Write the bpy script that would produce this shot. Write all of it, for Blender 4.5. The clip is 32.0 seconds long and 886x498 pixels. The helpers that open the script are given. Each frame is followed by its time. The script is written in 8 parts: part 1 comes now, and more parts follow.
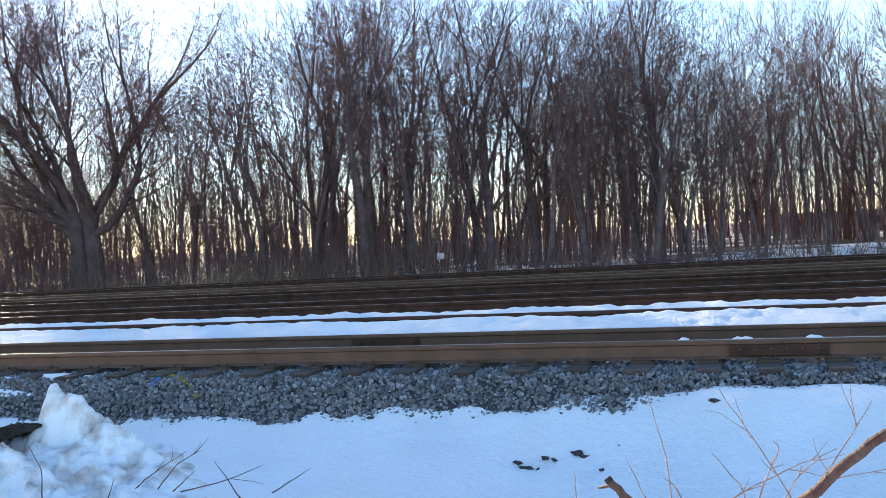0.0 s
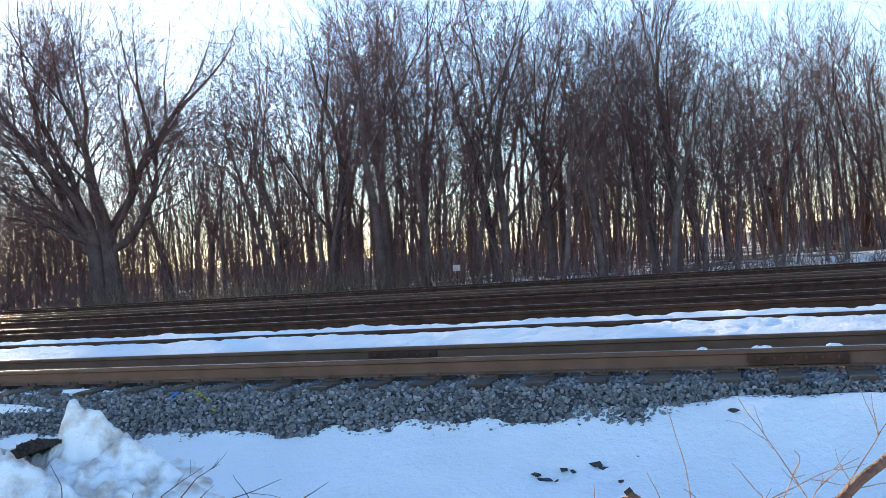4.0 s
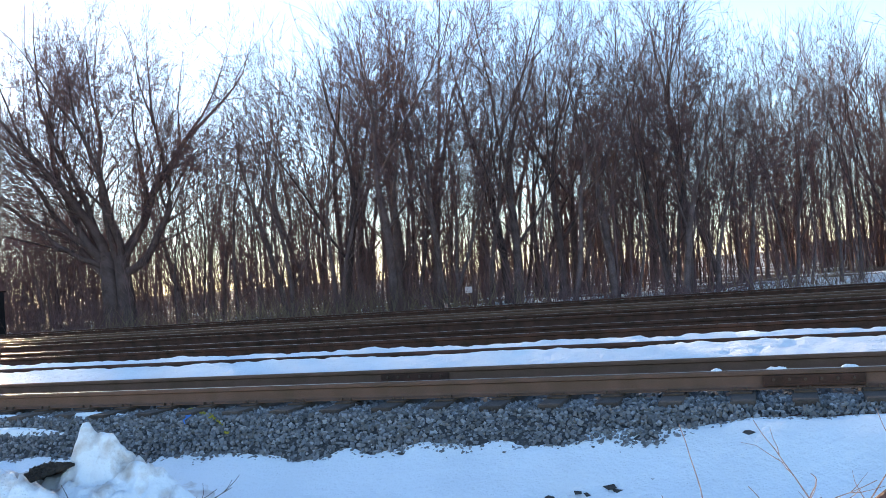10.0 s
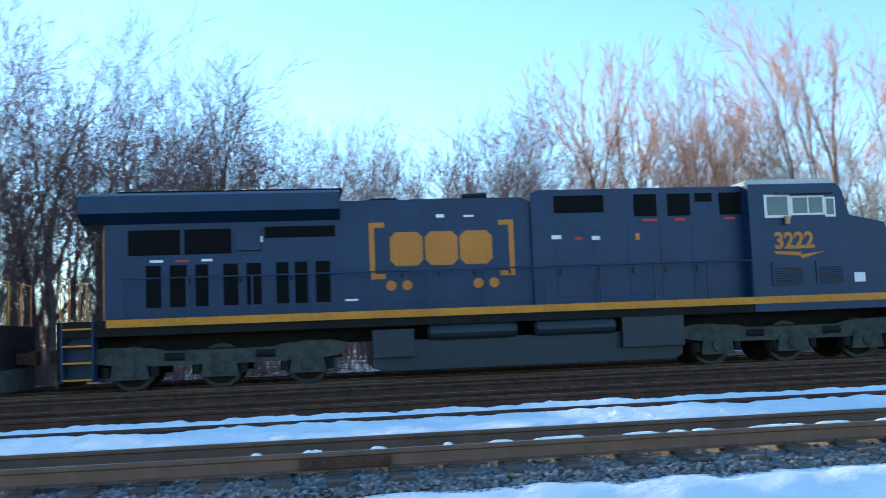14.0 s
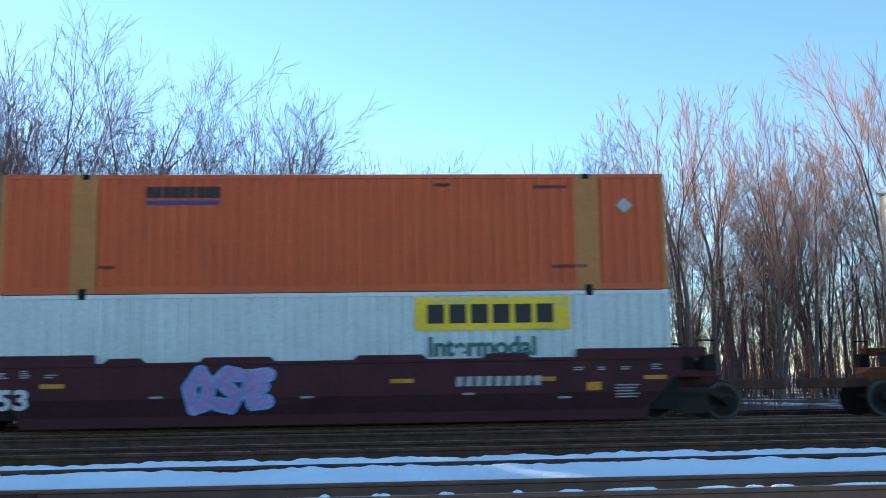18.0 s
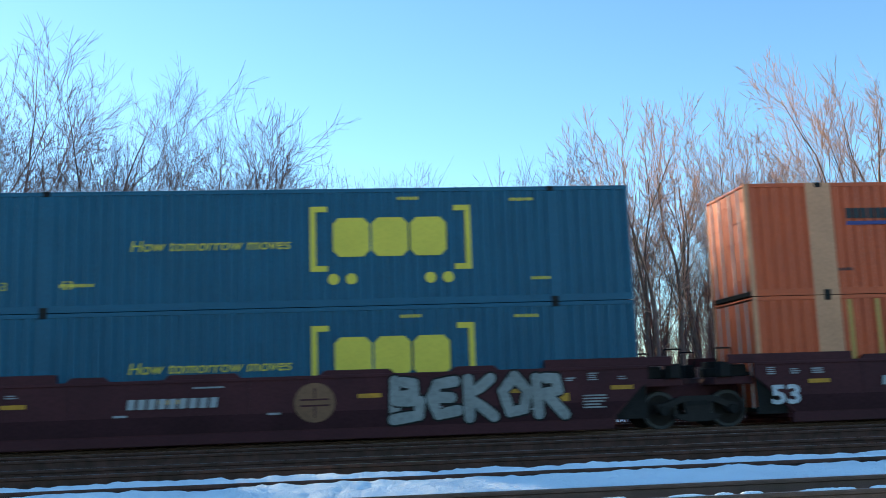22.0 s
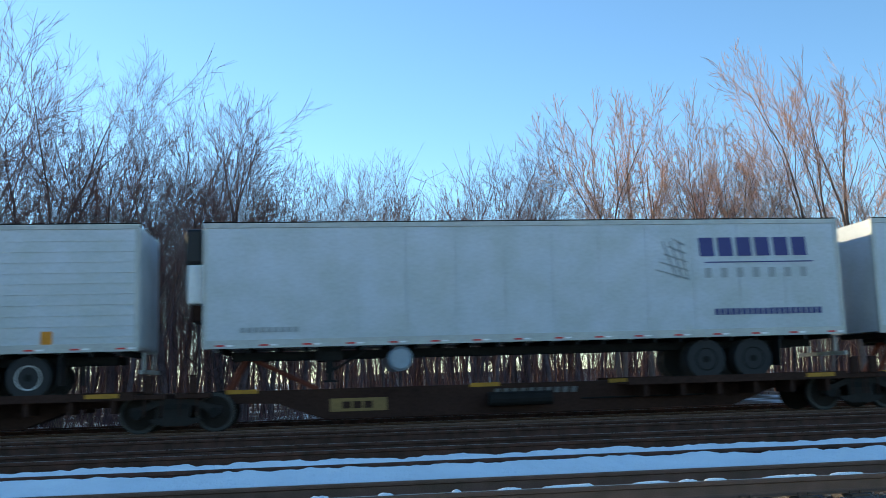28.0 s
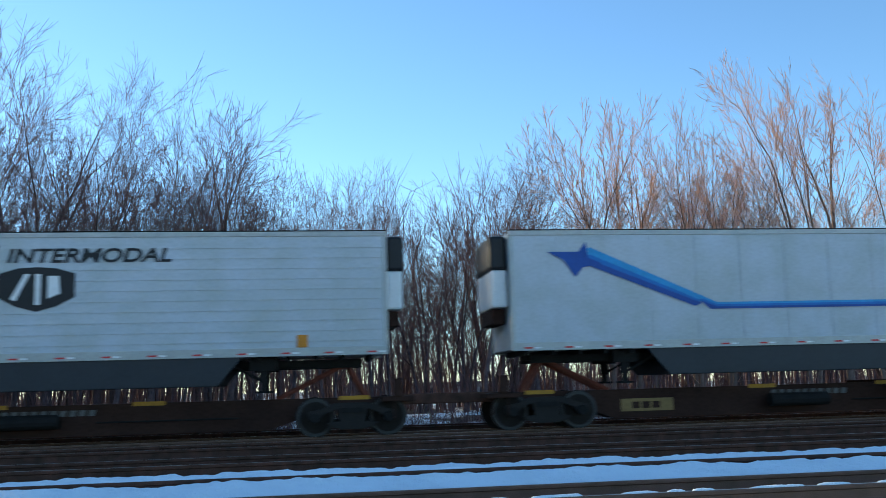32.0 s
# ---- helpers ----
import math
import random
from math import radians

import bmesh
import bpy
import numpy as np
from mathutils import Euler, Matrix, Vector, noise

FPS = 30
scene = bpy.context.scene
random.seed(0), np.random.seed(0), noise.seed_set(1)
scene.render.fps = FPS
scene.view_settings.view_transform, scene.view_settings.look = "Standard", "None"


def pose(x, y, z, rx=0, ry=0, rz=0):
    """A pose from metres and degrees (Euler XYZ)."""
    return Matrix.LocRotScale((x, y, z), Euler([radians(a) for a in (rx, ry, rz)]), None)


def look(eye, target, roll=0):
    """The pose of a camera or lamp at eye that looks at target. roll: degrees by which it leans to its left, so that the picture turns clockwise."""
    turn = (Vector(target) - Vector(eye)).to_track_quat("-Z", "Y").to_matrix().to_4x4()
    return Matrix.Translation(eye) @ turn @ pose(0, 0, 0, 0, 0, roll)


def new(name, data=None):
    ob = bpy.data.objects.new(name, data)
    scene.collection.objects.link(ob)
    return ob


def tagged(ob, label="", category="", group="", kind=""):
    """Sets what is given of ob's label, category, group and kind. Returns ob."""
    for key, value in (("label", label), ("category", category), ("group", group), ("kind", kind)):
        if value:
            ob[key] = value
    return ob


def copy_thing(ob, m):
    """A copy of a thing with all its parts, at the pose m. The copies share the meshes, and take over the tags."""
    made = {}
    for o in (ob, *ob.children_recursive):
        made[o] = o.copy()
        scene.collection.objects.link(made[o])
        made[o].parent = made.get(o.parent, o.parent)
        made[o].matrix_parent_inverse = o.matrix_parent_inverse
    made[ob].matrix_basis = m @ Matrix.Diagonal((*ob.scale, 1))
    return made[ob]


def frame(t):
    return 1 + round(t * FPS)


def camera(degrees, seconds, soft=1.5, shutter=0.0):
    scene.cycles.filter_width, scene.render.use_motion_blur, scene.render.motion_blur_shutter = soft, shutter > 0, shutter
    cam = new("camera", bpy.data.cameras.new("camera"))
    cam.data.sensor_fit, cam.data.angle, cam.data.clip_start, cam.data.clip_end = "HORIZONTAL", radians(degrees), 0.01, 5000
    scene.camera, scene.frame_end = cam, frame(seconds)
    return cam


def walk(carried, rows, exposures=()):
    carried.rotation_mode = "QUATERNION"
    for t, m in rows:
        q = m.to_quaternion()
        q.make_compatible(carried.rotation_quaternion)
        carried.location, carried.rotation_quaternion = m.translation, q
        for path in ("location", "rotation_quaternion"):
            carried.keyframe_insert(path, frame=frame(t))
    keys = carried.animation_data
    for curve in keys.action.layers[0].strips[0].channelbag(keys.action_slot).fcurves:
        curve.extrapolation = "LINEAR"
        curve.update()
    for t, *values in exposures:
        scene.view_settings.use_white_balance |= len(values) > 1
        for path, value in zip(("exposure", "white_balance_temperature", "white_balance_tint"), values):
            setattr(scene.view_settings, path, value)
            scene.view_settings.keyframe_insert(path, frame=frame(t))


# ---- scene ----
# ------------------------------------------------------------------ camera
# x along the tracks (to the right), y away from the camera across them, z up; 0 is the railhead under the train
EYE = (0.0, 0.0, 1.005)
LENS = 50.44
cam = camera(LENS, 32.0, 0.6, 0.14)
# seconds, turn to the right, tilt up, lean
TURNS = [
    (0, -17.61, -0.58, 3.22), (0.5, -17.59, -0.75, 3.47), (1, -17.55, -0.81, 3.67), (1.5, -17.5, -0.82, 3.59),
    (2, -17.24, -0.79, 3.4), (2.5, -17.22, -0.6, 3.56), (3, -17.23, -0.42, 3.58), (3.5, -17.76, -0.08, 3.75),
    (5.5, -19.88, 0.72, 3.88), (6, -19.4, 0.89, 3.71), (6.5, -19.13, 1.06, 3.66), (7, -18.94, 1.23, 3.68),
    (7.5, -18.92, 1.35, 3.71), (8, -18.9, 1.44, 3.67), (8.5, -18.9, 1.53, 3.88), (9, -18.98, 1.58, 4.09),
    (9.5, -19.06, 1.6, 4.15), (10, -19.16, 1.58, 4.11), (10.5, -19.19, 1.58, 4.18), (11, -19.15, 1.59, 4.17),
    (11.5, -18.5, 1.58, 3.68), (12, -18, 1.71, 3.37), (12.5, -17.34, 1.81, 2.87), (13, -14.16, 1.85, 2.45),
    (13.3, -11.98, 2.12, 2.13), (13.5, -7.45, 2.95, 1.98), (13.8, -1.22, 3.86, 2.21), (14, 8.02, 5.1, 2.29),
    (14.2, 11.79, 5.54, 1.9), (14.4, 15.63, 5.91, 2.38), (14.5, 18.86, 5.96, 2.57), (15.1, 27.47, 6.96, 2.47),
    (15.7, 32.46, 8.38, 2.33), (16.2, 29.96, 9.17, 2.15), (16.5, 23.08, 9.51, 2), (16.6, 17.47, 9.32, 1.75),
    (16.7, 13.88, 9.11, 1.58), (16.8, 11.98, 8.91, 1.39), (16.9, 9.79, 8.66, 1.16), (17, 7.16, 8.49, 0.98),
    (17.1, 4.39, 8.35, 1.01), (17.25, 3.2, 8.15, 1), (17.5, 3.37, 8.01, 0.99), (18, 3.68, 7.91, 0.9),
    (18.5, 3.97, 7.9, 0.97), (19, 4.18, 7.96, 0.95), (19.5, 4.53, 8.05, 1), (20, 4.94, 8.13, 0.83),
    (20.5, 5.21, 8.25, 0.79), (21, 5.38, 8.42, 0.88), (21.5, 5.53, 8.57, 1.46), (22, 5.64, 8.67, 1.93),
    (22.5, 5.81, 8.77, 1.96), (23, 6.01, 8.84, 2.13), (23.5, 6.23, 8.87, 2.23), (24, 6.4, 8.76, 1.86),
    (24.5, 6.58, 8.47, 1.68), (25, 6.73, 8.08, 1.51), (25.5, 6.85, 7.83, 1.26), (27.5, 7.36, 7.74, 1.69),
    (28, 7.51, 7.85, 1.7), (28.5, 7.65, 7.97, 1.68), (29, 7.8, 8.14, 1.81), (29.5, 7.98, 8.31, 2.01),
    (30, 8.06, 8.41, 1.8), (30.5, 8.13, 8.47, 1.72), (31, 8.17, 8.46, 1.74), (31.5, 8.17, 8.44, 1.77),
    (32, 8.19, 8.4, 1.62),
]


def cam_pose(yaw, pitch, lean):
    return pose(EYE[0], EYE[1], EYE[2], 90 + pitch, 0, -yaw) @ pose(0, 0, 0, 0, 0, -lean)


EXPOSURES = [(0.0, 1.52, 7150, 12), (12.2, 1.52, 7050, 12), (12.9, 1.42, 6400, 6), (14.5, 1.48, 6050, 0), (17.0, 1.0, 5750, 0), (18.0, 1.15, 6100, 3), (20.0, 1.06, 6050, 0), (22.0, 1.02, 6000, -2), (24.0, 0.83, 5620, -1),
             (25.3, 0.74, 5850, 1), (28.0, 0.82, 6050, -1), (32.0, 0.79, 5880, 0)]
walk(cam, [(t, cam_pose(y, p, r)) for t, y, p, r in TURNS], EXPOSURES)

# ------------------------------------------------------------------ light
SUN_AZ = -46.0   # degrees from +y, towards -x
SUN_EL = 16.0
world = bpy.data.worlds.new("sky")
scene.world = world
world.use_nodes = True
wn, wl = world.node_tree.nodes, world.node_tree.links
sky = wn.new("ShaderNodeTexSky")
sky.sky_type = "NISHITA"
sky.sun_disc = False
sky.sun_elevation = radians(SUN_EL)
sky.sun_rotation = radians(SUN_AZ)
sky.air_density, sky.dust_density, sky.ozone_density = 0.9, 0.06, 3.0
bg = wn["Background"]
bg.inputs["Strength"].default_value = 0.15
wl.new(sky.outputs["Color"], bg.inputs["Color"])
sun_data = bpy.data.lights.new("sun", "SUN")
sun_data.energy = 5.0
sun_data.angle = radians(0.6)
sun_data.color = (1.0, 0.78, 0.52)
sun = new("sun", sun_data)
a, e = radians(SUN_AZ), radians(SUN_EL)
sun.matrix_world = look((0, 0, 0), (-math.sin(a) * math.cos(e), -math.cos(a) * math.cos(e), -math.sin(e)))

# ------------------------------------------------------------------ materials
MATS = {}


def mat(name, base, rough=0.7, metal=0.0, vary=0.25, scale=3.0, fine=60.0, bump=0.15, tint=None, spec=0.5, random_amount=0.0, emit=0.0):
    """A surface with stains at one scale and grain at another; tint is the colour of the stains."""
    if name in MATS:
        return MATS[name]
    m = bpy.data.materials.new(name)
    m.use_nodes = True
    n, l = m.node_tree.nodes, m.node_tree.links
    b = n["Principled BSDF"]
    b.inputs["Roughness"].default_value = rough
    b.inputs["Metallic"].default_value = metal
    b.inputs["Specular IOR Level"].default_value = spec
    tc = n.new("ShaderNodeTexCoord")
    big, small = n.new("ShaderNodeTexNoise"), n.new("ShaderNodeTexNoise")
    big.inputs["Scale"].default_value, big.inputs["Detail"].default_value = scale, 5
    small.inputs["Scale"].default_value, small.inputs["Detail"].default_value = fine, 3
    l.new(tc.outputs["Object"], big.inputs["Vector"])
    l.new(tc.outputs["Object"], small.inputs["Vector"])
    ramp = n.new("ShaderNodeValToRGB")
    dark = tint or tuple(c * (1 - 0.6 * vary) for c in base)
    ramp.color_ramp.elements[0].position, ramp.color_ramp.elements[1].position = 0.32, 0.68
    ramp.color_ramp.elements[0].color = (*dark, 1)
    ramp.color_ramp.elements[1].color = (*base, 1)
    l.new(big.outputs["Fac"], ramp.inputs["Fac"])
    mix = n.new("ShaderNodeMix")
    mix.data_type, mix.blend_type = "RGBA", "MULTIPLY"
    mix.inputs["Factor"].default_value = vary
    grey = n.new("ShaderNodeValToRGB")
    grey.color_ramp.elements[0].position, grey.color_ramp.elements[1].position = 0.3, 0.6
    grey.color_ramp.elements[0].color = (0.35, 0.35, 0.35, 1)
    l.new(small.outputs["Fac"], grey.inputs["Fac"])
    l.new(ramp.outputs["Color"], mix.inputs["A"])
    l.new(grey.outputs["Color"], mix.inputs["B"])
    out = mix.outputs["Result"]
    if random_amount:
        info = n.new("ShaderNodeObjectInfo")
        hsv = n.new("ShaderNodeHueSaturation")
        mp = n.new("ShaderNodeMapRange")
        mp.inputs["To Min"].default_value, mp.inputs["To Max"].default_value = 1 - random_amount, 1 + random_amount
        l.new(info.outputs["Random"], mp.inputs["Value"])
        l.new(mp.outputs["Result"], hsv.inputs["Value"])
        l.new(out, hsv.inputs["Color"])
        out = hsv.outputs["Color"]
    l.new(out, b.inputs["Base Color"])
    if bump:
        bp = n.new("ShaderNodeBump")
        bp.inputs["Strength"].default_value = bump
        bp.inputs["Distance"].default_value = 0.02
        l.new(small.outputs["Fac"], bp.inputs["Height"])
        l.new(bp.outputs["Normal"], b.inputs["Normal"])
    if emit:
        b.inputs["Emission Color"].default_value = (*base, 1)
        b.inputs["Emission Strength"].default_value = emit
    MATS[name] = m
    return m


def island_mat(name, colours, rough=0.9, bump=0.2, fine=40.0):
    """Colour that varies from loose piece to loose piece."""
    m = bpy.data.materials.new(name)
    m.use_nodes = True
    n, l = m.node_tree.nodes, m.node_tree.links
    b = n["Principled BSDF"]
    b.inputs["Roughness"].default_value = rough
    geo = n.new("ShaderNodeNewGeometry")
    ramp = n.new("ShaderNodeValToRGB")
    ramp.color_ramp.elements[0].color = (*colours[0], 1)
    ramp.color_ramp.elements[1].color = (*colours[-1], 1)
    for i, c in enumerate(colours[1:-1]):
        el = ramp.color_ramp.elements.new((i + 1) / (len(colours) - 1))
        el.color = (*c, 1)
    l.new(geo.outputs["Random Per Island"], ramp.inputs["Fac"])
    noise_tex = n.new("ShaderNodeTexNoise")
    noise_tex.inputs["Scale"].default_value = fine
    tc = n.new("ShaderNodeTexCoord")
    l.new(tc.outputs["Object"], noise_tex.inputs["Vector"])
    mix = n.new("ShaderNodeMix")
    mix.data_type, mix.blend_type = "RGBA", "MULTIPLY"
    mix.inputs["Factor"].default_value = 0.5
    l.new(ramp.outputs["Color"], mix.inputs["A"])
    l.new(noise_tex.outputs["Color"], mix.inputs["B"])
    l.new(ramp.outputs["Color"], b.inputs["Base Color"])
    bp = n.new("ShaderNodeBump")
    bp.inputs["Strength"].default_value, bp.inputs["Distance"].default_value = bump, 0.01
    l.new(noise_tex.outputs["Fac"], bp.inputs["Height"])
    l.new(bp.outputs["Normal"], b.inputs["Normal"])
    MATS[name] = m
    return m


def snow_mat(name, dirt, scale, low, high):
    """Snow with patches of what lies under it: dirt's colour shows where the noise is below low, snow above high."""
    m = bpy.data.materials.new(name)
    m.use_nodes = True
    n, l = m.node_tree.nodes, m.node_tree.links
    b = n["Principled BSDF"]
    b.inputs["Roughness"].default_value = 0.65
    b.inputs["Specular IOR Level"].default_value = 0.25
    b.inputs["Subsurface Weight"].default_value = 0.0
    tc = n.new("ShaderNodeTexCoord")
    big, mid, fine = (n.new("ShaderNodeTexNoise") for _ in range(3))
    for tex, s, d in ((big, scale, 7), (mid, 1.2, 4), (fine, 45.0, 6)):
        tex.inputs["Scale"].default_value, tex.inputs["Detail"].default_value = s, d
        l.new(tc.outputs["Object"], tex.inputs["Vector"])
    ramp = n.new("ShaderNodeValToRGB")
    ramp.color_ramp.elements[0].position, ramp.color_ramp.elements[1].position = low, high
    ramp.color_ramp.elements[0].color = (*dirt, 1)
    ramp.color_ramp.elements[1].color = (0.80, 0.87, 0.91, 1)
    l.new(big.outputs["Fac"], ramp.inputs["Fac"])
    shade = n.new("ShaderNodeValToRGB")
    shade.color_ramp.elements[0].position, shade.color_ramp.elements[1].position = 0.3, 0.65
    shade.color_ramp.elements[0].color = (0.9, 0.9, 0.9, 1)
    l.new(mid.outputs["Fac"], shade.inputs["Fac"])
    mix = n.new("ShaderNodeMix")
    mix.data_type, mix.blend_type = "RGBA", "MULTIPLY"
    mix.inputs["Factor"].default_value = 0.8
    l.new(ramp.outputs["Color"], mix.inputs["A"])
    l.new(shade.outputs["Color"], mix.inputs["B"])
    l.new(mix.outputs["Result"], b.inputs["Base Color"])
    bp = n.new("ShaderNodeBump")
    bp.inputs["Strength"].default_value, bp.inputs["Distance"].default_value = 0.4, 0.03
    lump = n.new("ShaderNodeTexNoise")
    lump.inputs["Scale"].default_value, lump.inputs["Detail"].default_value = 13.0, 3
    l.new(tc.outputs["Object"], lump.inputs["Vector"])
    dent = n.new("ShaderNodeBump")
    dent.inputs["Strength"].default_value, dent.inputs["Distance"].default_value = 0.5, 0.05
    l.new(lump.outputs["Fac"], dent.inputs["Height"])
    l.new(dent.outputs["Normal"], bp.inputs["Normal"])
    l.new(fine.outputs["Fac"], bp.inputs["Height"])
    l.new(bp.outputs["Normal"], b.inputs["Normal"])
    MATS[name] = m
    return m


SNOW = snow_mat("snow", (0.8, 0.82, 0.84), 0.6, 0.2, 0.3)
SNOW_DIRTY = snow_mat("old_snow", (0.44, 0.39, 0.35), 4.0, 0.32, 0.54)
WOOD_FLOOR = snow_mat("wood_floor", (0.075, 0.055, 0.042), 0.3, 0.5, 0.62)
CINDER = mat("cinder_ground", (0.082, 0.05, 0.043), 0.95, vary=0.6, scale=1.5, fine=30, bump=0.6, spec=0.1, tint=(0.058, 0.033, 0.028))
BALLAST_BED = mat("ballast_bed", (0.07, 0.072, 0.075), 0.95, vary=0.7, scale=6, fine=25, bump=0.9)
STONE = island_mat("ballast_stone", [(0.06, 0.066, 0.07), (0.15, 0.155, 0.165), (0.21, 0.225, 0.24), (0.10, 0.105, 0.11), (0.33, 0.35, 0.37), (0.15, 0.14, 0.13), (0.12, 0.13, 0.14)])
RAIL = mat("rail_steel", (0.195, 0.108, 0.078), 0.75, 0.0, spec=0.2, vary=0.35, scale=4, fine=90, bump=0.2, tint=(0.135, 0.082, 0.055))
RAIL_TOP = mat("rail_running_surface", (0.5, 0.48, 0.46), 0.28, 0.95, vary=0.15, scale=3, fine=50, bump=0.03)
RAIL_OLD = mat("rusty_rail", (0.12, 0.058, 0.043), 0.85, 0.0, spec=0.15, vary=0.5, scale=5, fine=70, bump=0.3, tint=(0.055, 0.033, 0.023))
TIE = mat("tie_wood", (0.10, 0.078, 0.066), 0.9, vary=0.6, scale=8, fine=50, bump=0.5, random_amount=0.35)
PLATE = mat("tie_plate_iron", (0.13, 0.085, 0.06), 0.75, 0.4, vary=0.4, scale=10, fine=80)
BARK = mat("bark", (0.17, 0.122, 0.118), 0.95, spec=0.15, vary=0.5, scale=2.5, fine=30, bump=0.7, tint=(0.095, 0.068, 0.065), random_amount=0.3)
TWIG = mat("twig_bark", (0.2, 0.122, 0.12), 0.9, spec=0.15, vary=0.3, scale=3, fine=30, bump=0, tint=(0.135, 0.085, 0.083), random_amount=0.25)
# lit versions of twig and bark: low sunlight is put into the colour
TWIG_SUNLIT = mat("reddish_twig_bark", (0.56, 0.33, 0.24), 0.9, vary=0.3, scale=3, fine=30, bump=0, random_amount=0.15)
BARK_SUNLIT = mat("warm_pale_bark", (0.26, 0.175, 0.135), 0.95, vary=0.5, scale=2.5, fine=30, bump=0.5)
WEED = mat("dead_weed", (0.28, 0.21, 0.13), 0.9, vary=0.3, scale=3, fine=30, bump=0)

# ------------------------------------------------------------------ mesh helpers


def array_mesh(name, v, f, material, smooth=True):
    """A mesh from numpy arrays of corners and of equal-sided faces."""
    me = bpy.data.meshes.new(name)
    k = f.shape[1]
    me.vertices.add(len(v))
    me.vertices.foreach_set("co", np.ascontiguousarray(v, dtype=np.float32).ravel())
    me.loops.add(f.size)
    me.loops.foreach_set("vertex_index", np.ascontiguousarray(f, dtype=np.int32).ravel())
    me.polygons.add(len(f))
    me.polygons.foreach_set("loop_start", np.arange(0, f.size, k, dtype=np.int32))
    me.polygons.foreach_set("use_smooth", np.full(len(f), smooth))
    me.materials.append(material)
    me.update(calc_edges=True)
    return me


def link_mesh(name, verts, faces, material, parent=None, smooth=False):
    me = bpy.data.meshes.new(name)
    me.from_pydata(verts, [], faces)
    for mm in (material if isinstance(material, (list, tuple)) else [material]):
        me.materials.append(mm)
    if smooth:
        me.polygons.foreach_set("use_smooth", [True] * len(me.polygons))
    me.update()
    ob = new(name, me)
    ob.parent = parent
    return ob


def part(name, bm, material, parent=None, label="", smooth=False):
    me = bpy.data.meshes.new(name)
    bmesh.ops.recalc_face_normals(bm, faces=bm.faces)
    bm.to_mesh(me)
    bm.free()
    for mm in (material if isinstance(material, (list, tuple)) else [material]):
        me.materials.append(mm)
    if smooth:
        me.polygons.foreach_set("use_smooth", [True] * len(me.polygons))
    ob = new(name, me)
    ob.parent = parent
    if label:
        ob["label"] = label
    return ob


def empty(name, m, label, category, group="", kind=""):
    ob = new(name)
    ob.empty_display_size = 0.3
    ob.matrix_basis = m
    return tagged(ob, label, category, group, kind)


def box(bm, x0, x1, y0, y1, z0, z1, bevel=0.0, index=0):
    r = bmesh.ops.create_cube(bm, size=1.0)
    vs = r["verts"]
    for v in vs:
        v.co = Vector((x0 + (v.co.x + 0.5) * (x1 - x0), y0 + (v.co.y + 0.5) * (y1 - y0), z0 + (v.co.z + 0.5) * (z1 - z0)))
    fs = {f for v in vs for f in v.link_faces}
    for f in fs:
        f.material_index = index
    if bevel:
        es = {e for v in vs for e in v.link_edges}
        bmesh.ops.bevel(bm, geom=list(es), offset=bevel, segments=2, profile=0.5, affect="EDGES", clamp_overlap=True)
    return bm


def tube(bm, p, q, r0, r1=None, n=8, caps=True, index=0):
    p, q = Vector(p), Vector(q)
    d = q - p
    m = Matrix.Translation((p + q) / 2) @ d.to_track_quat("Z", "Y").to_matrix().to_4x4()
    r = bmesh.ops.create_cone(bm, cap_ends=caps, segments=n, radius1=r0, radius2=r0 if r1 is None else r1, depth=d.length, matrix=m)
    if index:
        for f in {f for v in r["verts"] for f in v.link_faces}:
            f.material_index = index
    return bm


def prism(bm, outline, y0, y1, index=0):
    """A plate: the outline in x and z, from y0 to y1."""
    a = [bm.verts.new((x, y0, z)) for x, z in outline]
    b = [bm.verts.new((x, y1, z)) for x, z in outline]
    fs = [bm.faces.new(a), bm.faces.new(b[::-1])]
    for i in range(len(a)):
        j = (i + 1) % len(a)
        fs.append(bm.faces.new((a[i], b[i], b[j], a[j])))
    for f in fs:
        f.material_index = index
    return bm


def quick(name, boxes, material, parent, label="", bevel=0.0):
    bm = bmesh.new()
    for bb in boxes:
        box(bm, *bb, bevel=bevel)
    return part(name, bm, material, parent, label)


def wob(x, y, s=1.0, seed=0.0):
    return noise.noise(Vector((x * s, y * s, seed)))


def lerp_profile(pts, v):
    for (a0, b0), (a1, b1) in zip(pts, pts[1:]):
        if v <= a1:
            k = (v - a0) / (a1 - a0)
            k = k if v < 9.5 else k * k * (3 - 2 * k)
            return b0 + (b1 - b0) * k
    return pts[-1][1]


# ------------------------------------------------------------------ ground
PROFILE = [(-400, -0.55), (-3, -0.55), (2.6, -0.52), (3.3, -0.6), (4.9, -0.80), (5.9, -1.22), (6.9, -1.28), (7.4, -1.10), (8.75, -0.55), (9.3, -0.44), (11.7, -0.42),
           (12.1, -0.36), (13.0, -0.24), (13.4, -0.24), (29.8, -0.27), (30.8, -0.5), (33, -0.42), (42, -0.25), (60, -0.1), (3000, 0.5)]


DENTS = [(-1.84, 7.9, 0.16, 0.07), (-1.72, 7.9, 0.1, 0.06), (-1.4, 8.0, 0.11, 0.05), (-1.23, 7.82, 0.1, 0.06), (-1.06, 8.08, 0.06, 0.03), (-0.35, 7.75, 0.09, 0.04), (0.1, 8.0, 0.08, 0.03), (-2.9, 7.6, 0.12, 0.03)]


def smooth(k):
    k = max(0.0, min(1.0, k))
    return k * k * (3 - 2 * k)


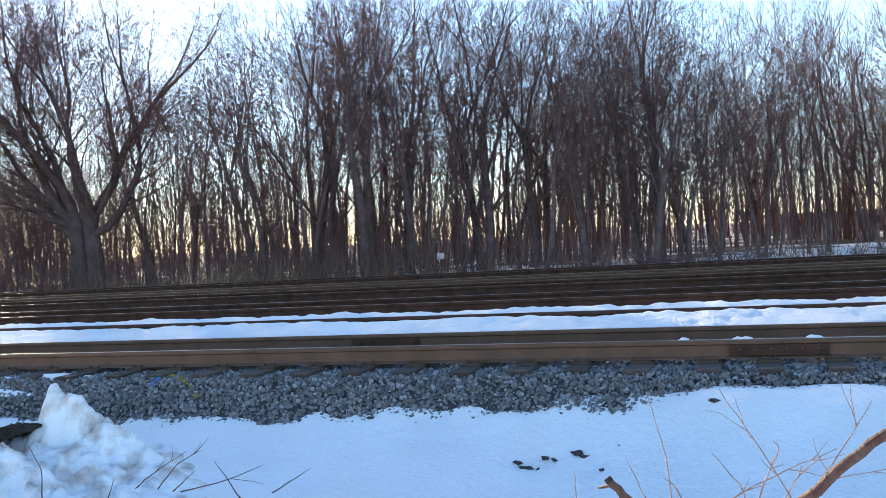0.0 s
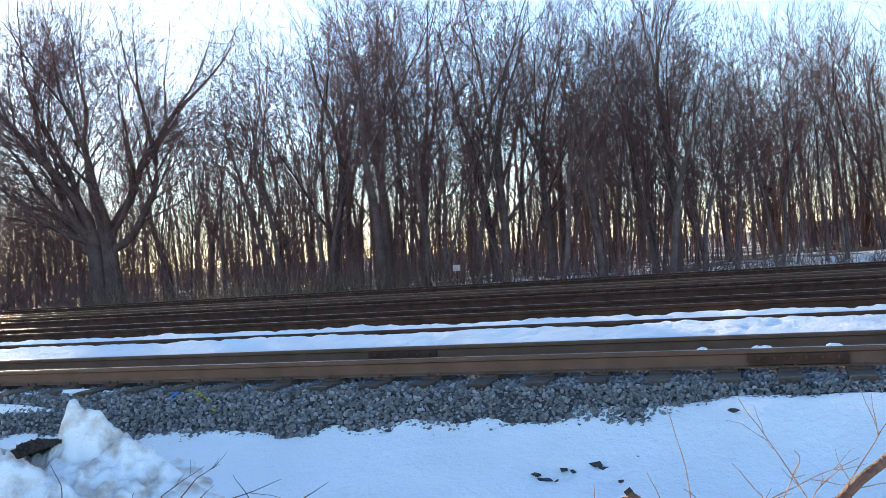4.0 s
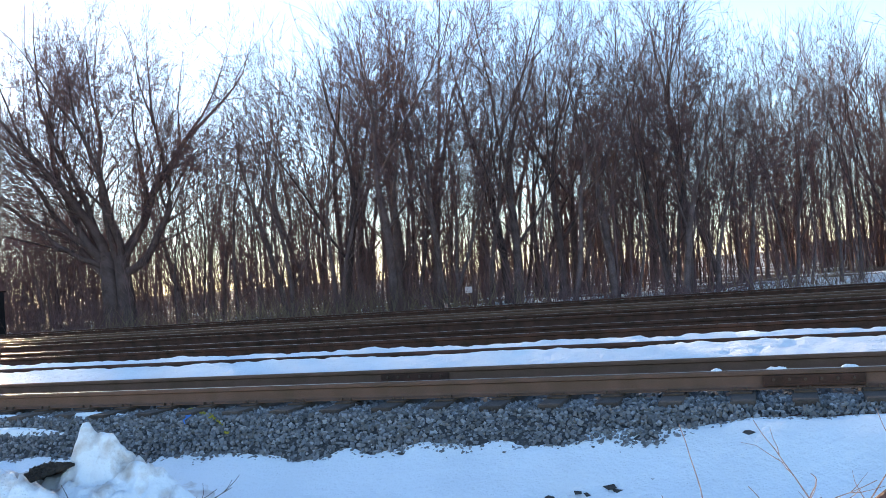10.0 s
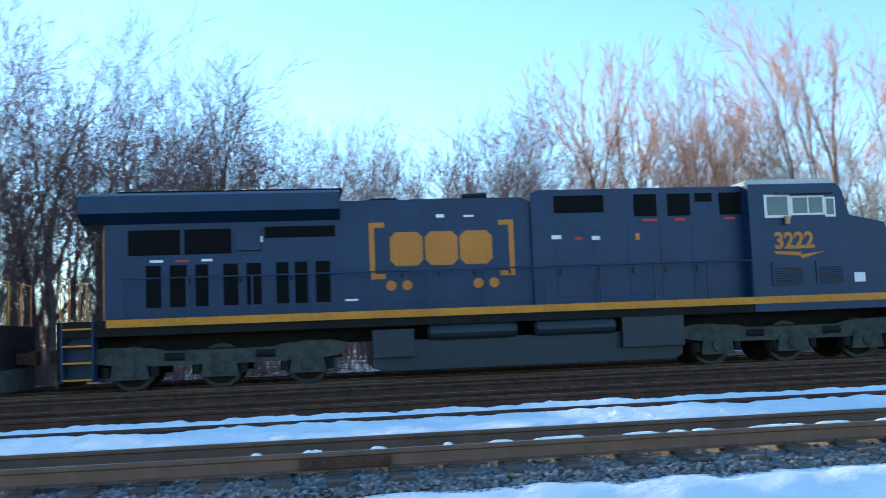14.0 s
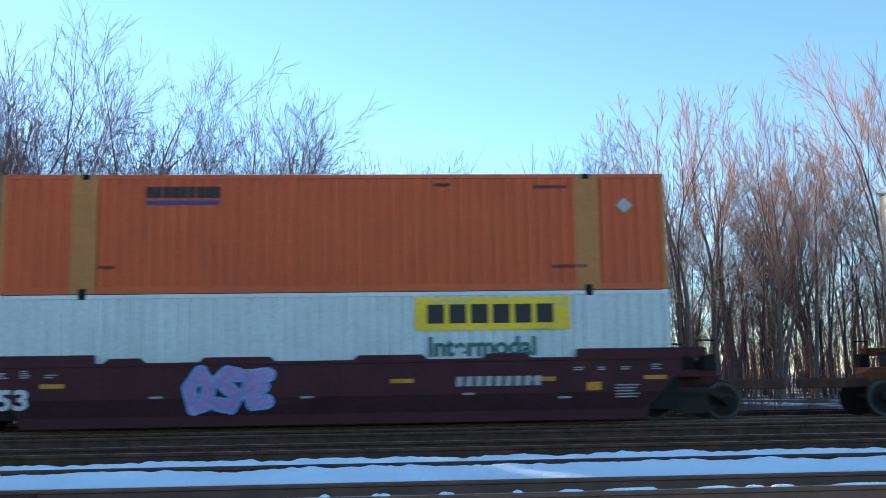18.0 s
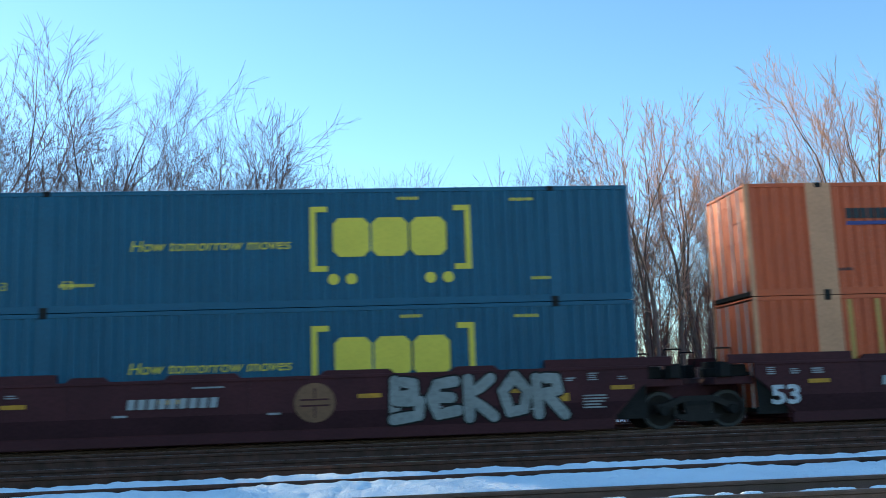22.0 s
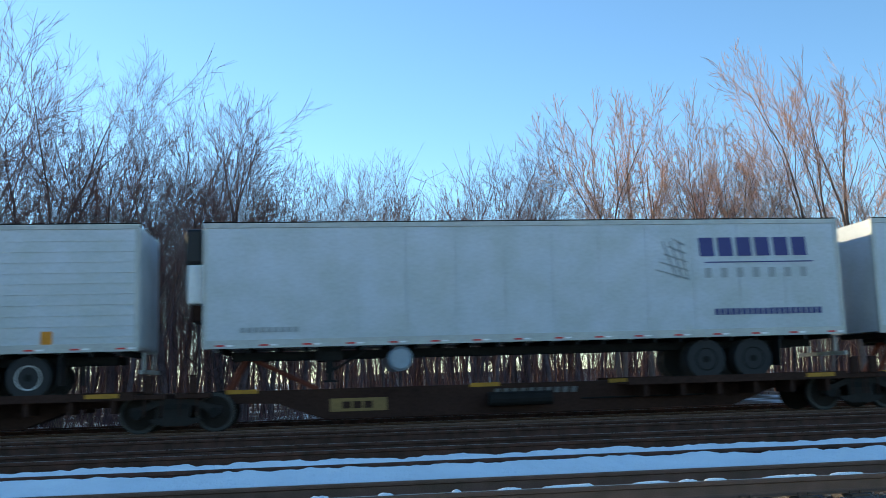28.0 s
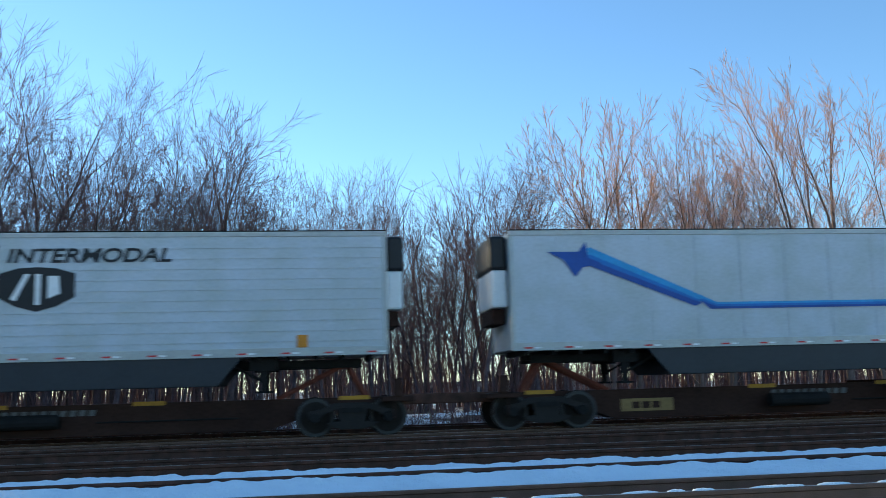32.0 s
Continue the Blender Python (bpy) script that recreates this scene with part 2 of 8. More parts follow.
def ground_z(x, y):
    z = lerp_profile(PROFILE, y)
    if y > 30:
        z += 0.12 * wob(x, y, 0.15, 3) * min(1, (y - 30) / 4)
        z -= 0.15 * max(0.0, min(1.0, (-x - 5) / 25)) * min(1, (y - 30) / 3)
    if 7.6 < y < 9.4:
        k = 1 - abs(y - 8.5) / 0.9
        z += max(0, k) * (-0.05 * smooth((-3.2 - x) / 0.8) + 0.10 * smooth((x + 1.4) / 1.6) + 0.05 * wob(x, 0, 1.6, 15) + 0.03 * wob(x, y, 4.0, 16))
    # the bank in front catches the sun along its crest
    z += 0.38 * math.exp(-((y - 4.9) / 0.42) ** 2) * smooth((x + 3.6) / 0.8) * smooth((-0.9 - x) / 0.8)
    # dents where stones have melted in
    for dx, dy, dr, dd in DENTS:
        q = ((x - dx) / dr) ** 2 + ((y - dy) / (dr * 0.8)) ** 2
        if q < 6:
            z -= dd * math.exp(-q)
    if 2 < y < 8.8:
        k = min(1, (8.8 - y) / 1.0)
        z += k * (0.05 * wob(x, y, 0.8, 5) + 0.012 * wob(x, y, 2.6, 7) + 0.007 * wob(x, y, 7.0, 8) + 0.04 * wob(x, y, 0.3, 9))
    return z


def ground():
    xs = sorted({-3000, -1500, -800, -400, -200, -120, -80, *[i * 2.0 for i in range(-30, 31)], *[round(i * 0.11, 2) for i in range(-110, 50)], 80, 120, 200, 400, 800, 1500, 3000})
    ys = sorted({-400, -100, -30, -10, -3, 0, *[2 + i * 0.3 for i in range(16)], *[round(6.8 + i * 0.07, 2) for i in range(36)], 9.6, 11.7, 12.1, 12.5, 13.0, 13.4, 17, 22, 27, 29.8, 30.4, *[31 + i * 1.5 for i in range(20)], 60, 80, 120, 300, 1000, 3000})
    verts = [(x, y, ground_z(x, y)) for y in ys for x in xs]
    w = len(xs)
    faces = [(j * w + i, j * w + i + 1, (j + 1) * w + i + 1, (j + 1) * w + i) for j in range(len(ys) - 1) for i in range(w - 1)]
    ob = link_mesh("ground", verts, faces, [SNOW, CINDER, WOOD_FLOOR], smooth=True)
    cut = []
    for j in range(len(ys) - 1):
        k = 0 if ys[j] < 8.9 else 1 if ys[j] < 30.3 else 2
        cut += [k] * (w - 1)
    ob.data.polygons.foreach_set("material_index", cut)
    tagged(ob, "snow-covered lineside ground with bare cinder beds and a leaf-strewn wood floor", "ground", kind="structure")


ground()

# ------------------------------------------------------------------ tracks
GAUGE = 1.435
# near rail's y, railhead height, length to each side of x = 0
TRACKS = [(9.70, -0.140), (13.95, 0.03), (18.20, 0.02), (23.32, -0.08), (27.60, -0.08)]
RAIL_SHAPE = [(-0.070, 0.0), (-0.070, 0.010), (-0.022, 0.026), (-0.010, 0.046), (-0.010, 0.128), (-0.034, 0.142), (-0.037, 0.172), (-0.026, 0.186),
              (0.026, 0.186), (0.037, 0.172), (0.034, 0.142), (0.010, 0.128), (0.010, 0.046), (0.022, 0.026), (0.070, 0.010), (0.070, 0.0)]


def rail(parent, y, top, x0, x1, material=None, shiny=True, tilt=0.0):
    step = [x0] + [x for x in (-60, -30, -15, -8, -3, 0, 3, 8, 15, 30, 60) if x0 < x < x1] + [x1]
    n = len(RAIL_SHAPE)
    verts, faces = [], []
    for x in step:
        for u, v in RAIL_SHAPE:
            verts.append((x, y + u, top - 0.186 + v + 0.006 * wob(x, y, 0.35)))
    for i in range(len(step) - 1):
        for k in range(n):
            k2 = (k + 1) % n
            faces.append((i * n + k, i * n + k2, (i + 1) * n + k2, (i + 1) * n + k))
    faces.append(tuple(range(n)))
    ob = link_mesh("rail", verts, faces, [material or RAIL, RAIL_TOP], parent)
    if shiny:
        for i in range(len(step) - 1):
            ob.data.polygons[i * n + 7].material_index = 1
    return ob


def tie_mesh():
    bm = bmesh.new()
    box(bm, -0.115, 0.115, -1.29, 1.29, -0.18, 0.0, bevel=0.012)
    for v in bm.verts:
        v.co.x += 0.008 * wob(v.co.y * 3, v.co.z * 9, 1, 2)
        v.co.z += 0.006 * wob(v.co.y * 3, v.co.x * 9, 1, 4)
    me = bpy.data.meshes.new("tie")
    bm.to_mesh(me)
    bm.free()
    me.materials.append(TIE)
    return me


def plate_mesh():
    bm = bmesh.new()
    box(bm, -0.1, 0.1, -0.185, 0.185, 0.0, 0.02, bevel=0.004)
    for sx in (-0.06, 0.05):
        for sy in (-0.085, 0.085):
            box(bm, sx - 0.009, sx + 0.009, sy - 0.016, sy + 0.016, 0.02, 0.052, bevel=0.003)
    me = bpy.data.meshes.new("tie_plate")
    bm.to_mesh(me)
    bm.free()
    me.materials.append(PLATE)
    return me


TIE_ME, PLATE_ME = tie_mesh(), plate_mesh()


def track(i, y0, top):
    far = i > 0
    t = empty("railway_track", pose(0, 0, 0), ["railway track of brown steel rails on wooden ties",
              "railway track of rusty brown rails with snow lying along it", "railway track of dark rails on cinder ballast",
              "railway track with polished railheads under the train", "railway track of dark rails at the foot of the wood"][i], "railway track", "railway tracks")
    for k in range(2):
        rail(t, y0 + k * GAUGE, top - (0.012 if i == 0 and k else 0), -900, 520, RAIL if i in (0, 3) else RAIL_OLD)
    ttop = top - 0.206
    ym = y0 + GAUGE / 2
    rnd = random.Random(40 + i)
    if i == 0:
        x = -22.0
        while x < 14:
            o = new("tie", TIE_ME)
            o.parent = t
            o.matrix_basis = pose(x + rnd.uniform(-0.03, 0.03), ym + rnd.uniform(-0.05, 0.05), ttop, 0, 0, rnd.uniform(-1.5, 1.5))
            for k in range(2):
                pl = new("tie_plate", PLATE_ME)
                pl.parent = t
                pl.matrix_basis = pose(o.matrix_basis.translation.x, y0 + k * GAUGE, ttop)
            x += 0.6
    else:
        verts, faces = [], []
        x = -70.0
        while x < 45:
            xx = x + rnd.uniform(-0.04, 0.04)
            n = len(verts)
            for sx in (-0.11, 0.11):
                for yy in (ym - 1.29, ym + 1.29):
                    for zz in (-0.1, 0.0):
                        verts.append((xx + sx, yy, ttop + zz + rnd.uniform(-0.01, 0.01)))
            faces += [tuple(n + q for q in f) for f in ((0, 1, 3, 2), (4, 6, 7, 5), (0, 4, 5, 1), (2, 3, 7, 6), (1, 5, 7, 3))]
            x += 0.56
        tagged(link_mesh("ties", verts, faces, TIE, t), kind="stuff")
    return t


TRACK_OBS = [track(i, *row) for i, row in enumerate(TRACKS)]


def joint_bar(parent, x, y, top, side):
    bm = bmesh.new()
    box(bm, -0.46, 0.46, -0.016, 0.016, -0.075, 0.02, bevel=0.006)
    box(bm, -0.46, 0.46, -0.03, 0.012, -0.085, -0.06, bevel=0.006)
    bar = part("joint_bar", bm, RAIL_OLD, parent)
    bar.matrix_basis = pose(x, y + side * 0.03, top - 0.075, 0, 0, 0 if side < 0 else 180)
    for k in range(6):
        bm = bmesh.new()
        tube(bm, (0, 0, 0), (0, -0.03, 0), 0.016, 0.014, 6)
        b = part("bolt", bm, PLATE, bar)
        b.matrix_basis = pose(-0.36 + k * 0.144, -0.016, -0.02)


joint_bar(TRACK_OBS[0], 0.29, 9.70, -0.14, -1)
joint_bar(TRACK_OBS[0], -4.36, 11.135, -0.152, -1)
joint_bar(TRACK_OBS[1], -1.93, 15.385, 0.03, -1)

# an old rail left lying between the tracks, sunk in the snow
old = rail(None, 12.72, -0.07, -400, 300, RAIL_OLD, shiny=False)
old.name = "loose_rail"
tagged(old, "rusty spare rail lying between the tracks, half sunk in snow", "rail")


# ------------------------------------------------------------------ ballast
def stone_cloud(rnd, n, place, size):
    """Angular stones, each of eight corners."""
    c = np.array([(-1, -1, -1), (1, -1, -1), (1, 1, -1), (-1, 1, -1), (-1, -1, 1), (1, -1, 1), (1, 1, 1), (-1, 1, 1)], float)
    f = np.array([(0, 3, 2), (0, 2, 1), (4, 5, 6), (4, 6, 7), (0, 1, 5), (0, 5, 4), (1, 2, 6), (1, 6, 5), (2, 3, 7), (2, 7, 6), (3, 0, 4), (3, 4, 7)])
    pts = np.array([place() for _ in range(n)])
    v = c[None] * rnd.uniform(0.45, 1.0, (n, 8, 3))
    v *= rnd.uniform(size * 0.55, size * 1.25, (n, 1, 1)) * rnd.uniform(0.65, 1.2, (n, 1, 3))
    a = rnd.uniform(0, 2 * np.pi, (n, 3))
    for ax, (i, j) in enumerate(((1, 2), (0, 2), (0, 1))):
        ca, sa = np.cos(a[:, ax])[:, None], np.sin(a[:, ax])[:, None]
        p, q = v[:, :, i].copy(), v[:, :, j].copy()
        v[:, :, i], v[:, :, j] = ca * p - sa * q, sa * p + ca * q
    v += pts[:, None]
    faces = (f[None] + (np.arange(n) * 8)[:, None, None]).reshape(-1, 3)
    return v.reshape(-1, 3), faces


def bed_mesh(name, rows, material, label, x0=-900, x1=520):
    """A bank of given section along the tracks."""
    xs = [x0, -120, -60, -40] + [-30 + 0.5 * k for k in range(96)] + [30, 60, 120, x1]
    verts = [(x, y + 0.05 * wob(x, y, 0.7, 1), z + 0.02 * wob(x, y * 3, 1.1, 2)) for x in xs for y, z in rows]
    w = len(rows)
    faces = [(i * w + k, i * w + k + 1, (i + 1) * w + k + 1, (i + 1) * w + k) for i in range(len(xs) - 1) for k in range(w - 1)]
    ob = link_mesh(name, verts, faces, material, smooth=True)
    tagged(ob, label, "ballast", kind="structure")
    return ob


bed_mesh("ballast_bank", [(8.2, -0.9), (8.62, -0.60), (9.05, -0.42), (9.4, -0.41), (10.4, -0.41), (11.6, -0.4), (11.9, -0.41), (12.4, -0.6)], BALLAST_BED,
         "bank of crushed grey stone under a railway track")
bed_mesh("cinder_bank", [(13.0, -0.5), (13.3, -0.225), (14.6, -0.2), (16.2, -0.2), (16.8, -0.235), (17.5, -0.22), (18.9, -0.2), (20.4, -0.21), (21.2, -0.25), (22.4, -0.27),
                         (23.9, -0.25), (25.4, -0.27), (28.4, -0.27), (29.7, -0.29), (30.3, -0.5), (31, -0.8)], CINDER, "dark cinder ballast under several railway tracks")


def bank_z(y):
    return float(np.interp(y, [8.2, 8.62, 9.05, 9.4, 11.6, 11.9], [-0.9, -0.60, -0.41, -0.395, -0.395, -0.4]))


def gravel(v, f, tr):
    o = new("gravel", array_mesh("gravel", v, f, STONE, False))
    o.parent = TRACK_OBS[tr]
    tagged(o, kind="stuff")


def ballast():
    rng = np.random.default_rng(5)
    rnd = random.Random(5)

    def shoulder():
        while True:
            y = rnd.uniform(8.15, 9.62)
            x = rnd.uniform(-12, 10)
            if y < 9.1 or rnd.random() < 0.95:
                return x, y, bank_z(y) + rnd.uniform(-0.025, 0.02)

    v, f = stone_cloud(rng, 44000, shoulder, 0.0215)
    gravel(v, f, 0)

    def between():
        y = rnd.choice((rnd.uniform(9.78, 11.05), rnd.uniform(11.2, 11.9)))
        return rnd.uniform(-20, 13), y, bank_z(y) + rnd.uniform(-0.02, 0.015)

    v, f = stone_cloud(rng, 5000, between, 0.03)
    gravel(v, f, 0)
    for tr, ya, yb, z, n in ((1, 14.0, 17.4, -0.2, 3500), (2, 17.4, 22.6, -0.2, 5000)):
        def bed():
            return rnd.uniform(-34, 22), rnd.uniform(ya, yb), z + rnd.uniform(-0.03, 0.015)
        v, f = stone_cloud(rng, n, bed, 0.036)
        gravel(v, f, tr)


ballast()


# snow along the tracks
def snow_strip(name, y0, y1, z0, z1, label, seed, x0=-160, x1=110, lump=0.03, edge=0.12):
    xs = [x0, -90] + [-50 + 0.5 * k for k in range(60)] + [-20 + 0.055 * k for k in range(640)] + [15.5 + 0.5 * k for k in range(40)] + [x1]
    ny = 20
    verts, faces = [], []
    for x in xs:
        e0 = edge * wob(x, seed, 0.9, seed) + 0.6 * edge * wob(x, seed, 2.7, seed + 2)
        e1 = edge * wob(x, seed, 0.8, seed + 5) + 0.6 * edge * wob(x, seed, 2.9, seed + 7)
        for k in range(ny + 1):
            u = k / ny
            y = (y0 + e0) + (y1 + e1 - y0 - e0) * u
            round_off = min(1.0, 5 * u, 5 * (1 - u)) ** 0.5
            z = z0 + (z1 - z0) * u + lump * wob(x, y, 1.3, seed) * 1.4 + 0.8 * lump * wob(x, y, 4.0, seed) + 0.8 * lump * wob(x, y, 8.0, seed + 3) - 0.10 * (1 - round_off)
            verts.append((x, y, z))
    w = ny + 1
    faces = [(i * w + k, i * w + k + 1, (i + 1) * w + k + 1, (i + 1) * w + k) for i in range(len(xs) - 1) for k in range(ny)]
    ob = link_mesh(name, verts, faces, SNOW, smooth=True)
    tagged(ob, label, "snow", kind="structure")


snow_strip("snow_1", 11.32, 12.67, -0.24, -0.062, "band of melting snow between a railway track and a loose rail", 11, lump=0.028, edge=0.04)
snow_strip("snow_2", 12.78, 13.40, -0.085, -0.04, "narrow band of snow behind the loose rail", 23, lump=0.03, edge=0.08)


# ------------------------------------------------------------------ trees
class Tubes:
    """Collects tapering polylines and makes one mesh of them."""

    def __init__(self):
        self.v, self.f, self.n = [], [], 0

    def add(self, pts, radii, sides):
        self.batch(np.array(pts, float)[None], np.array(radii, float)[None], sides)

    def batch(self, p, r, sides):
        """Many lines at once: p is lines x nodes x 3, r is lines x nodes."""
        c, m = p.shape[:2]
        t = np.gradient(p, axis=1)
        t /= np.linalg.norm(t, axis=2, keepdims=True) + 1e-9
        ref = np.where(np.abs(t[:, :1, 2:]) < 0.9, np.array([0.0, 0, 1]), np.array([1.0, 0, 0]))
        u = np.cross(t, np.broadcast_to(ref, t.shape))
        u /= np.linalg.norm(u, axis=2, keepdims=True) + 1e-9
        w = np.cross(t, u)
        ang = np.arange(sides) * 2 * np.pi / sides
        ring = p[:, :, None] + r[:, :, None, None] * (np.cos(ang)[:, None] * u[:, :, None] + np.sin(ang)[:, None] * w[:, :, None])
        self.v.append(ring.reshape(-1, 3))
        base = np.arange(c)[:, None, None] * m * sides
        i = np.arange(m - 1)[None, :, None] * sides
        k = np.arange(sides)[None, None]
        k2 = (k + 1) % sides
        self.f.append(np.stack([base + i + k, base + i + k2, base + i + sides + k2, base + i + sides + k], -1).reshape(-1, 4) + self.n)
        self.n += c * m * sides

    def mesh(self, name, material):
        return array_mesh(name, np.concatenate(self.v), np.concatenate(self.f), material)


def unit(a):
    return a / (np.linalg.norm(a, axis=-1, keepdims=True) + 1e-9)


def curves(rng, p, d, length, nodes, bend, rise):
    """Branches that start at p towards d, wander by bend and turn up by rise; all arguments in rows."""
    pts = [p]
    d = unit(d)
    step = np.reshape(length, (-1, 1)) / (nodes - 1)
    for _ in range(nodes - 1):
        d = unit(d + rng.normal(0, bend, d.shape) + np.array([0, 0, rise]))
        pts.append(pts[-1] + d * step)
    return np.stack(pts, 1)


def curve_branch(rng, p, d, length, nodes, bend, rise):
    return curves(rng, p[None], d[None], length, nodes, bend, rise)[0]


def side_dirs(rng, along, angle):
    """Directions at these angles from the branches' own."""
    r = rng.normal(0, 1, along.shape)
    r = unit(r - along * (r * along).sum(-1, keepdims=True))
    angle = np.reshape(angle, (-1, 1))
    return along * np.cos(angle) + r * np.sin(angle)


def side_dir(rng, along, angle):
    return side_dirs(rng, along[None], angle)[0]


def ats(pts, s):
    """Points and directions at fractions s along each line of pts; s is lines x shoots."""
    m = pts.shape[1]
    k = s * (m - 1)
    i = np.minimum(k.astype(int), m - 2)
    rows = np.arange(len(pts))[:, None]
    a, b = pts[rows, i], pts[rows, i + 1]
    return (a + (b - a) * (k - i)[..., None]).reshape(-1, 3), unit(b - a).reshape(-1, 3)


def at(pts, s):
    p, d = ats(pts[None], np.array([[s]]))
    return p[0], d[0]


def shoots(rng, tb, parents, plen, n, lo, hi, length, spread, nodes, bend, rise, radius, sides=3):
    """n side shoots on each parent line; length is a share of the parent's, radius falls along them."""
    c = len(parents)
    s = lo + (hi - lo) * (np.arange(n)[None] + rng.uniform(0, 0.9, (c, n))) / n
    p, d = ats(parents, s)
    ln = np.repeat(plen, n) * rng.uniform(*length, c * n) + 0.1
    out = curves(rng, p, side_dirs(rng, d, rng.uniform(*spread, c * n)), ln, nodes, bend, rise)
    r = np.repeat(np.reshape(radius, (-1, 1)) * np.ones((c, 1)), n, 0) * np.linspace(1, 0.4, nodes)[None]
    tb.batch(out, r, sides)
    return out, ln


def ramify(rng, wood, crown, lines, length, r0, r1, plan, twig_r, rise, fork=(0.25, 0.55), side=(0.45, 0.9)):
    """Lets lines fork at their tips and put out side branches, once for each row of plan: forks, side branches, nodes, sides, length, bend."""
    for k, (forks, laterals, nodes, sides, share, bend) in enumerate(plan):
        n = len(lines)
        lead = np.arange(n * forks) % forks == 0
        turn = np.where(lead, rng.uniform(0.04, 0.2, n * forks), rng.uniform(*fork, n * forks))
        p = [np.repeat(lines[:, -1], forks, 0)]
        d = [side_dirs(rng, np.repeat(unit(lines[:, -1] - lines[:, -2]), forks, 0), turn)]
        ln = [np.repeat(length, forks) * share * rng.uniform(0.7, 1.15, n * forks)]
        rad = [np.repeat(r1, forks) * np.where(lead, 0.92, rng.uniform(0.5, 0.78, n * forks))]
        if laterals:
            q = 0.3 + 0.66 * (np.arange(laterals)[None] + rng.uniform(0, 0.95, (n, laterals))) / laterals
            pp, dd = ats(lines, q)
            p.append(pp)
            d.append(side_dirs(rng, dd, rng.uniform(*side, n * laterals)))
            ln.append(np.repeat(length, laterals) * share * (rng.uniform(0.65, 1.05, (n, laterals)) * (1.12 - 0.35 * q)).ravel())
            rad.append(((r0[:, None] + (r1 - r0)[:, None] * q) * rng.uniform(0.26, 0.46, (n, laterals))).ravel())
        length, r0 = np.concatenate(ln), np.maximum(np.concatenate(rad), twig_r)
        r1 = np.maximum(r0 * 0.5, twig_r * 0.6)
        lines = curves(rng, np.concatenate(p), np.concatenate(d), length, nodes, bend, rise)
        (wood if k < 2 else crown).batch(lines, r0[:, None] + (r1 - r0)[:, None] * np.linspace(0, 1, nodes)[None], sides)


FULL = [(2, 2, 7, 5, 0.74, 0.06), (2, 3, 5, 4, 0.68, 0.07), (2, 2, 4, 3, 0.66, 0.09), (2, 2, 3, 3, 0.62, 0.12), (2, 3, 2, 3, 0.56, 0.12)]
LIGHT = [(2, 2, 6, 4, 0.74, 0.06), (2, 3, 4, 3, 0.68, 0.07), (2, 2, 3, 3, 0.66, 0.09), (2, 2, 2, 3, 0.64, 0.13), (2, 1, 2, 3, 0.58, 0.12)]
RICH = FULL[:3] + [(2, 3, 3, 3, 0.62, 0.12), (2, 3, 2, 3, 0.52, 0.12)]


def grow(seed, height, radius, clear=0.4, plan=FULL, stems=1, part_way=0.16, lean=0.05, sway=0.05, rise=0.03, twig_r=0.0076, fork=(0.3, 0.65), side=(0.45, 0.9)):
    """A bare tree: the wood of trunk and forking limbs, and its twigs; clear is the trunk's share of the height."""
    rng = np.random.default_rng(seed)
    wood, crown = Tubes(), Tubes()
    az = np.arange(stems) * 2 * math.pi / stems + rng.uniform(0, 6.28)
    d = np.stack([np.cos(az) * part_way, np.sin(az) * part_way, np.ones(stems)], 1) if stems > 1 else np.array([[0.0, 0, 1]])
    d = d + rng.normal(0, lean, d.shape) * np.array([1, 1, 0])
    length = height * clear * rng.uniform(0.85, 1.15, stems)
    trunk = curves(rng, np.stack([np.cos(az) * 0.1 * (stems > 1), np.sin(az) * 0.1 * (stems > 1), np.full(stems, -0.25)], 1), d, length, 9, sway, 0.02)
    r0 = np.full(stems, radius * (1 if stems == 1 else 0.75))
    taper = np.linspace(1, 0.62, 9)
    taper[0] = 1.3
    wood.batch(trunk, r0[:, None] * taper[None], 8)
    thin, ln = shoots(rng, crown, trunk, length * 0.3, 6, 0.2, 0.97, (0.4, 1.0), (0.5, 1.1), 5, 0.14, 0.05, 0.013)
    shoots(rng, crown, thin, ln, 3, 0.2, 0.98, (0.3, 0.6), (0.4, 0.9), 3, 0.12, 0.03, 0.008)
    ramify(rng, wood, crown, trunk, length, r0, r0 * 0.62, plan, twig_r, rise, fork, side)
    top = float(crown.v[-1][:, 2].max())
    for tb in (wood, crown):
        tb.v = [v * (height / top) for v in tb.v]
    return wood, crown


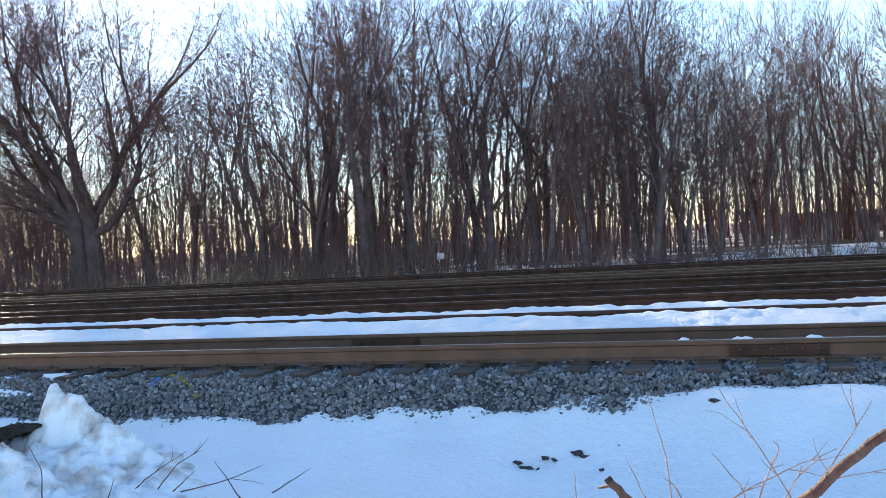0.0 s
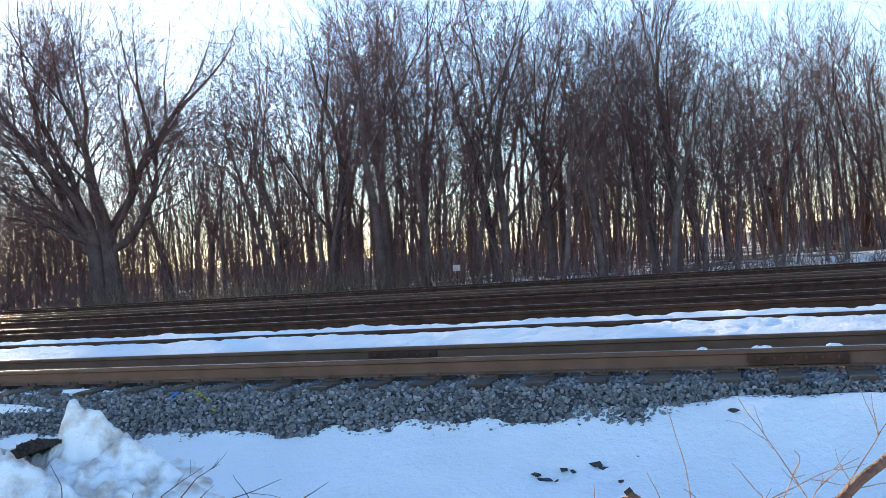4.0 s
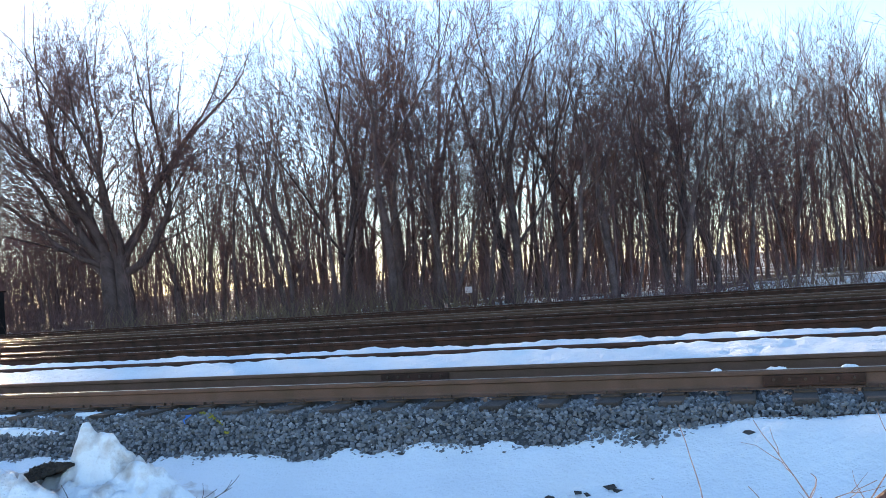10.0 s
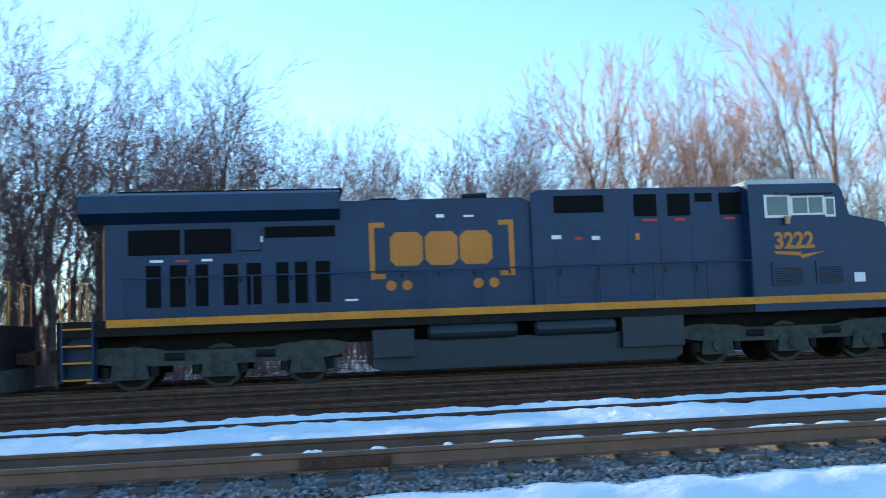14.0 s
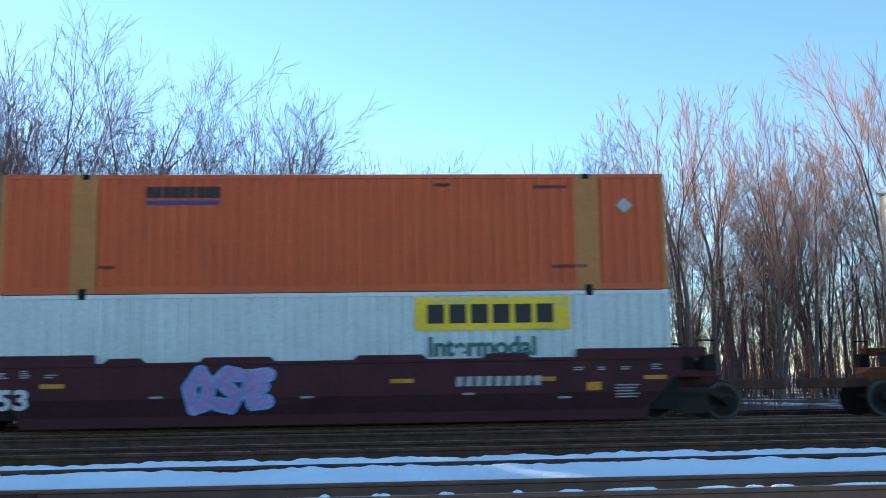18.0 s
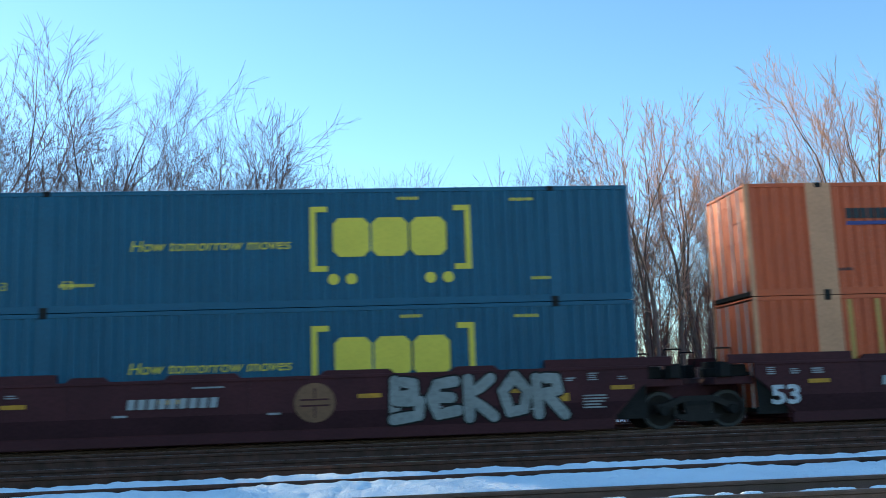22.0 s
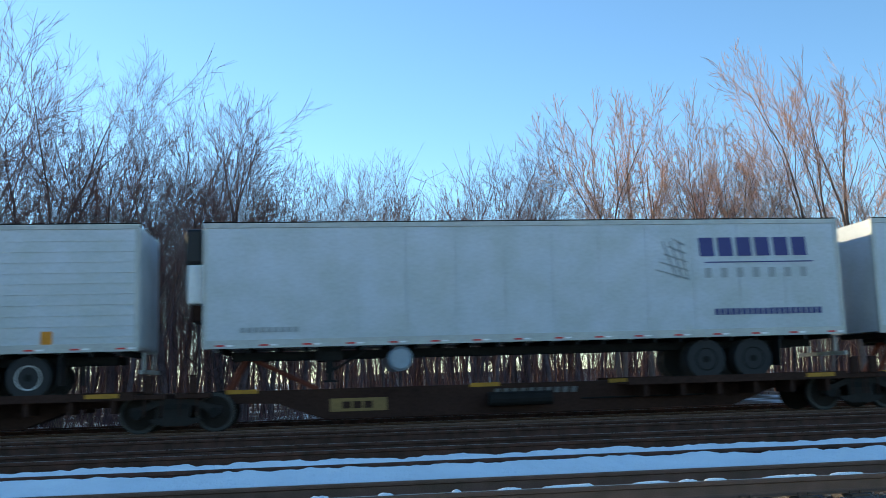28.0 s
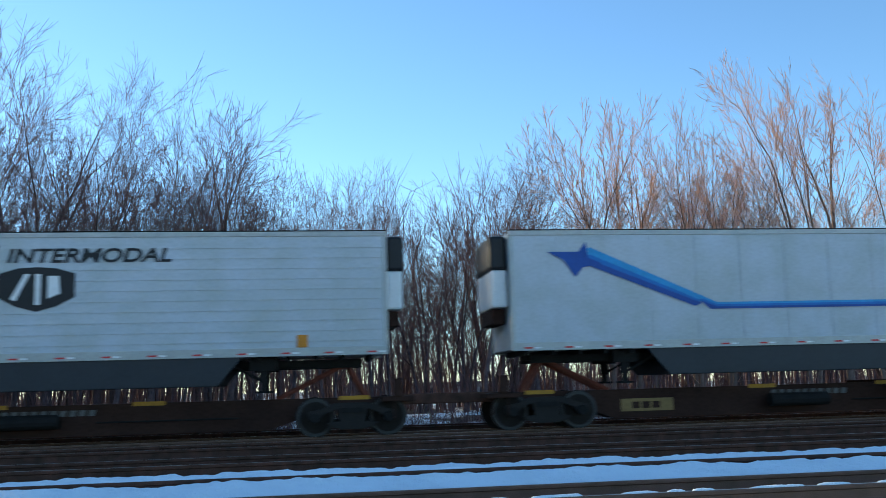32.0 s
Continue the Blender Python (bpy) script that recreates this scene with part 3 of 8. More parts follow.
def spreading_tree(seed, m, label):
    """A broad old tree: two short boles and heavy limbs that leave them low, bow outwards and turn up. Limbs: where they leave, tilt at the start and the end, length, thickness."""
    rng = np.random.default_rng(seed)
    wood, crown = Tubes(), Tubes()
    wood.add([(-0.35, 0, -0.4), (-0.36, 0, 0.4), (-0.45, 0.05, 1.8), (-0.6, 0.1, 3.6)], [0.56, 0.46, 0.4, 0.36], 12)
    wood.add([(0.38, 0.1, -0.4), (0.36, 0.1, 0.4), (0.3, 0.05, 1.8), (0.2, 0.0, 3.4)], [0.5, 0.42, 0.36, 0.32], 12)
    limbs = [(-0.6, 3.3, -2, -24, 9.6, 0.23), (-0.6, 2.8, -30, -26, 10.4, 0.21), (-0.6, 2.4, -48, -62, 7.4, 0.17), (-0.55, 3.4, -16, -14, 10.0, 0.19), (-0.6, 3.0, -38, -44, 9.4, 0.17),
             (0.2, 2.9, 12, 24, 10.9, 0.24), (0.2, 3.2, 10, -4, 9.8, 0.18), (0.25, 2.6, 62, -6, 10.2, 0.21), (0.2, 3.2, 34, 14, 8.6, 0.14), (-0.1, 3.3, -6, 8, 10.6, 0.16), (-0.6, 3.5, -24, -50, 8.6, 0.13), (-0.6, 2.9, -58, -40, 8.4, 0.14), (-0.6, 3.4, -40, -20, 9.2, 0.13)]
    for x, z, t0, t1, length, r in limbs:
        n = 10
        tilt = np.radians(np.linspace(t0, t1, n - 1) + rng.normal(0, 7, n - 1))
        deep = np.cumsum(rng.normal(0, 0.12, n - 1)) + rng.uniform(-0.35, 0.35)
        step = unit(np.stack([np.sin(tilt), deep, np.cos(tilt)], 1)) * length * 0.62 / (n - 1)
        line = np.concatenate([[(x, 0.05, z)], np.array([x, 0.05, z]) + np.cumsum(step, 0)])[None]
        r0 = np.array([r])
        wood.batch(line, r * np.linspace(1, 0.42, n)[None], 8)
        ramify(rng, wood, crown, line, np.array([length * 0.5]), r0, r0 * 0.42, [(2, 7, 7, 5, 0.66, 0.08), (2, 3, 5, 4, 0.68, 0.1), (2, 3, 4, 3, 0.66, 0.12), (2, 2, 3, 3, 0.62, 0.13), (2, 2, 2, 3, 0.56, 0.12)], 0.0072, 0.03)
    t = empty("bare_tree", m, label, "tree", "trees of the wood")
    for nm, tb, mt in (("trunk", wood, BARK), ("crown", crown, TWIG)):
        new(nm, tb.mesh(nm, mt)).parent = t
    return t


def tree_thing(seed, m, label, group="trees of the wood", material=None, **kw):
    wood, crown = grow(seed, **kw)
    t = empty("bare_tree", m, label, "tree", group)
    for nm, tb, mt in (("trunk", wood, BARK if material is None else BARK_SUNLIT), ("crown", crown, material or TWIG)):
        o = new(nm, tb.mesh(nm, mt))
        o.parent = t
    return t


def wood_top(x, y):
    """How high the wood reaches: lower towards its end, lower again in the gap beyond it."""
    h = float(np.interp(x * 37 / y, [-60, -38, -30, -24, -17, -13, -8.7, -5.6, -3.4, -1.8, 0.5, 3.5, 7, 12], [8.0, 8.4, 9.0, 12.6, 15.9, 16.0, 15.4, 14.1, 12.4, 11.2, 10.0, 10.8, 11.3, 10.6]))
    return 1 + (h - 1) * y / 37


# trunks that stand at the front of the wood: place along it, thickness
FRONT_TRUNKS = [(-24.1, 0.12), (-22.5, 0.09), (-20.8, 0.13), (-18.9, 0.17), (-18.2, 0.12), (-16.4, 0.15), (-14.0, 0.20), (-12.1, 0.11), (-11.5, 0.17), (-10.1, 0.15), (-9.1, 0.21), (-7.9, 0.11),
                (-6.8, 0.17), (-5.5, 0.19), (-4.6, 0.11), (-3.4, 0.15), (-2.9, 0.23), (-1.9, 0.12), (-0.8, 0.16), (0.7, 0.15), (1.3, 0.11), (2.4, 0.15), (3.1, 0.12)]


def wood_edge():
    specs = [dict(radius=0.16, clear=0.4), dict(radius=0.12, clear=0.5), dict(radius=0.2, clear=0.36, fork=(0.3, 0.65)), dict(radius=0.10, clear=0.46, lean=0.1),
             dict(radius=0.15, clear=0.38, stems=2), dict(radius=0.095, clear=0.52), dict(radius=0.14, clear=0.42, stems=3, part_way=0.2), dict(radius=0.12, clear=0.34, lean=0.12),
             dict(radius=0.18, clear=0.44), dict(radius=0.085, clear=0.44)]
    specs += [dict(radius=r, clear=c, stems=n, plan=LIGHT, twig_r=0.009) for r, c, n in ((0.13, 0.42, 1), (0.10, 0.5, 1), (0.16, 0.36, 1), (0.12, 0.4, 2), (0.09, 0.46, 1), (0.14, 0.48, 1))]
    rnd = random.Random(77)
    base = [tree_thing(100 + i, pose(0, 0, 0), "tall bare tree with grey-brown bark in the wood", height=14.0, sway=0.045, **s) for i, s in enumerate(specs)]
    used = [False] * len(base)
    spots = []

    def front(x):
        """The wood's edge: it draws back beyond the tall block."""
        if x < -2.5:
            return 33.8 + 1.2 * wob(x, 0, 0.2)
        return min(46.0, 35.5 + (x + 2.5) * 2.4)

    for x, r in FRONT_TRUNKS:
        spots.append((x, 34.0 + rnd.uniform(-0.4, 0.6) if x < -2.5 else 34.0 + max(0, x + 2.5) * 0.8, r))
    for lo, hi, count in ((-37, -2.2, 70), (-2.2, 40, 64)):
        have = 0
        for _ in range(6000):
            x = rnd.uniform(lo, hi) if lo < -10 else lo + (hi - lo) * rnd.random() ** 1.7
            y = front(x) + rnd.uniform(0.05, 1) ** 1.2 * (15 if x < -2.2 else 11)
            if all((x - a) ** 2 + (y - b) ** 2 > 1.2 ** 2 for a, b, c in spots) and (abs(x / y + 0.78) > 0.07 or y > 43):
                spots.append((x, y, 0))
                have += 1
            if have >= count:
                break
    for k in range(24):
        spots.append((rnd.uniform(-54, -34), rnd.uniform(39, 52), 0))
    thick = [s["radius"] for s in specs]
    for x, y, r in spots:
        near = y < front(x) + 4.5 or not all(used[:10])
        k = rnd.randrange(10) if near else rnd.randrange(10, len(base))
        if r:
            k = min(range(10), key=lambda q: abs(thick[q] - r) + rnd.uniform(0, 0.05))
        top = wood_top(x, y) * (rnd.uniform(0.9, 1.0) if r else rnd.uniform(0.74, 1.0))
        s = top / 14.0
        # the tall block leans with the wind
        m = pose(x, y, ground_z(x, y), rnd.uniform(-2, 2), rnd.uniform(-2, 2) + rnd.uniform(0, 9) * smooth((x + 17) / 5) * smooth((-3 - x) / 3)) @ pose(0, 0, 0, 0, 0, rnd.uniform(0, 360))
        if not used[k]:
            used[k] = True
            base[k].matrix_basis = m
            o = base[k]
        else:
            o = copy_thing(base[k], m)
        w = s * (r / thick[k] if r else rnd.uniform(0.85, 1.1))
        w = max(0.72 * s, min(1.15 * s, w))
        o.scale = (w, w, s)


wood_edge()

# single trees that stand out
spreading_tree(301, pose(-27.3, 34.6, -0.55), "large spreading bare tree with heavy limbs at the wood's edge")
tree_thing(302, pose(-3.2, 38.5, -0.4, 0, -1, 0), "straight bare tree at the end of the dense wood", height=12.8, radius=0.2, plan=RICH, clear=0.4)
tree_thing(303, pose(8.3, 45, -0.2), "slender bare tree that stands above its neighbours", height=14.0, radius=0.16, plan=RICH, clear=0.44, fork=(0.35, 0.7))
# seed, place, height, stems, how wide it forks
# these trees look sunlit mainly through their paler, redder colours
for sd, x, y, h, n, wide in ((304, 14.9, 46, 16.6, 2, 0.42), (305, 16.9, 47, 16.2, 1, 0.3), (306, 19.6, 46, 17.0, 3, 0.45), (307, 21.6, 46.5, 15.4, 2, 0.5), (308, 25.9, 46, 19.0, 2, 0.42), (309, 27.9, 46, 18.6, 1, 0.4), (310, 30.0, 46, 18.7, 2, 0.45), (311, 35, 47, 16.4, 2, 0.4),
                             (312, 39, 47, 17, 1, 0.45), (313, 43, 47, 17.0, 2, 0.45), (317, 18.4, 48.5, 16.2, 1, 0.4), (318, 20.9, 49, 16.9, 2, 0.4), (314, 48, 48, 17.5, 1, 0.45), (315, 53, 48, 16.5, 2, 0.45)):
    tree_thing(sd, pose(x, y, -0.2, 0, 0, sd * 40), "tall bare tree, its twigs coloured reddish as if sunlit", material=TWIG_SUNLIT, height=h, radius=0.17, plan=RICH, clear=0.34, twig_r=0.0085, stems=n, part_way=0.09, fork=(wide * 0.4, wide * 0.9), side=(0.3, 0.62), rise=0.035, lean=0.02, sway=0.03)


def far_wood():
    """The wood goes on behind: thin stems with a few branches."""
    rng = np.random.default_rng(9)
    tb = Tubes()
    n = 560
    x, y = rng.uniform(-85, 75, n), rng.uniform(47, 90, n)
    x[:170], y[:170] = rng.uniform(-48, 45, 170), rng.uniform(46, 58, 170)
    h = np.where(np.arange(n) > 300, rng.uniform(3.5, 8, n), rng.uniform(6.5, 12, n)) * np.where(x > -2, 0.9, 1.0) * np.interp(x / y, [-1.3, -0.95, -0.7], [0.5, 0.7, 1.0])
    p = curves(rng, np.stack([x, y, np.full(n, -0.3)], 1), np.stack([rng.normal(0, 0.06, n), np.zeros(n), np.ones(n)], 1), h, 6, 0.05, 0.02)
    tb.batch(p, rng.uniform(0.05, 0.12, (n, 1)) * np.array([[1.2, 0.95, 0.75, 0.55, 0.35, 0.1]]), 4)
    b, l = shoots(rng, tb, p, h, 9, 0.2, 0.96, (0.15, 0.4), (0.3, 0.7), 4, 0.1, 0.1, 0.026)
    shoots(rng, tb, b, l, 5, 0.1, 0.98, (0.25, 0.6), (0.3, 0.8), 2, 0.1, 0.1, 0.011)
    # thin young trees among the trunks
    n = 620
    x = rng.uniform(-54, 34, n)
    y = np.where(x < -2, 34.5, np.minimum(46, 36 + (x + 2) * 2)) + rng.uniform(0, 13, n)
    h = rng.uniform(4.0, 9.5, n) * np.interp(x / y, [-1.3, -0.95, -0.7], [0.6, 0.7, 1.0]) * np.where(x > -2, 0.85, 1.0)
    p = curves(rng, np.stack([x, y, np.full(n, -0.4)], 1), np.stack([rng.normal(0, 0.1, n), rng.normal(0, 0.05, n), np.ones(n)], 1), h, 7, 0.06, 0.02)
    tb.batch(p, rng.uniform(0.022, 0.055, (n, 1)) * np.linspace(1.1, 0.15, 7)[None], 4)
    b, l = shoots(rng, tb, p, h, 10, 0.15, 0.97, (0.12, 0.32), (0.35, 0.9), 4, 0.12, 0.06, 0.014)
    shoots(rng, tb, b, l, 3, 0.15, 0.98, (0.3, 0.6), (0.3, 0.8), 2, 0.1, 0.06, 0.009)
    # scrub and young growth close to the ground
    n = 1600
    x, y = rng.uniform(-95, 80, n), rng.uniform(46, 95, n)
    h = rng.uniform(1.8, 4.6, n)
    p = curves(rng, np.stack([x, y, np.full(n, -0.3)], 1), np.stack([rng.normal(0, 0.15, n), np.zeros(n), np.ones(n)], 1), h, 4, 0.08, 0.02)
    tb.batch(p, rng.uniform(0.015, 0.035, (n, 1)) * np.array([[1.1, 0.9, 0.6, 0.2]]), 3)
    b, l = shoots(rng, tb, p, h, 6, 0.1, 0.95, (0.2, 0.45), (0.3, 0.8), 3, 0.1, 0.08, 0.015)
    shoots(rng, tb, b, l, 1, 0.2, 0.95, (0.3, 0.6), (0.3, 0.8), 2, 0.1, 0.08, 0.009)
    ob = new("far_woods", tb.mesh("far_woods", TWIG))
    tagged(ob, "bare winter wood that goes on behind the first trees", "wood", kind="stuff")


far_wood()


def brush():
    """Saplings, canes and dead weeds along the edge of the wood."""
    rng = np.random.default_rng(12)
    tb = Tubes()
    n = 2500
    x = rng.uniform(-60, 40, n)
    x = np.where((x > -5) & (rng.random(n) < 0.55), rng.uniform(-60, -12, n), x)
    y = 31.9 + rng.uniform(0, 1, n) ** 1.3 * 24 + np.where(rng.random(n) < 0.6, np.maximum(0, x + 2) * 0.5, 0)
    h = rng.uniform(0.5, 1.0, n) * np.where(rng.random(n) < 0.33, 5.0, 1.7) * np.where(x > -8, 0.7, 1.0)
    z = np.array([ground_z(a, b) for a, b in zip(x, y)]) - 0.05
    p = curves(rng, np.stack([x, y, z], 1), np.stack([rng.normal(0, 0.2, n), rng.normal(0, 0.1, n), np.ones(n)], 1), h, 5, 0.1, 0.02)
    tb.batch(p, rng.uniform(0.008, 0.02, (n, 1)) * np.array([[1, 0.85, 0.65, 0.45, 0.2]]), 3)
    b, l = shoots(rng, tb, p, h, 5, 0.2, 0.95, (0.15, 0.4), (0.3, 0.9), 3, 0.12, 0.06, 0.010)
    shoots(rng, tb, b, l, 2, 0.2, 0.95, (0.3, 0.6), (0.3, 0.9), 2, 0.1, 0.06, 0.008)
    n = 2300
    x, y = -42 + 56 * rng.random(n) ** 1.25, 31.5 + np.abs(rng.normal(0, 2.0, n))
    h = rng.uniform(0.4, 1.7, n) * np.where(x > -8, 0.6, 1.0)
    z = np.array([ground_z(a, b) for a, b in zip(x, y)]) - 0.03
    p = curves(rng, np.stack([x, y, z], 1), np.stack([rng.normal(0, 0.5, n), rng.normal(0, 0.3, n), np.ones(n)], 1), h, 4, 0.18, -0.02)
    tb.batch(p, np.full((n, 1), 0.010) * np.array([[1, 0.9, 0.7, 0.4]]), 3)
    shoots(rng, tb, p, h, 4, 0.2, 0.95, (0.2, 0.5), (0.4, 1.0), 3, 0.15, 0.0, 0.007)
    tagged(new("undergrowth", tb.mesh("undergrowth", TWIG)), "tangle of bare saplings and canes at the edge of the wood", "undergrowth", kind="stuff")
    tb = Tubes()
    n = 900
    x, y = rng.choice([-17.5, -16.0, -13.5, -20, -24, -10, 2], n) + rng.normal(0, 1.6, n), 31.2 + np.abs(rng.normal(0, 1.0, n))
    z = np.array([ground_z(a, b) for a, b in zip(x, y)]) - 0.03
    p = curves(rng, np.stack([x, y, z], 1), np.stack([rng.normal(0, 0.3, n), rng.normal(0, 0.2, n), np.ones(n)], 1), rng.uniform(0.4, 1.5, n), 4, 0.12, -0.06)
    tb.batch(p, np.full((n, 1), 0.009) * np.array([[1, 0.9, 0.65, 0.3]]), 3)
    tagged(new("dead_weeds", tb.mesh("dead_weeds", WEED)), "straw-coloured dead weeds beside the tracks", "weeds", kind="stuff")


brush()

# ------------------------------------------------------------------ train
SPEED = 25.0
TRACK_Y, RAIL_Z = 23.32 + GAUGE / 2, -0.08
MOVING = []   # thing, place along the train, height, turned round


def moving(ob, s, z=0.0, turned=False):
    MOVING.append((ob, s, z, turned))
    return ob


def paint(name, c, rough=0.45, vary=0.25, **kw):
    kw.setdefault("spec", 0.3)
    return mat(name, c, rough, vary=vary, scale=1.1, fine=14, bump=0.04, **kw)


BLUE = paint("dark_blue_paint", (0.009, 0.033, 0.088), spec=0.28, tint=(0.0075, 0.026, 0.066))
NAVY = paint("navy_paint", (0.010, 0.035, 0.092), spec=0.28, tint=(0.009, 0.028, 0.068))
YELLOW = paint("yellow_paint", (0.62, 0.235, 0.012), vary=0.35)
GOLD = paint("gold_lettering", (0.52, 0.19, 0.02), vary=0.3)
GREY_LOCO = paint("grey_paint", (0.10, 0.125, 0.155), vary=0.35)
BRIGHT_BLUE = paint("bright_blue_paint", (0.013, 0.075, 0.24))
ROOF_GREY = paint("pale_roof_paint", (0.45, 0.48, 0.50))
UNDER = mat("underframe_black", (0.022, 0.021, 0.02), 0.85, spec=0.12, vary=0.5, scale=3, fine=30, bump=0.2)
TRUCK = mat("truck_grey_grime", (0.036, 0.032, 0.029), 0.9, spec=0.1, vary=0.5, scale=4, fine=40, bump=0.3, tint=(0.03, 0.027, 0.025))
LOCO_FRAME = mat("weathered_frame_grey", (0.078, 0.082, 0.077), 0.85, spec=0.2, vary=0.5, scale=4, fine=40, bump=0.3, tint=(0.042, 0.043, 0.04))
SLATE = paint("slate_tank_paint", (0.024, 0.036, 0.05), spec=0.25)
WHEEL = mat("wheel_steel", (0.028, 0.023, 0.02), 0.9, 0.0, spec=0.1, vary=0.4, scale=5, fine=50)
TREAD = mat("wheel_tread", (0.04, 0.036, 0.033), 0.6, 0.2, vary=0.3)
GRILLE = mat("dark_grille", (0.007, 0.008, 0.009), 0.9, spec=0.08, vary=0.3, scale=10, fine=90, bump=0.3)
WHITE = paint("white_mark", (0.75, 0.76, 0.76), vary=0.15)
RED = paint("red_mark", (0.5, 0.03, 0.03), vary=0.15)
MAROON = paint("maroon_paint", (0.062, 0.017, 0.020), 0.7, spec=0.2, tint=(0.046, 0.013, 0.016), vary=0.4)
CAR_BROWN = paint("brown_car_paint", (0.18, 0.07, 0.026), 0.75, spec=0.2, tint=(0.115, 0.044, 0.018), vary=0.5)
RUST_BROWN = paint("rust_brown_paint", (0.052, 0.027, 0.02), 0.85, spec=0.12, tint=(0.034, 0.018, 0.014), vary=0.5)
YELLOW_DULL = paint("worn_yellow_paint", (0.52, 0.26, 0.02), 0.6, vary=0.5, tint=(0.36, 0.18, 0.02))
ORANGE = paint("orange_paint", (0.50, 0.085, 0.02), 0.5, tint=(0.43, 0.075, 0.021))
ORANGE_FADED = paint("faded_orange_paint", (0.52, 0.165, 0.07), 0.6, tint=(0.46, 0.15, 0.068))
ORANGE_POST = paint("pale_orange_paint", (0.55, 0.27, 0.14), 0.6)
WHITE_BOX = paint("white_container_paint", (0.54, 0.60, 0.60), 0.5, tint=(0.48, 0.53, 0.53))
DARK_BOX = paint("blue_black_container_paint", (0.011, 0.034, 0.064), 0.5, spec=0.28)
BLUE_BOX = paint("royal_blue_container_paint", (0.012, 0.075, 0.23), 0.5)
NAVY_BOX = paint("navy_container_paint", (0.010, 0.040, 0.110), 0.5, spec=0.28)
TEAL_BOX = paint("teal_blue_container_paint", (0.010, 0.085, 0.15), 0.5)
SILVER = mat("trailer_aluminium", (0.215, 0.265, 0.325), 0.42, 0.2, vary=0.15, scale=0.7, fine=10, bump=0.02)
TRAILER_WHITE = paint("white_trailer_skin", (0.495, 0.53, 0.585), 0.4, vary=0.2, tint=(0.42, 0.45, 0.455))
TRAILER_BLUE = paint("mid_blue_trailer_skin", (0.058, 0.235, 0.41), 0.4, vary=0.15)
RUBBER = mat("tyre_rubber", (0.022, 0.022, 0.023), 0.85, vary=0.3, scale=8, fine=60)
TRAILER_RAIL = mat("trailer_rail_grey", (0.40, 0.41, 0.40), 0.45, 0.3, vary=0.25, scale=2, fine=20)
ALU = mat("wheel_aluminium", (0.42, 0.43, 0.44), 0.4, 0.6, vary=0.2)
BLACK = paint("black_plastic", (0.015, 0.015, 0.017), 0.5)
ORANGE_RED = paint("orange_red_hitch_paint", (0.17, 0.045, 0.025), 0.7, vary=0.5)
GLASS = mat("dark_glass", (0.05, 0.07, 0.08), 0.08, 0.0, vary=0.05, bump=0)
LAMP = mat("headlight_glow", (1.0, 0.72, 0.35), 0.3, emit=1.6, bump=0)
LOGO_BLUE = paint("logo_blue", (0.010, 0.07, 0.22), vary=0.1)
LOGO_NAVY = paint("logo_navy", (0.03, 0.035, 0.16), vary=0.1)
LOGO_BROWN = paint("logo_brown", (0.055, 0.028, 0.02), vary=0.1)
LOGO_GREY = paint("logo_grey", (0.30, 0.32, 0.33), vary=0.1)
PALE_BLUE = paint("spray_pale_blue", (0.16, 0.40, 0.72), 0.7, vary=0.4)
SPRAY_WHITE = paint("spray_white", (0.60, 0.62, 0.66), 0.7, vary=0.4)
SPRAY_VIOLET = paint("spray_violet", (0.35, 0.25, 0.50), 0.7, vary=0.4)
SPRAY_RED = paint("spray_red", (0.35, 0.03, 0.05), 0.7, vary=0.4)
SPRAY_GREEN = paint("spray_green", (0.30, 0.42, 0.05), 0.7, vary=0.4)


def decal(name, parent, outline, y, material, label="", thick=0.006):
    outlines = outline if isinstance(outline[0][0], (tuple, list)) else [outline]
    if name == "brand_bar":
        for o in outlines:
            bm = bmesh.new()
            prism(bm, o, y - thick, y)
            ob = part(name, bm, material, parent, label)
        return ob
    bm = bmesh.new()
    for o in outlines:
        prism(bm, o, y - thick, y)
    ob = part(name, bm, material, parent, label)
    return tagged(ob, kind="stuff") if name in ("data_panel", "reporting_mark", "web_address") else ob


def rect(x0, x1, z0, z1, slant=0.0):
    return [(x0, z0), (x1, z0), (x1 + slant, z1), (x0 + slant, z1)]


def ellipse(cx, cz, rx, rz, n=20):
    return [(cx + rx * math.cos(i * 2 * math.pi / n), cz + rz * math.sin(i * 2 * math.pi / n)) for i in range(n)]


def word_bars(x0, x1, z0, z1, n, slant=0.0, gap=0.22):
    """Bars in place of lettering that is not spelled out."""
    w = (x1 - x0) / n
    return [rect(x0 + i * w, x0 + (i + 1 - gap) * w, z0, z1, slant) for i in range(n)]


def lettering(name, parent, text, x, z, height, y, material, shear=0.0, width=1.0, bold=0.0):
    """Raised letters on a side that faces -y."""
    cu = bpy.data.curves.new(name, "FONT")
    cu.body, cu.size, cu.extrude, cu.shear, cu.offset = text, height / 0.7, 0.003, shear, bold
    tmp = new(name, cu)
    me = bpy.data.meshes.new_from_object(tmp.evaluated_get(bpy.context.evaluated_depsgraph_get()))
    bpy.data.objects.remove(tmp)
    me.materials.clear()
    me.materials.append(material)
    ob = new(name, me)
    ob.parent = parent
    ob.matrix_basis = pose(x, y - 0.004, z, 90, 0, 0) @ Matrix.Diagonal((width, 1, 1, 1))
    return ob


WHEELS = {}


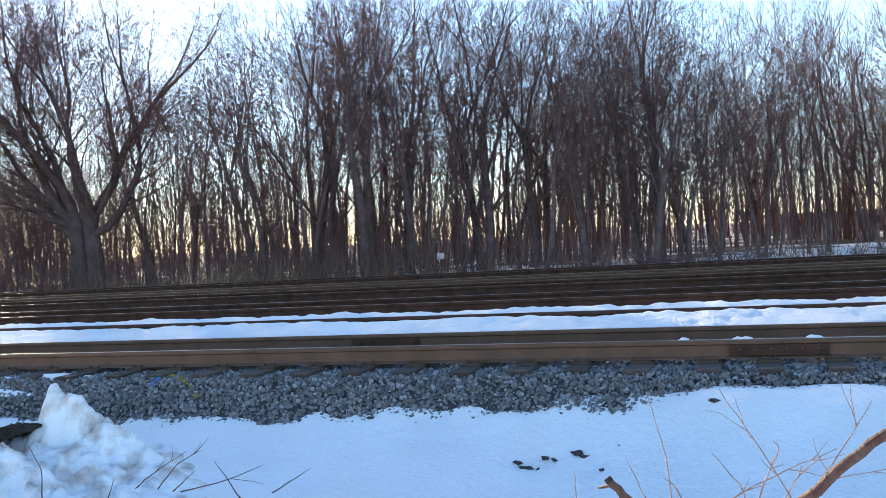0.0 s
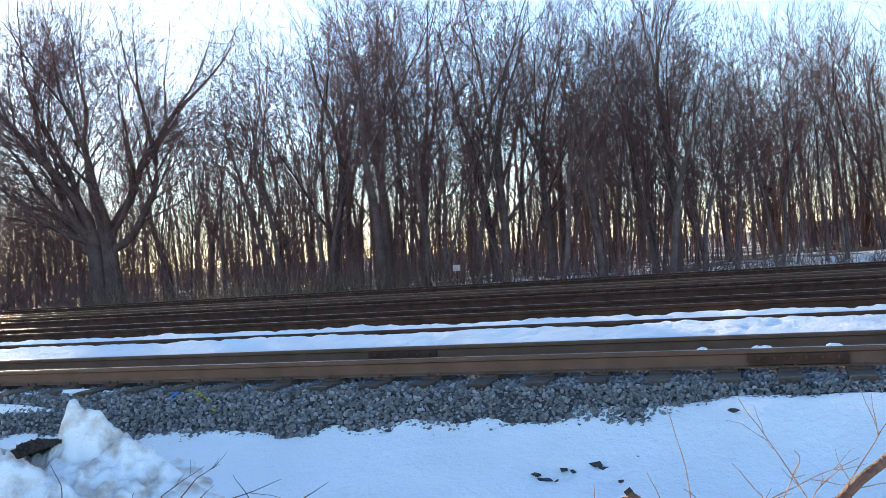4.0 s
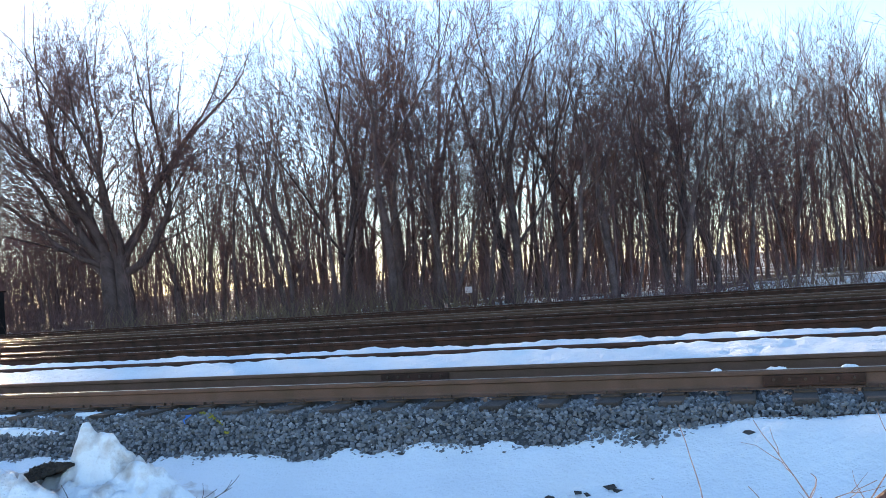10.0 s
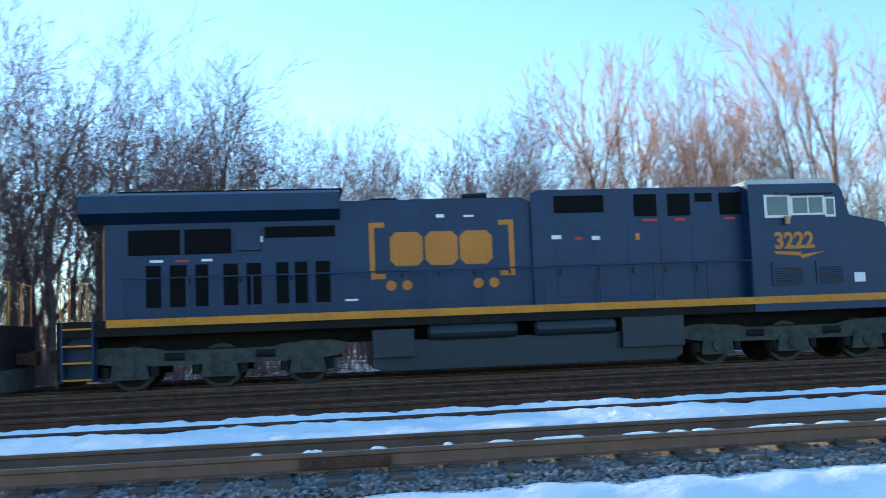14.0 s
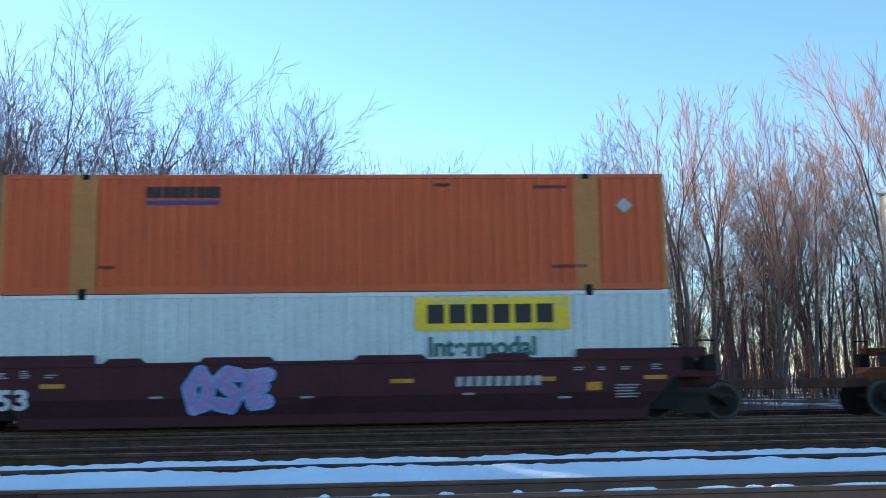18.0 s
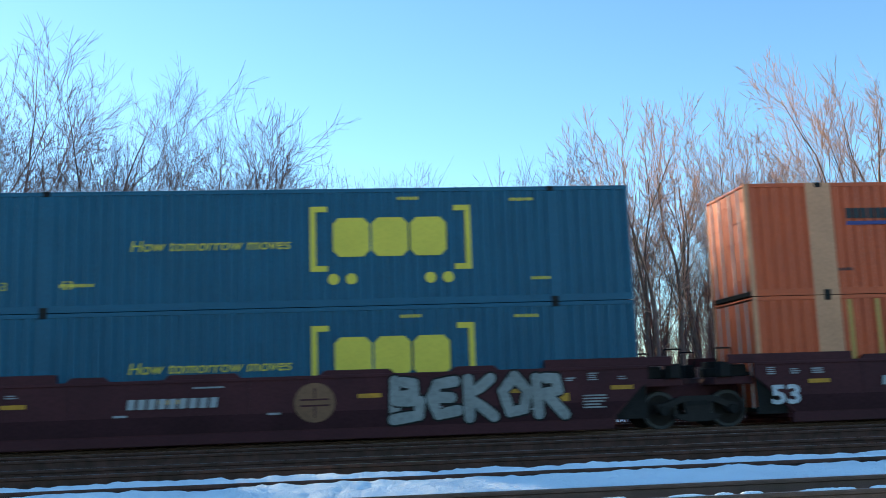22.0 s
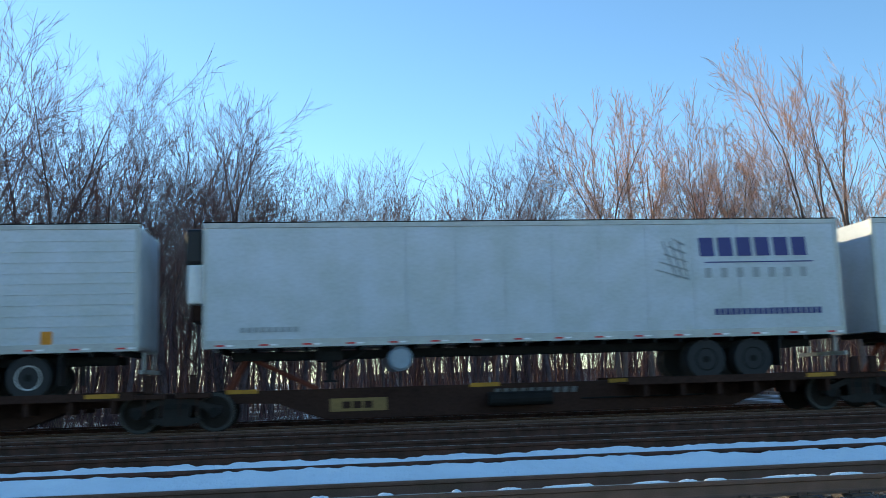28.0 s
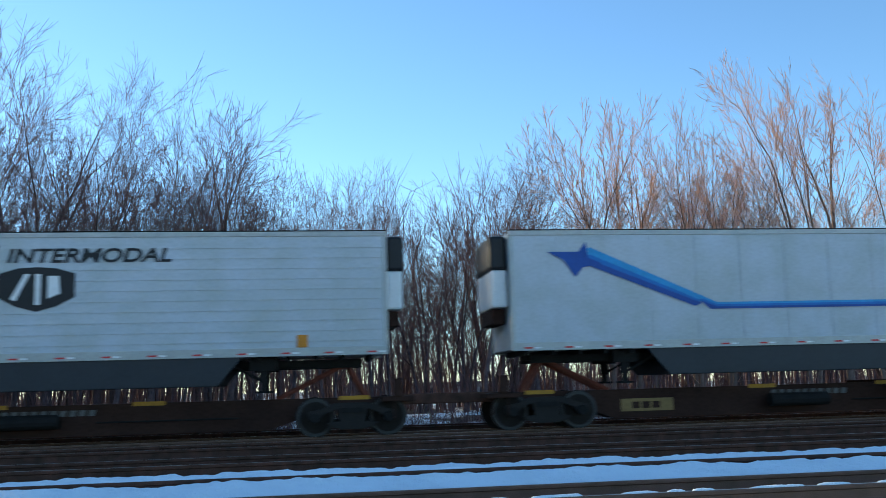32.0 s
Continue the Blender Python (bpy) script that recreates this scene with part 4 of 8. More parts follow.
def wheelset(parent, x, r=0.46):
    """Two flanged wheels on an axle."""
    if r not in WHEELS:
        w, ax = bmesh.new(), bmesh.new()
        tube(w, (0, -0.065, 0), (0, 0.065, 0), r, r, 20, index=1)
        tube(w, (0, 0.03, 0), (0, 0.07, 0), r + 0.025, r + 0.025, 20)
        tube(w, (0, -0.075, 0), (0, -0.03, 0), r * 0.82, r * 0.86, 20)
        tube(w, (0, -0.12, 0), (0, -0.03, 0), r * 0.24, r * 0.3, 12)
        tube(ax, (0, -0.9, 0), (0, 0.9, 0), 0.08, 0.08, 10)
        ow, oa = part("wheel", w, [WHEEL, TREAD], parent), part("axle", ax, WHEEL, parent)
        WHEELS[r] = (ow.data, oa.data)
        ow.matrix_basis, oa.matrix_basis = pose(x, -0.72, r), pose(x, 0, r)
        todo = [("wheel", 0, pose(x, 0.72, r, 0, 0, 180))]
    else:
        todo = [("wheel", 0, pose(x, -0.72, r)), ("wheel", 0, pose(x, 0.72, r, 0, 0, 180)), ("axle", 1, pose(x, 0, r))]
    for nm, k, m in todo:
        o = new(nm, WHEELS[r][k])
        o.parent = parent
        o.matrix_basis = m


TRUCKS = []


def freight_truck(parent, x):
    """A two-axle truck: side frames with spring nests, bolster and wheelsets."""
    t = new("truck")
    t.parent = parent
    t.matrix_basis = pose(x, 0, 0)
    if TRUCKS:
        for ch in TRUCKS[0].children:
            o = new(ch.name.split(".")[0], ch.data)
            o.parent, o.matrix_basis = t, ch.matrix_basis.copy()
        return t
    TRUCKS.append(t)
    for s in (-1, 1):
        bm = bmesh.new()
        y0, y1 = s * 1.0 - 0.07, s * 1.0 + 0.07
        top = [(-1.05, 0.42), (-1.05, 0.60), (-0.75, 0.66), (-0.4, 0.80), (0.4, 0.80), (0.75, 0.66), (1.05, 0.60), (1.05, 0.42), (0.78, 0.42), (0.66, 0.54), (0.36, 0.66),
               (0.30, 0.36), (0.62, 0.33), (0.52, 0.24), (0.24, 0.17), (-0.24, 0.17), (-0.52, 0.24), (-0.62, 0.33), (-0.30, 0.36), (-0.36, 0.66), (-0.66, 0.54), (-0.78, 0.42)]
        prism(bm, top, y0, y1)
        part("side_frame", bm, TRUCK, t)
        bm = bmesh.new()
        for k in (-0.16, 0, 0.16):
            tube(bm, (k, s * 1.0, 0.30), (k, s * 1.0, 0.56), 0.07, 0.07, 8)
        box(bm, -0.26, 0.26, s * 1.0 - 0.11, s * 1.0 + 0.11, 0.56, 0.68)
        part("spring_nest", bm, UNDER, t)
        for sx in (-0.88, 0.88):
            bm = bmesh.new()
            tube(bm, (sx, s * 0.93, 0.46), (sx, s * 1.16, 0.46), 0.13, 0.12, 10)
            part("axle_box", bm, UNDER, t)
    bm = bmesh.new()
    box(bm, -0.2, 0.2, -1.05, 1.05, 0.45, 0.72, bevel=0.03)
    part("bolster", bm, UNDER, t)
    for sx in (-0.88, 0.88):
        wheelset(t, sx, 0.46)
    return t


# ---------------------------------------------- locomotives
def loco_truck(parent, x, wave):
    t = new("truck")
    t.parent = parent
    t.matrix_basis = pose(x, 0, 0)
    for s in (-1, 1):
        bm = bmesh.new()
        y0, y1 = s * 1.12 - 0.08, s * 1.12 + 0.08
        if wave:
            o = [(-2.75, 0.72), (-2.7, 0.95), (-2.2, 1.02), (-1.5, 0.82), (-0.7, 1.05), (0.7, 1.05), (1.5, 0.82), (2.2, 1.02), (2.7, 0.95), (2.75, 0.72), (2.35, 0.62), (1.5, 0.55), (0.55, 0.72), (-0.55, 0.72), (-1.5, 0.55), (-2.35, 0.62)]
        else:
            o = [(-2.95, 0.70), (-2.95, 0.98), (-2.6, 1.05), (-1.5, 1.0), (-1.2, 0.92), (1.2, 0.92), (1.5, 1.0), (2.6, 1.05), (2.95, 0.98), (2.95, 0.70), (2.45, 0.62), (1.5, 0.58), (-1.5, 0.58), (-2.45, 0.62)]
        prism(bm, o, y0, y1)
        part("side_frame", bm, LOCO_FRAME, t)
        for ax in (-2.05, 0, 2.05):
            bm = bmesh.new()
            prism(bm, [(ax - 0.45, 0.28), (ax - 0.36, 0.72), (ax + 0.36, 0.72), (ax + 0.45, 0.28)], s * 1.12 - 0.12, s * 1.12 + 0.12)
            tube(bm, (ax, s * 1.1, 0.5), (ax, s * 1.3, 0.5), 0.17, 0.15, 12)
            part("journal_box", bm, LOCO_FRAME, t)
            for k in (-0.55, 0.55):
                bm = bmesh.new()
                tube(bm, (ax + k, s * 1.14, 0.36), (ax + k, s * 1.14, 0.58), 0.10, 0.10, 8)
                part("spring", bm, UNDER, t)
        for bx in (-1.05, 1.05):
            bm = bmesh.new()
            tube(bm, (bx - 0.2, s * 1.18, 0.78), (bx + 0.25, s * 1.18, 0.78), 0.1, 0.1, 10)
            part("brake_cylinder", bm, UNDER, t)
    for ax in (-2.05, 0, 2.05):
        wheelset(t, ax, 0.53)
    bm = bmesh.new()
    box(bm, -2.9, 2.9, -0.9, 0.9, 0.6, 0.95)
    part("truck_frame", bm, UNDER, t)
    return t


def steps(parent, x, side, material, n=4):
    """A stair well of n treads at a corner, with its side plates."""
    g = new("steps")
    g.parent = parent
    bm = bmesh.new()
    for sx in (-0.36, 0.32):
        box(bm, x + sx, x + sx + 0.04, min(side * 1.52, side * 1.1), max(side * 1.52, side * 1.1), 0.28, 1.66)
    box(bm, x - 0.36, x + 0.36, min(side * 1.1, side * 1.06), max(side * 1.1, side * 1.06), 0.28, 1.6)
    part("stair_side", bm, material, g)
    for k in range(n):
        bm = bmesh.new()
        z = 0.34 + k * 1.22 / (n - 1) * 0.95
        box(bm, x - 0.32, x + 0.32, min(side * 1.53, side * 1.15), max(side * 1.53, side * 1.15), z - 0.02, z + 0.02)
        part("tread", bm, YELLOW, g)
    return g


def railing(parent, xs, y, z0, z1, material):
    r = new("handrail")
    r.parent = parent
    bm = bmesh.new()
    tube(bm, (xs[0], y, z1), (xs[-1], y, z1), 0.02, 0.02, 6)
    part("top_rail", bm, material, r)
    for x in xs:
        bm = bmesh.new()
        tube(bm, (x, y, z0), (x, y, z1), 0.028, 0.024, 6)
        part("stanchion", bm, material, r)


def slots(name, parent, rects, y, label=""):
    """Dark grilles set in a frame on the hood's side."""
    for x0, x1, z0, z1 in rects:
        bm = bmesh.new()
        box(bm, x0, x1, y - 0.012, y + 0.02, z0, z1)
        g = part(name, bm, GRILLE, parent, label)
        bm = bmesh.new()
        k = max(2, int((x1 - x0) / 0.09))
        for i in range(1, k):
            xx = x0 + (x1 - x0) * i / k
            box(bm, xx - 0.008, xx + 0.008, y - 0.024, y - 0.01, z0, z1)
        part("louvre", bm, UNDER, g)


def both(f):
    for s in (-1, 1):
        f(s)


def locomotive(name, label, body, sill, second):
    """A six-axle diesel, 22.3 m over its couplers; its front is at +x."""
    L = empty(name, pose(0, 0, 0), label, "locomotive", "locomotives")
    H0, HT, HW = 1.66, 4.62, 0.98          # walkway, hood top, half width of the hood
    bm = bmesh.new()
    box(bm, -10.85, 10.85, -1.5, 1.5, 1.50, 1.665)
    part("platform", bm, UNDER, L)
    for s in (-1, 1):
        bm = bmesh.new()
        box(bm, -10.85, 10.85, s * 1.42 - 0.05, s * 1.42 + 0.05, 1.30, 1.5)
        part("side_beam", bm, UNDER, L)
    bm = bmesh.new()
    box(bm, -10.9, 10.9, -0.35, 0.35, 0.95, 1.5)
    part("centre_sill", bm, UNDER, L)
    for s in (-1, 1):
        bm = bmesh.new()
        box(bm, -9.8, 9.7, s * 1.51 - 0.012, s * 1.51 + 0.012, 1.50, 1.68)
        part("sill_stripe", bm, sill, L)
    # hood: engine part, raised part behind the cab, radiator part
    bm = bmesh.new()
    prism(bm, [(-9.95, H0), (0.4, H0), (0.4, 4.30), (0.2, 4.42), (-9.95, 4.42)], -HW, HW)
    part("hood", bm, body, L)
    bm = bmesh.new()
    w2 = 1.08 if not second else 1.0
    prism(bm, [(0.4, H0), (6.0, H0), (6.0, HT - 0.04), (0.55, HT - 0.04), (0.4, 4.5)], -w2, w2)
    part("hood_section", bm, body, L)
    bm = bmesh.new()
    if not second:
        for v0, v1 in (((-10.25, 3.80), (-4.0, 3.80)),):
            outline = [(-1.50, 4.16), (-1.49, 4.56), (-1.25, 4.66), (1.25, 4.66), (1.49, 4.56), (1.50, 4.16), (1.0, 3.95), (-1.0, 3.95)]
            a = [bm.verts.new((-10.45, y, z)) for y, z in outline]
            b = [bm.verts.new((-4.38, y, z)) for y, z in outline]
            bm.faces.new(a), bm.faces.new(b[::-1])
            for i in range(len(a)):
                j = (i + 1) % len(a)
                bm.faces.new((a[i], b[i], b[j], a[j]))
    else:
        box(bm, -9.95, -5.1, -1.30, 1.30, 4.05, 4.45, bevel=0.05)
    part("radiator_wing", bm, body, L)
    if not second:
        bm = bmesh.new()
        box(bm, -9.6, -4.3, -1.12, 1.12, 4.66, 4.72, bevel=0.02)
        part("radiator_grating", bm, UNDER, L)
    # hood end, painted yellow
    bm = bmesh.new()
    box(bm, -9.98, -9.95, -HW + 0.02, HW - 0.02, H0, 3.85)
    part("hood_end", bm, YELLOW, L, "yellow end of the hood")
    # roof fittings
    bm = bmesh.new()
    box(bm, -2.6, -1.3, -0.4, 0.4, 4.42, 4.52, bevel=0.02)
    tube(bm, (-0.9, 0, 4.42), (-0.9, 0, 4.58), 0.07, 0.07, 8)
    for k in (-0.14, 0, 0.14):
        tube(bm, (-1.2, k, 4.6), (-0.55, k, 4.6), 0.06, 0.09, 8)
    part("horn", bm, BLACK, L)
    bm = bmesh.new()
    box(bm, -3.6, -2.9, -0.35, 0.35, 4.42, 4.56, bevel=0.03)
    part("exhaust_stack", bm, UNDER, L)

    def dress(s):
        y = s * HW
        k = -1 if s < 0 else 1
        yy = y + k * 0.012
        # doors along the hood
        for x0, x1 in [(-9.0, -7.9), (-7.8, -6.7), (-6.6, -5.5), (-5.3, -4.6), (-3.6, -2.8), (-2.7, -1.9), (-1.8, -1.0), (-0.9, -0.1)]:
            bm = bmesh.new()
            box(bm, x0, x1, min(y, yy), max(y, yy), 1.85, 3.1 if x0 < -4.5 else 4.1, bevel=0.004)
            d = part("hood_door", bm, body, L)
            bm = bmesh.new()
            box(bm, x1 - 0.12, x1 - 0.07, min(y, y + k * 0.04), max(y, y + k * 0.04), 2.5, 2.6)
            part("latch", bm, UNDER, d)
        for x0, x1 in [(1.0, 1.9), (2.0, 2.8), (2.9, 3.6), (3.75, 4.5), (4.6, 5.9)]:
            bm = bmesh.new()
            yb = s * w2
            box(bm, x0, x1, min(yb, yb + k * 0.014), max(yb, yb + k * 0.014), 1.85, 3.6, bevel=0.004)
            d = part("hood_door", bm, body, L)
            bm = bmesh.new()
            box(bm, x0 + 0.06, x0 + 0.1, min(yb, yb + k * 0.04), max(yb, yb + k * 0.04), 2.4, 2.56)
            part("latch", bm, UNDER, d)
        # grilles
        ya = y
        rows = [(-9.0, -8.65), (-8.45, -8.05), (-7.85, -7.55), (-7.2, -6.85), (-6.65, -6.3), (-5.95, -5.65), (-5.5, -5.2), (-5.0, -4.65)] if not second else [(-9.5, -8.6), (-8.3, -8.0), (-7.7, -7.4), (-7.1, -6.85), (-6.5, -6.25), (-6.0, -5.75), (-5.0, -4.4)]
        for x0, x1 in rows:
            bm = bmesh.new()
            box(bm, x0, x1, min(ya, ya + k * 0.022), max(ya, ya + k * 0.022), 1.95 if not second else 2.0, 2.95 if not second else 2.8)
            part("door_grille", bm, GRILLE, L)
        if not second:
            top = [(-9.4, -8.2), (-8.1, -7.0)]
            for x0, x1 in top:
                bm = bmesh.new()
                box(bm, x0, x1, min(ya, ya + k * 0.02), max(ya, ya + k * 0.02), 3.2, 3.8)
                part("radiator_screen", bm, GRILLE, L)
            bm = bmesh.new()
            box(bm, -6.2, -4.5, min(ya, ya + k * 0.02), max(ya, ya + k * 0.02), 3.55, 3.82)
            part("radiator_screen", bm, GRILLE, L)
            bm = bmesh.new()
            box(bm, -6.9, -6.3, min(y, y + k * 0.1), max(y, y + k * 0.1), 3.25, 3.75, bevel=0.01)
            part("vent_box", bm, body, L)
        else:
            bm = bmesh.new()
            box(bm, -9.2, -5.4, min(ya, ya + k * 0.02), max(ya, ya + k * 0.02), 3.25, 3.95)
            part("radiator_screen", bm, GRILLE, L)
            bm = bmesh.new()
            tube(bm, (-8.9, y, 2.65), (-8.9, y + k * 0.03, 2.65), 0.32, 0.32, 18)
            part("fan_guard", bm, GRILLE, L)
        yb = s * w2
        for x0, x1, z0, z1 in ((1.0, 2.3, 3.98, 4.42), (3.1, 3.7, 3.85, 4.42), (4.0, 4.6, 3.85, 4.42), (4.75, 5.2, 4.2, 4.42), (5.4, 5.98, 3.85, 4.42)):
            bm = bmesh.new()
            box(bm, x0, x1, min(yb, yb + k * 0.02), max(yb, yb + k * 0.02), z0, z1)
            part("air_grille", bm, GRILLE, L)
        for x0, x1, z0, z1, mt in ((0.9, 1.15, 3.32, 3.42, WHITE), (1.5, 1.7, 3.30, 3.36, RED), (1.95, 2.15, 3.28, 3.38, WHITE), (-2.0, -1.8, 3.95, 4.03, WHITE), (-1.3, -1.05, 3.95, 4.0, WHITE),
                                  (3.1, 3.2, 3.25, 3.42, YELLOW), (3.3, 3.7, 3.72, 3.78, RED), (4.15, 4.45, 3.72, 3.78, RED), (5.5, 5.8, 3.72, 3.78, RED), (-4.3, -4.0, 1.95, 2.0, WHITE),
                                  (-8.9, -8.6, 3.02, 3.08, WHITE), (-8.3, -8.0, 3.02, 3.07, RED), (-7.7, -7.45, 3.02, 3.08, WHITE), (-6.5, -6.25, 3.45, 3.6, WHITE)):
            yq = yb if x0 > 0.6 else y
            if s < 0:
                decal("sticker", L, rect(x0, x1, z0, z1), yq - 0.016, mt)

    both(dress)
    both(lambda s: railing(L, [-9.5, -8.0, -6.5, -5.1, -3.7, -2.3, -0.9, 0.6, 2.0, 3.4, 4.8, 6.0], s * 1.45, 1.67, 2.62, BLUE if not second else TRUCK))
    # cab
    cw = 1.5
    bm = bmesh.new()
    prism(bm, [(6.0, 1.30), (9.75, 1.30), (9.78, 3.25), (9.68, 3.52), (8.74, 3.72), (8.56, 4.40), (8.4, 4.56), (6.0, 4.56)], -cw, cw)
    part("cab", bm, body, L)
    bm = bmesh.new()
    prism(bm, [(6.05, 4.50), (8.56, 4.50), (8.45, 4.66), (8.3, 4.72), (6.15, 4.72), (6.05, 4.66)], -1.25, 1.25)
    part("cab_roof", bm, ROOF_GREY, L, "pale grey cab roof")
    for s in (-1, 1):
        y = s * cw
        k = s
        for nm, x0, x1, z0, z1, mt, dy in (("window_frame", 6.35, 7.0, 3.68, 4.28, ALU, 0.015), ("window_pane", 6.42, 6.93, 3.75, 4.22, GLASS, 0.02), ("window_frame", 7.0, 7.86, 3.74, 4.24, ALU, 0.015),
                                           ("window_pane", 7.06, 7.42, 3.79, 4.19, GLASS, 0.02), ("window_pane", 7.46, 7.8, 3.79, 4.19, GLASS, 0.02), ("window_frame", 7.86, 8.12, 3.68, 4.2, ALU, 0.015),
                                           ("window_pane", 7.9, 8.08, 3.74, 4.15, GLASS, 0.02)):
            bm = bmesh.new()
            x0, x1 = 6.41 + 1.1 * (x0 - 6.35), 6.41 + 1.1 * (x1 - 6.35)
            box(bm, x0, x1, min(y, y + k * dy), max(y, y + k * dy), z0, z1)
            part(nm, bm, mt, L)
        bm = bmesh.new()
        box(bm, 6.7, 8.25, min(y, y + k * 0.22), max(y, y + k * 0.22), 4.28, 4.32)
        part("sun_visor", bm, body, L)
        bm = bmesh.new()
        box(bm, 6.92, 7.02, min(y + k * 0.05, y + k * 0.16), max(y + k * 0.05, y + k * 0.16), 3.5, 3.72, bevel=0.02)
        part("mirror", bm, ORANGE_POST, L)
        # battery boxes and vents under the window
        for x0, x1 in ((6.5, 7.4), (7.7, 8.5)):
            bm = bmesh.new()
            box(bm, x0, x1, min(y, y + k * 0.03), max(y, y + k * 0.03), 1.95, 2.55, bevel=0.008)
            d = part("cabinet_door", bm, body, L)
            bm = bmesh.new()
            for q in range(7):
                box(bm, x0 + 0.08, x1 - 0.08, min(y, y + k * 0.04), max(y, y + k * 0.04), 2.0 + q * 0.06, 2.02 + q * 0.06)
            part("louvre", bm, UNDER, d)
    # nose front: yellow, with doors, ditch lights and headlights
    bm = bmesh.new()
    prism(bm, [(9.76, 1.66), (9.92, 1.66), (9.90, 3.2), (9.79, 3.40)], -1.46, 1.46)
    part("nose", bm, YELLOW if not second else body, L, "yellow front of the nose")
    bm = bmesh.new()
    box(bm, 9.91, 9.95, -0.95, -0.35, 1.75, 3.0, bevel=0.01)
    part("nose_door", bm, YELLOW, L)
    bm = bmesh.new()
    prism(bm, [(8.76, 3.76), (8.82, 3.76), (8.66, 4.38), (8.58, 4.38)], -1.2, -0.08)
    prism(bm, [(8.76, 3.76), (8.82, 3.76), (8.66, 4.38), (8.58, 4.38)], 0.08, 1.2)
    part("windscreen", bm, GLASS, L)
    bm = bmesh.new()
    box(bm, 8.38, 8.62, -0.75, 0.75, 4.45, 4.68, bevel=0.02)
    nb = part("number_box", bm, body, L)
    for yb in (-0.6, 0.35):
        bm = bmesh.new()
        box(bm, 8.615, 8.625, yb, yb + 0.3, 4.5, 4.62)
        part("number_glass", bm, LAMP if not second else WHITE, nb)
    for yb in (-0.18, 0.02):
        bm = bmesh.new()
        tube(bm, (9.86, yb - 0.25, 3.05), (9.95, yb - 0.25, 3.05), 0.09, 0.09, 12)
        part("headlight", bm, LAMP if not second else WHITE, L, "lit headlight" if not second else "")
    for yb in (-0.95, 0.95):
        bm = bmesh.new()
        tube(bm, (10.8, yb, 1.86), (10.95, yb, 1.86), 0.11, 0.11, 12)
        part("ditch_light", bm, GLASS, L)
    # pilots, plow, steps, couplers
    for e in (-1, 1):
        bm = bmesh.new()
        box(bm, min(e * 10.82, e * 10.92), max(e * 10.82, e * 10.92), -1.45, 1.45, 0.5, 1.66)
        part("pilot", bm, UNDER, L)
        bm = bmesh.new()
        a = [bm.verts.new(p) for p in ((e * 10.94, -1.4, 0.12), (e * 11.3, 0, 0.12), (e * 10.94, 1.4, 0.12), (e * 10.94, 1.4, 0.62), (e * 11.12, 0, 0.66), (e * 10.94, -1.4, 0.62), (e * 10.86, -1.4, 0.3), (e * 10.86, 1.4, 0.3))]
        for q in ((0, 1, 4, 5), (1, 2, 3, 4), (0, 5, 6), (2, 7, 3), (0, 6, 7, 2, 1), (5, 4, 3, 7, 6)):
            bm.faces.new([a[i] for i in q])
        part("plow", bm, LOCO_FRAME, L)
        bm = bmesh.new()
        box(bm, min(e * 10.9, e * 11.3), max(e * 10.9, e * 11.3), -0.12, 0.12, 0.72, 1.0, bevel=0.03)
        box(bm, min(e * 11.18, e * 11.4), max(e * 11.18, e * 11.4), -0.18, 0.16, 0.68, 1.04, bevel=0.04)
        part("coupler", bm, RAIL_OLD, L)
        for s in (-1, 1):
            steps(L, e * 10.45, s, NAVY if not second else TRUCK, 4 if not second else 4)
        for ya, yb in ((-1.3, -0.5), (0.5, 1.3)):
            bm = bmesh.new()
            for yc in (ya, yb):
                tube(bm, (e * 10.86, yc, 1.66), (e * 10.86, yc, 2.7), 0.02, 0.02, 6)
            tube(bm, (e * 10.86, ya, 2.7), (e * 10.86, yb, 2.7), 0.02, 0.02, 6)
            part("end_handrail", bm, YELLOW, L)
    # tank and tanks of air
    bm = bmesh.new()
    prism(bm, [(-3.7, 0.95), (4.1, 0.95), (4.1, 0.35), (3.9, 0.22), (-3.5, 0.22), (-3.7, 0.35)], -1.25, 1.25)
    part("fuel_tank", bm, SLATE if not second else UNDER, L)
    for s in (-1, 1):
        for x0, x1 in ((-2.3, -0.2), (0.35, 2.3)):
            bm = bmesh.new()
            tube(bm, (x0, s * 1.28, 1.12), (x1, s * 1.28, 1.12), 0.2, 0.2, 14)
            for v in (x0, x1):
                tube(bm, (v - 0.05, s * 1.28, 1.12), (v + 0.05, s * 1.28, 1.12), 0.14, 0.14, 12)
            part("air_reservoir", bm, SLATE, L)
        bm = bmesh.new()
        box(bm, 2.5, 4.1, s * 1.3 - 0.14, s * 1.3 + 0.14, 0.55, 1.32, bevel=0.01)
        part("equipment_box", bm, SLATE, L)
        bm = bmesh.new()
        box(bm, -3.7, -2.7, s * 1.3 - 0.14, s * 1.3 + 0.14, 0.55, 1.22, bevel=0.01)
        part("equipment_box", bm, SLATE, L)
        for q in range(5):
            bm = bmesh.new()
            x = -4.6 + q * 2.0
            tube(bm, (x, s * 1.35, 1.4 - 0.05 * (q % 3)), (x + 1.9, s * 1.35, 1.38 - 0.06 * ((q + 1) % 3)), 0.022, 0.022, 6)
            part("air_pipe", bm, UNDER, L)
    loco_truck(L, -7.3 if not second else -6.9, second)
    loco_truck(L, 7.1, second)
    return L


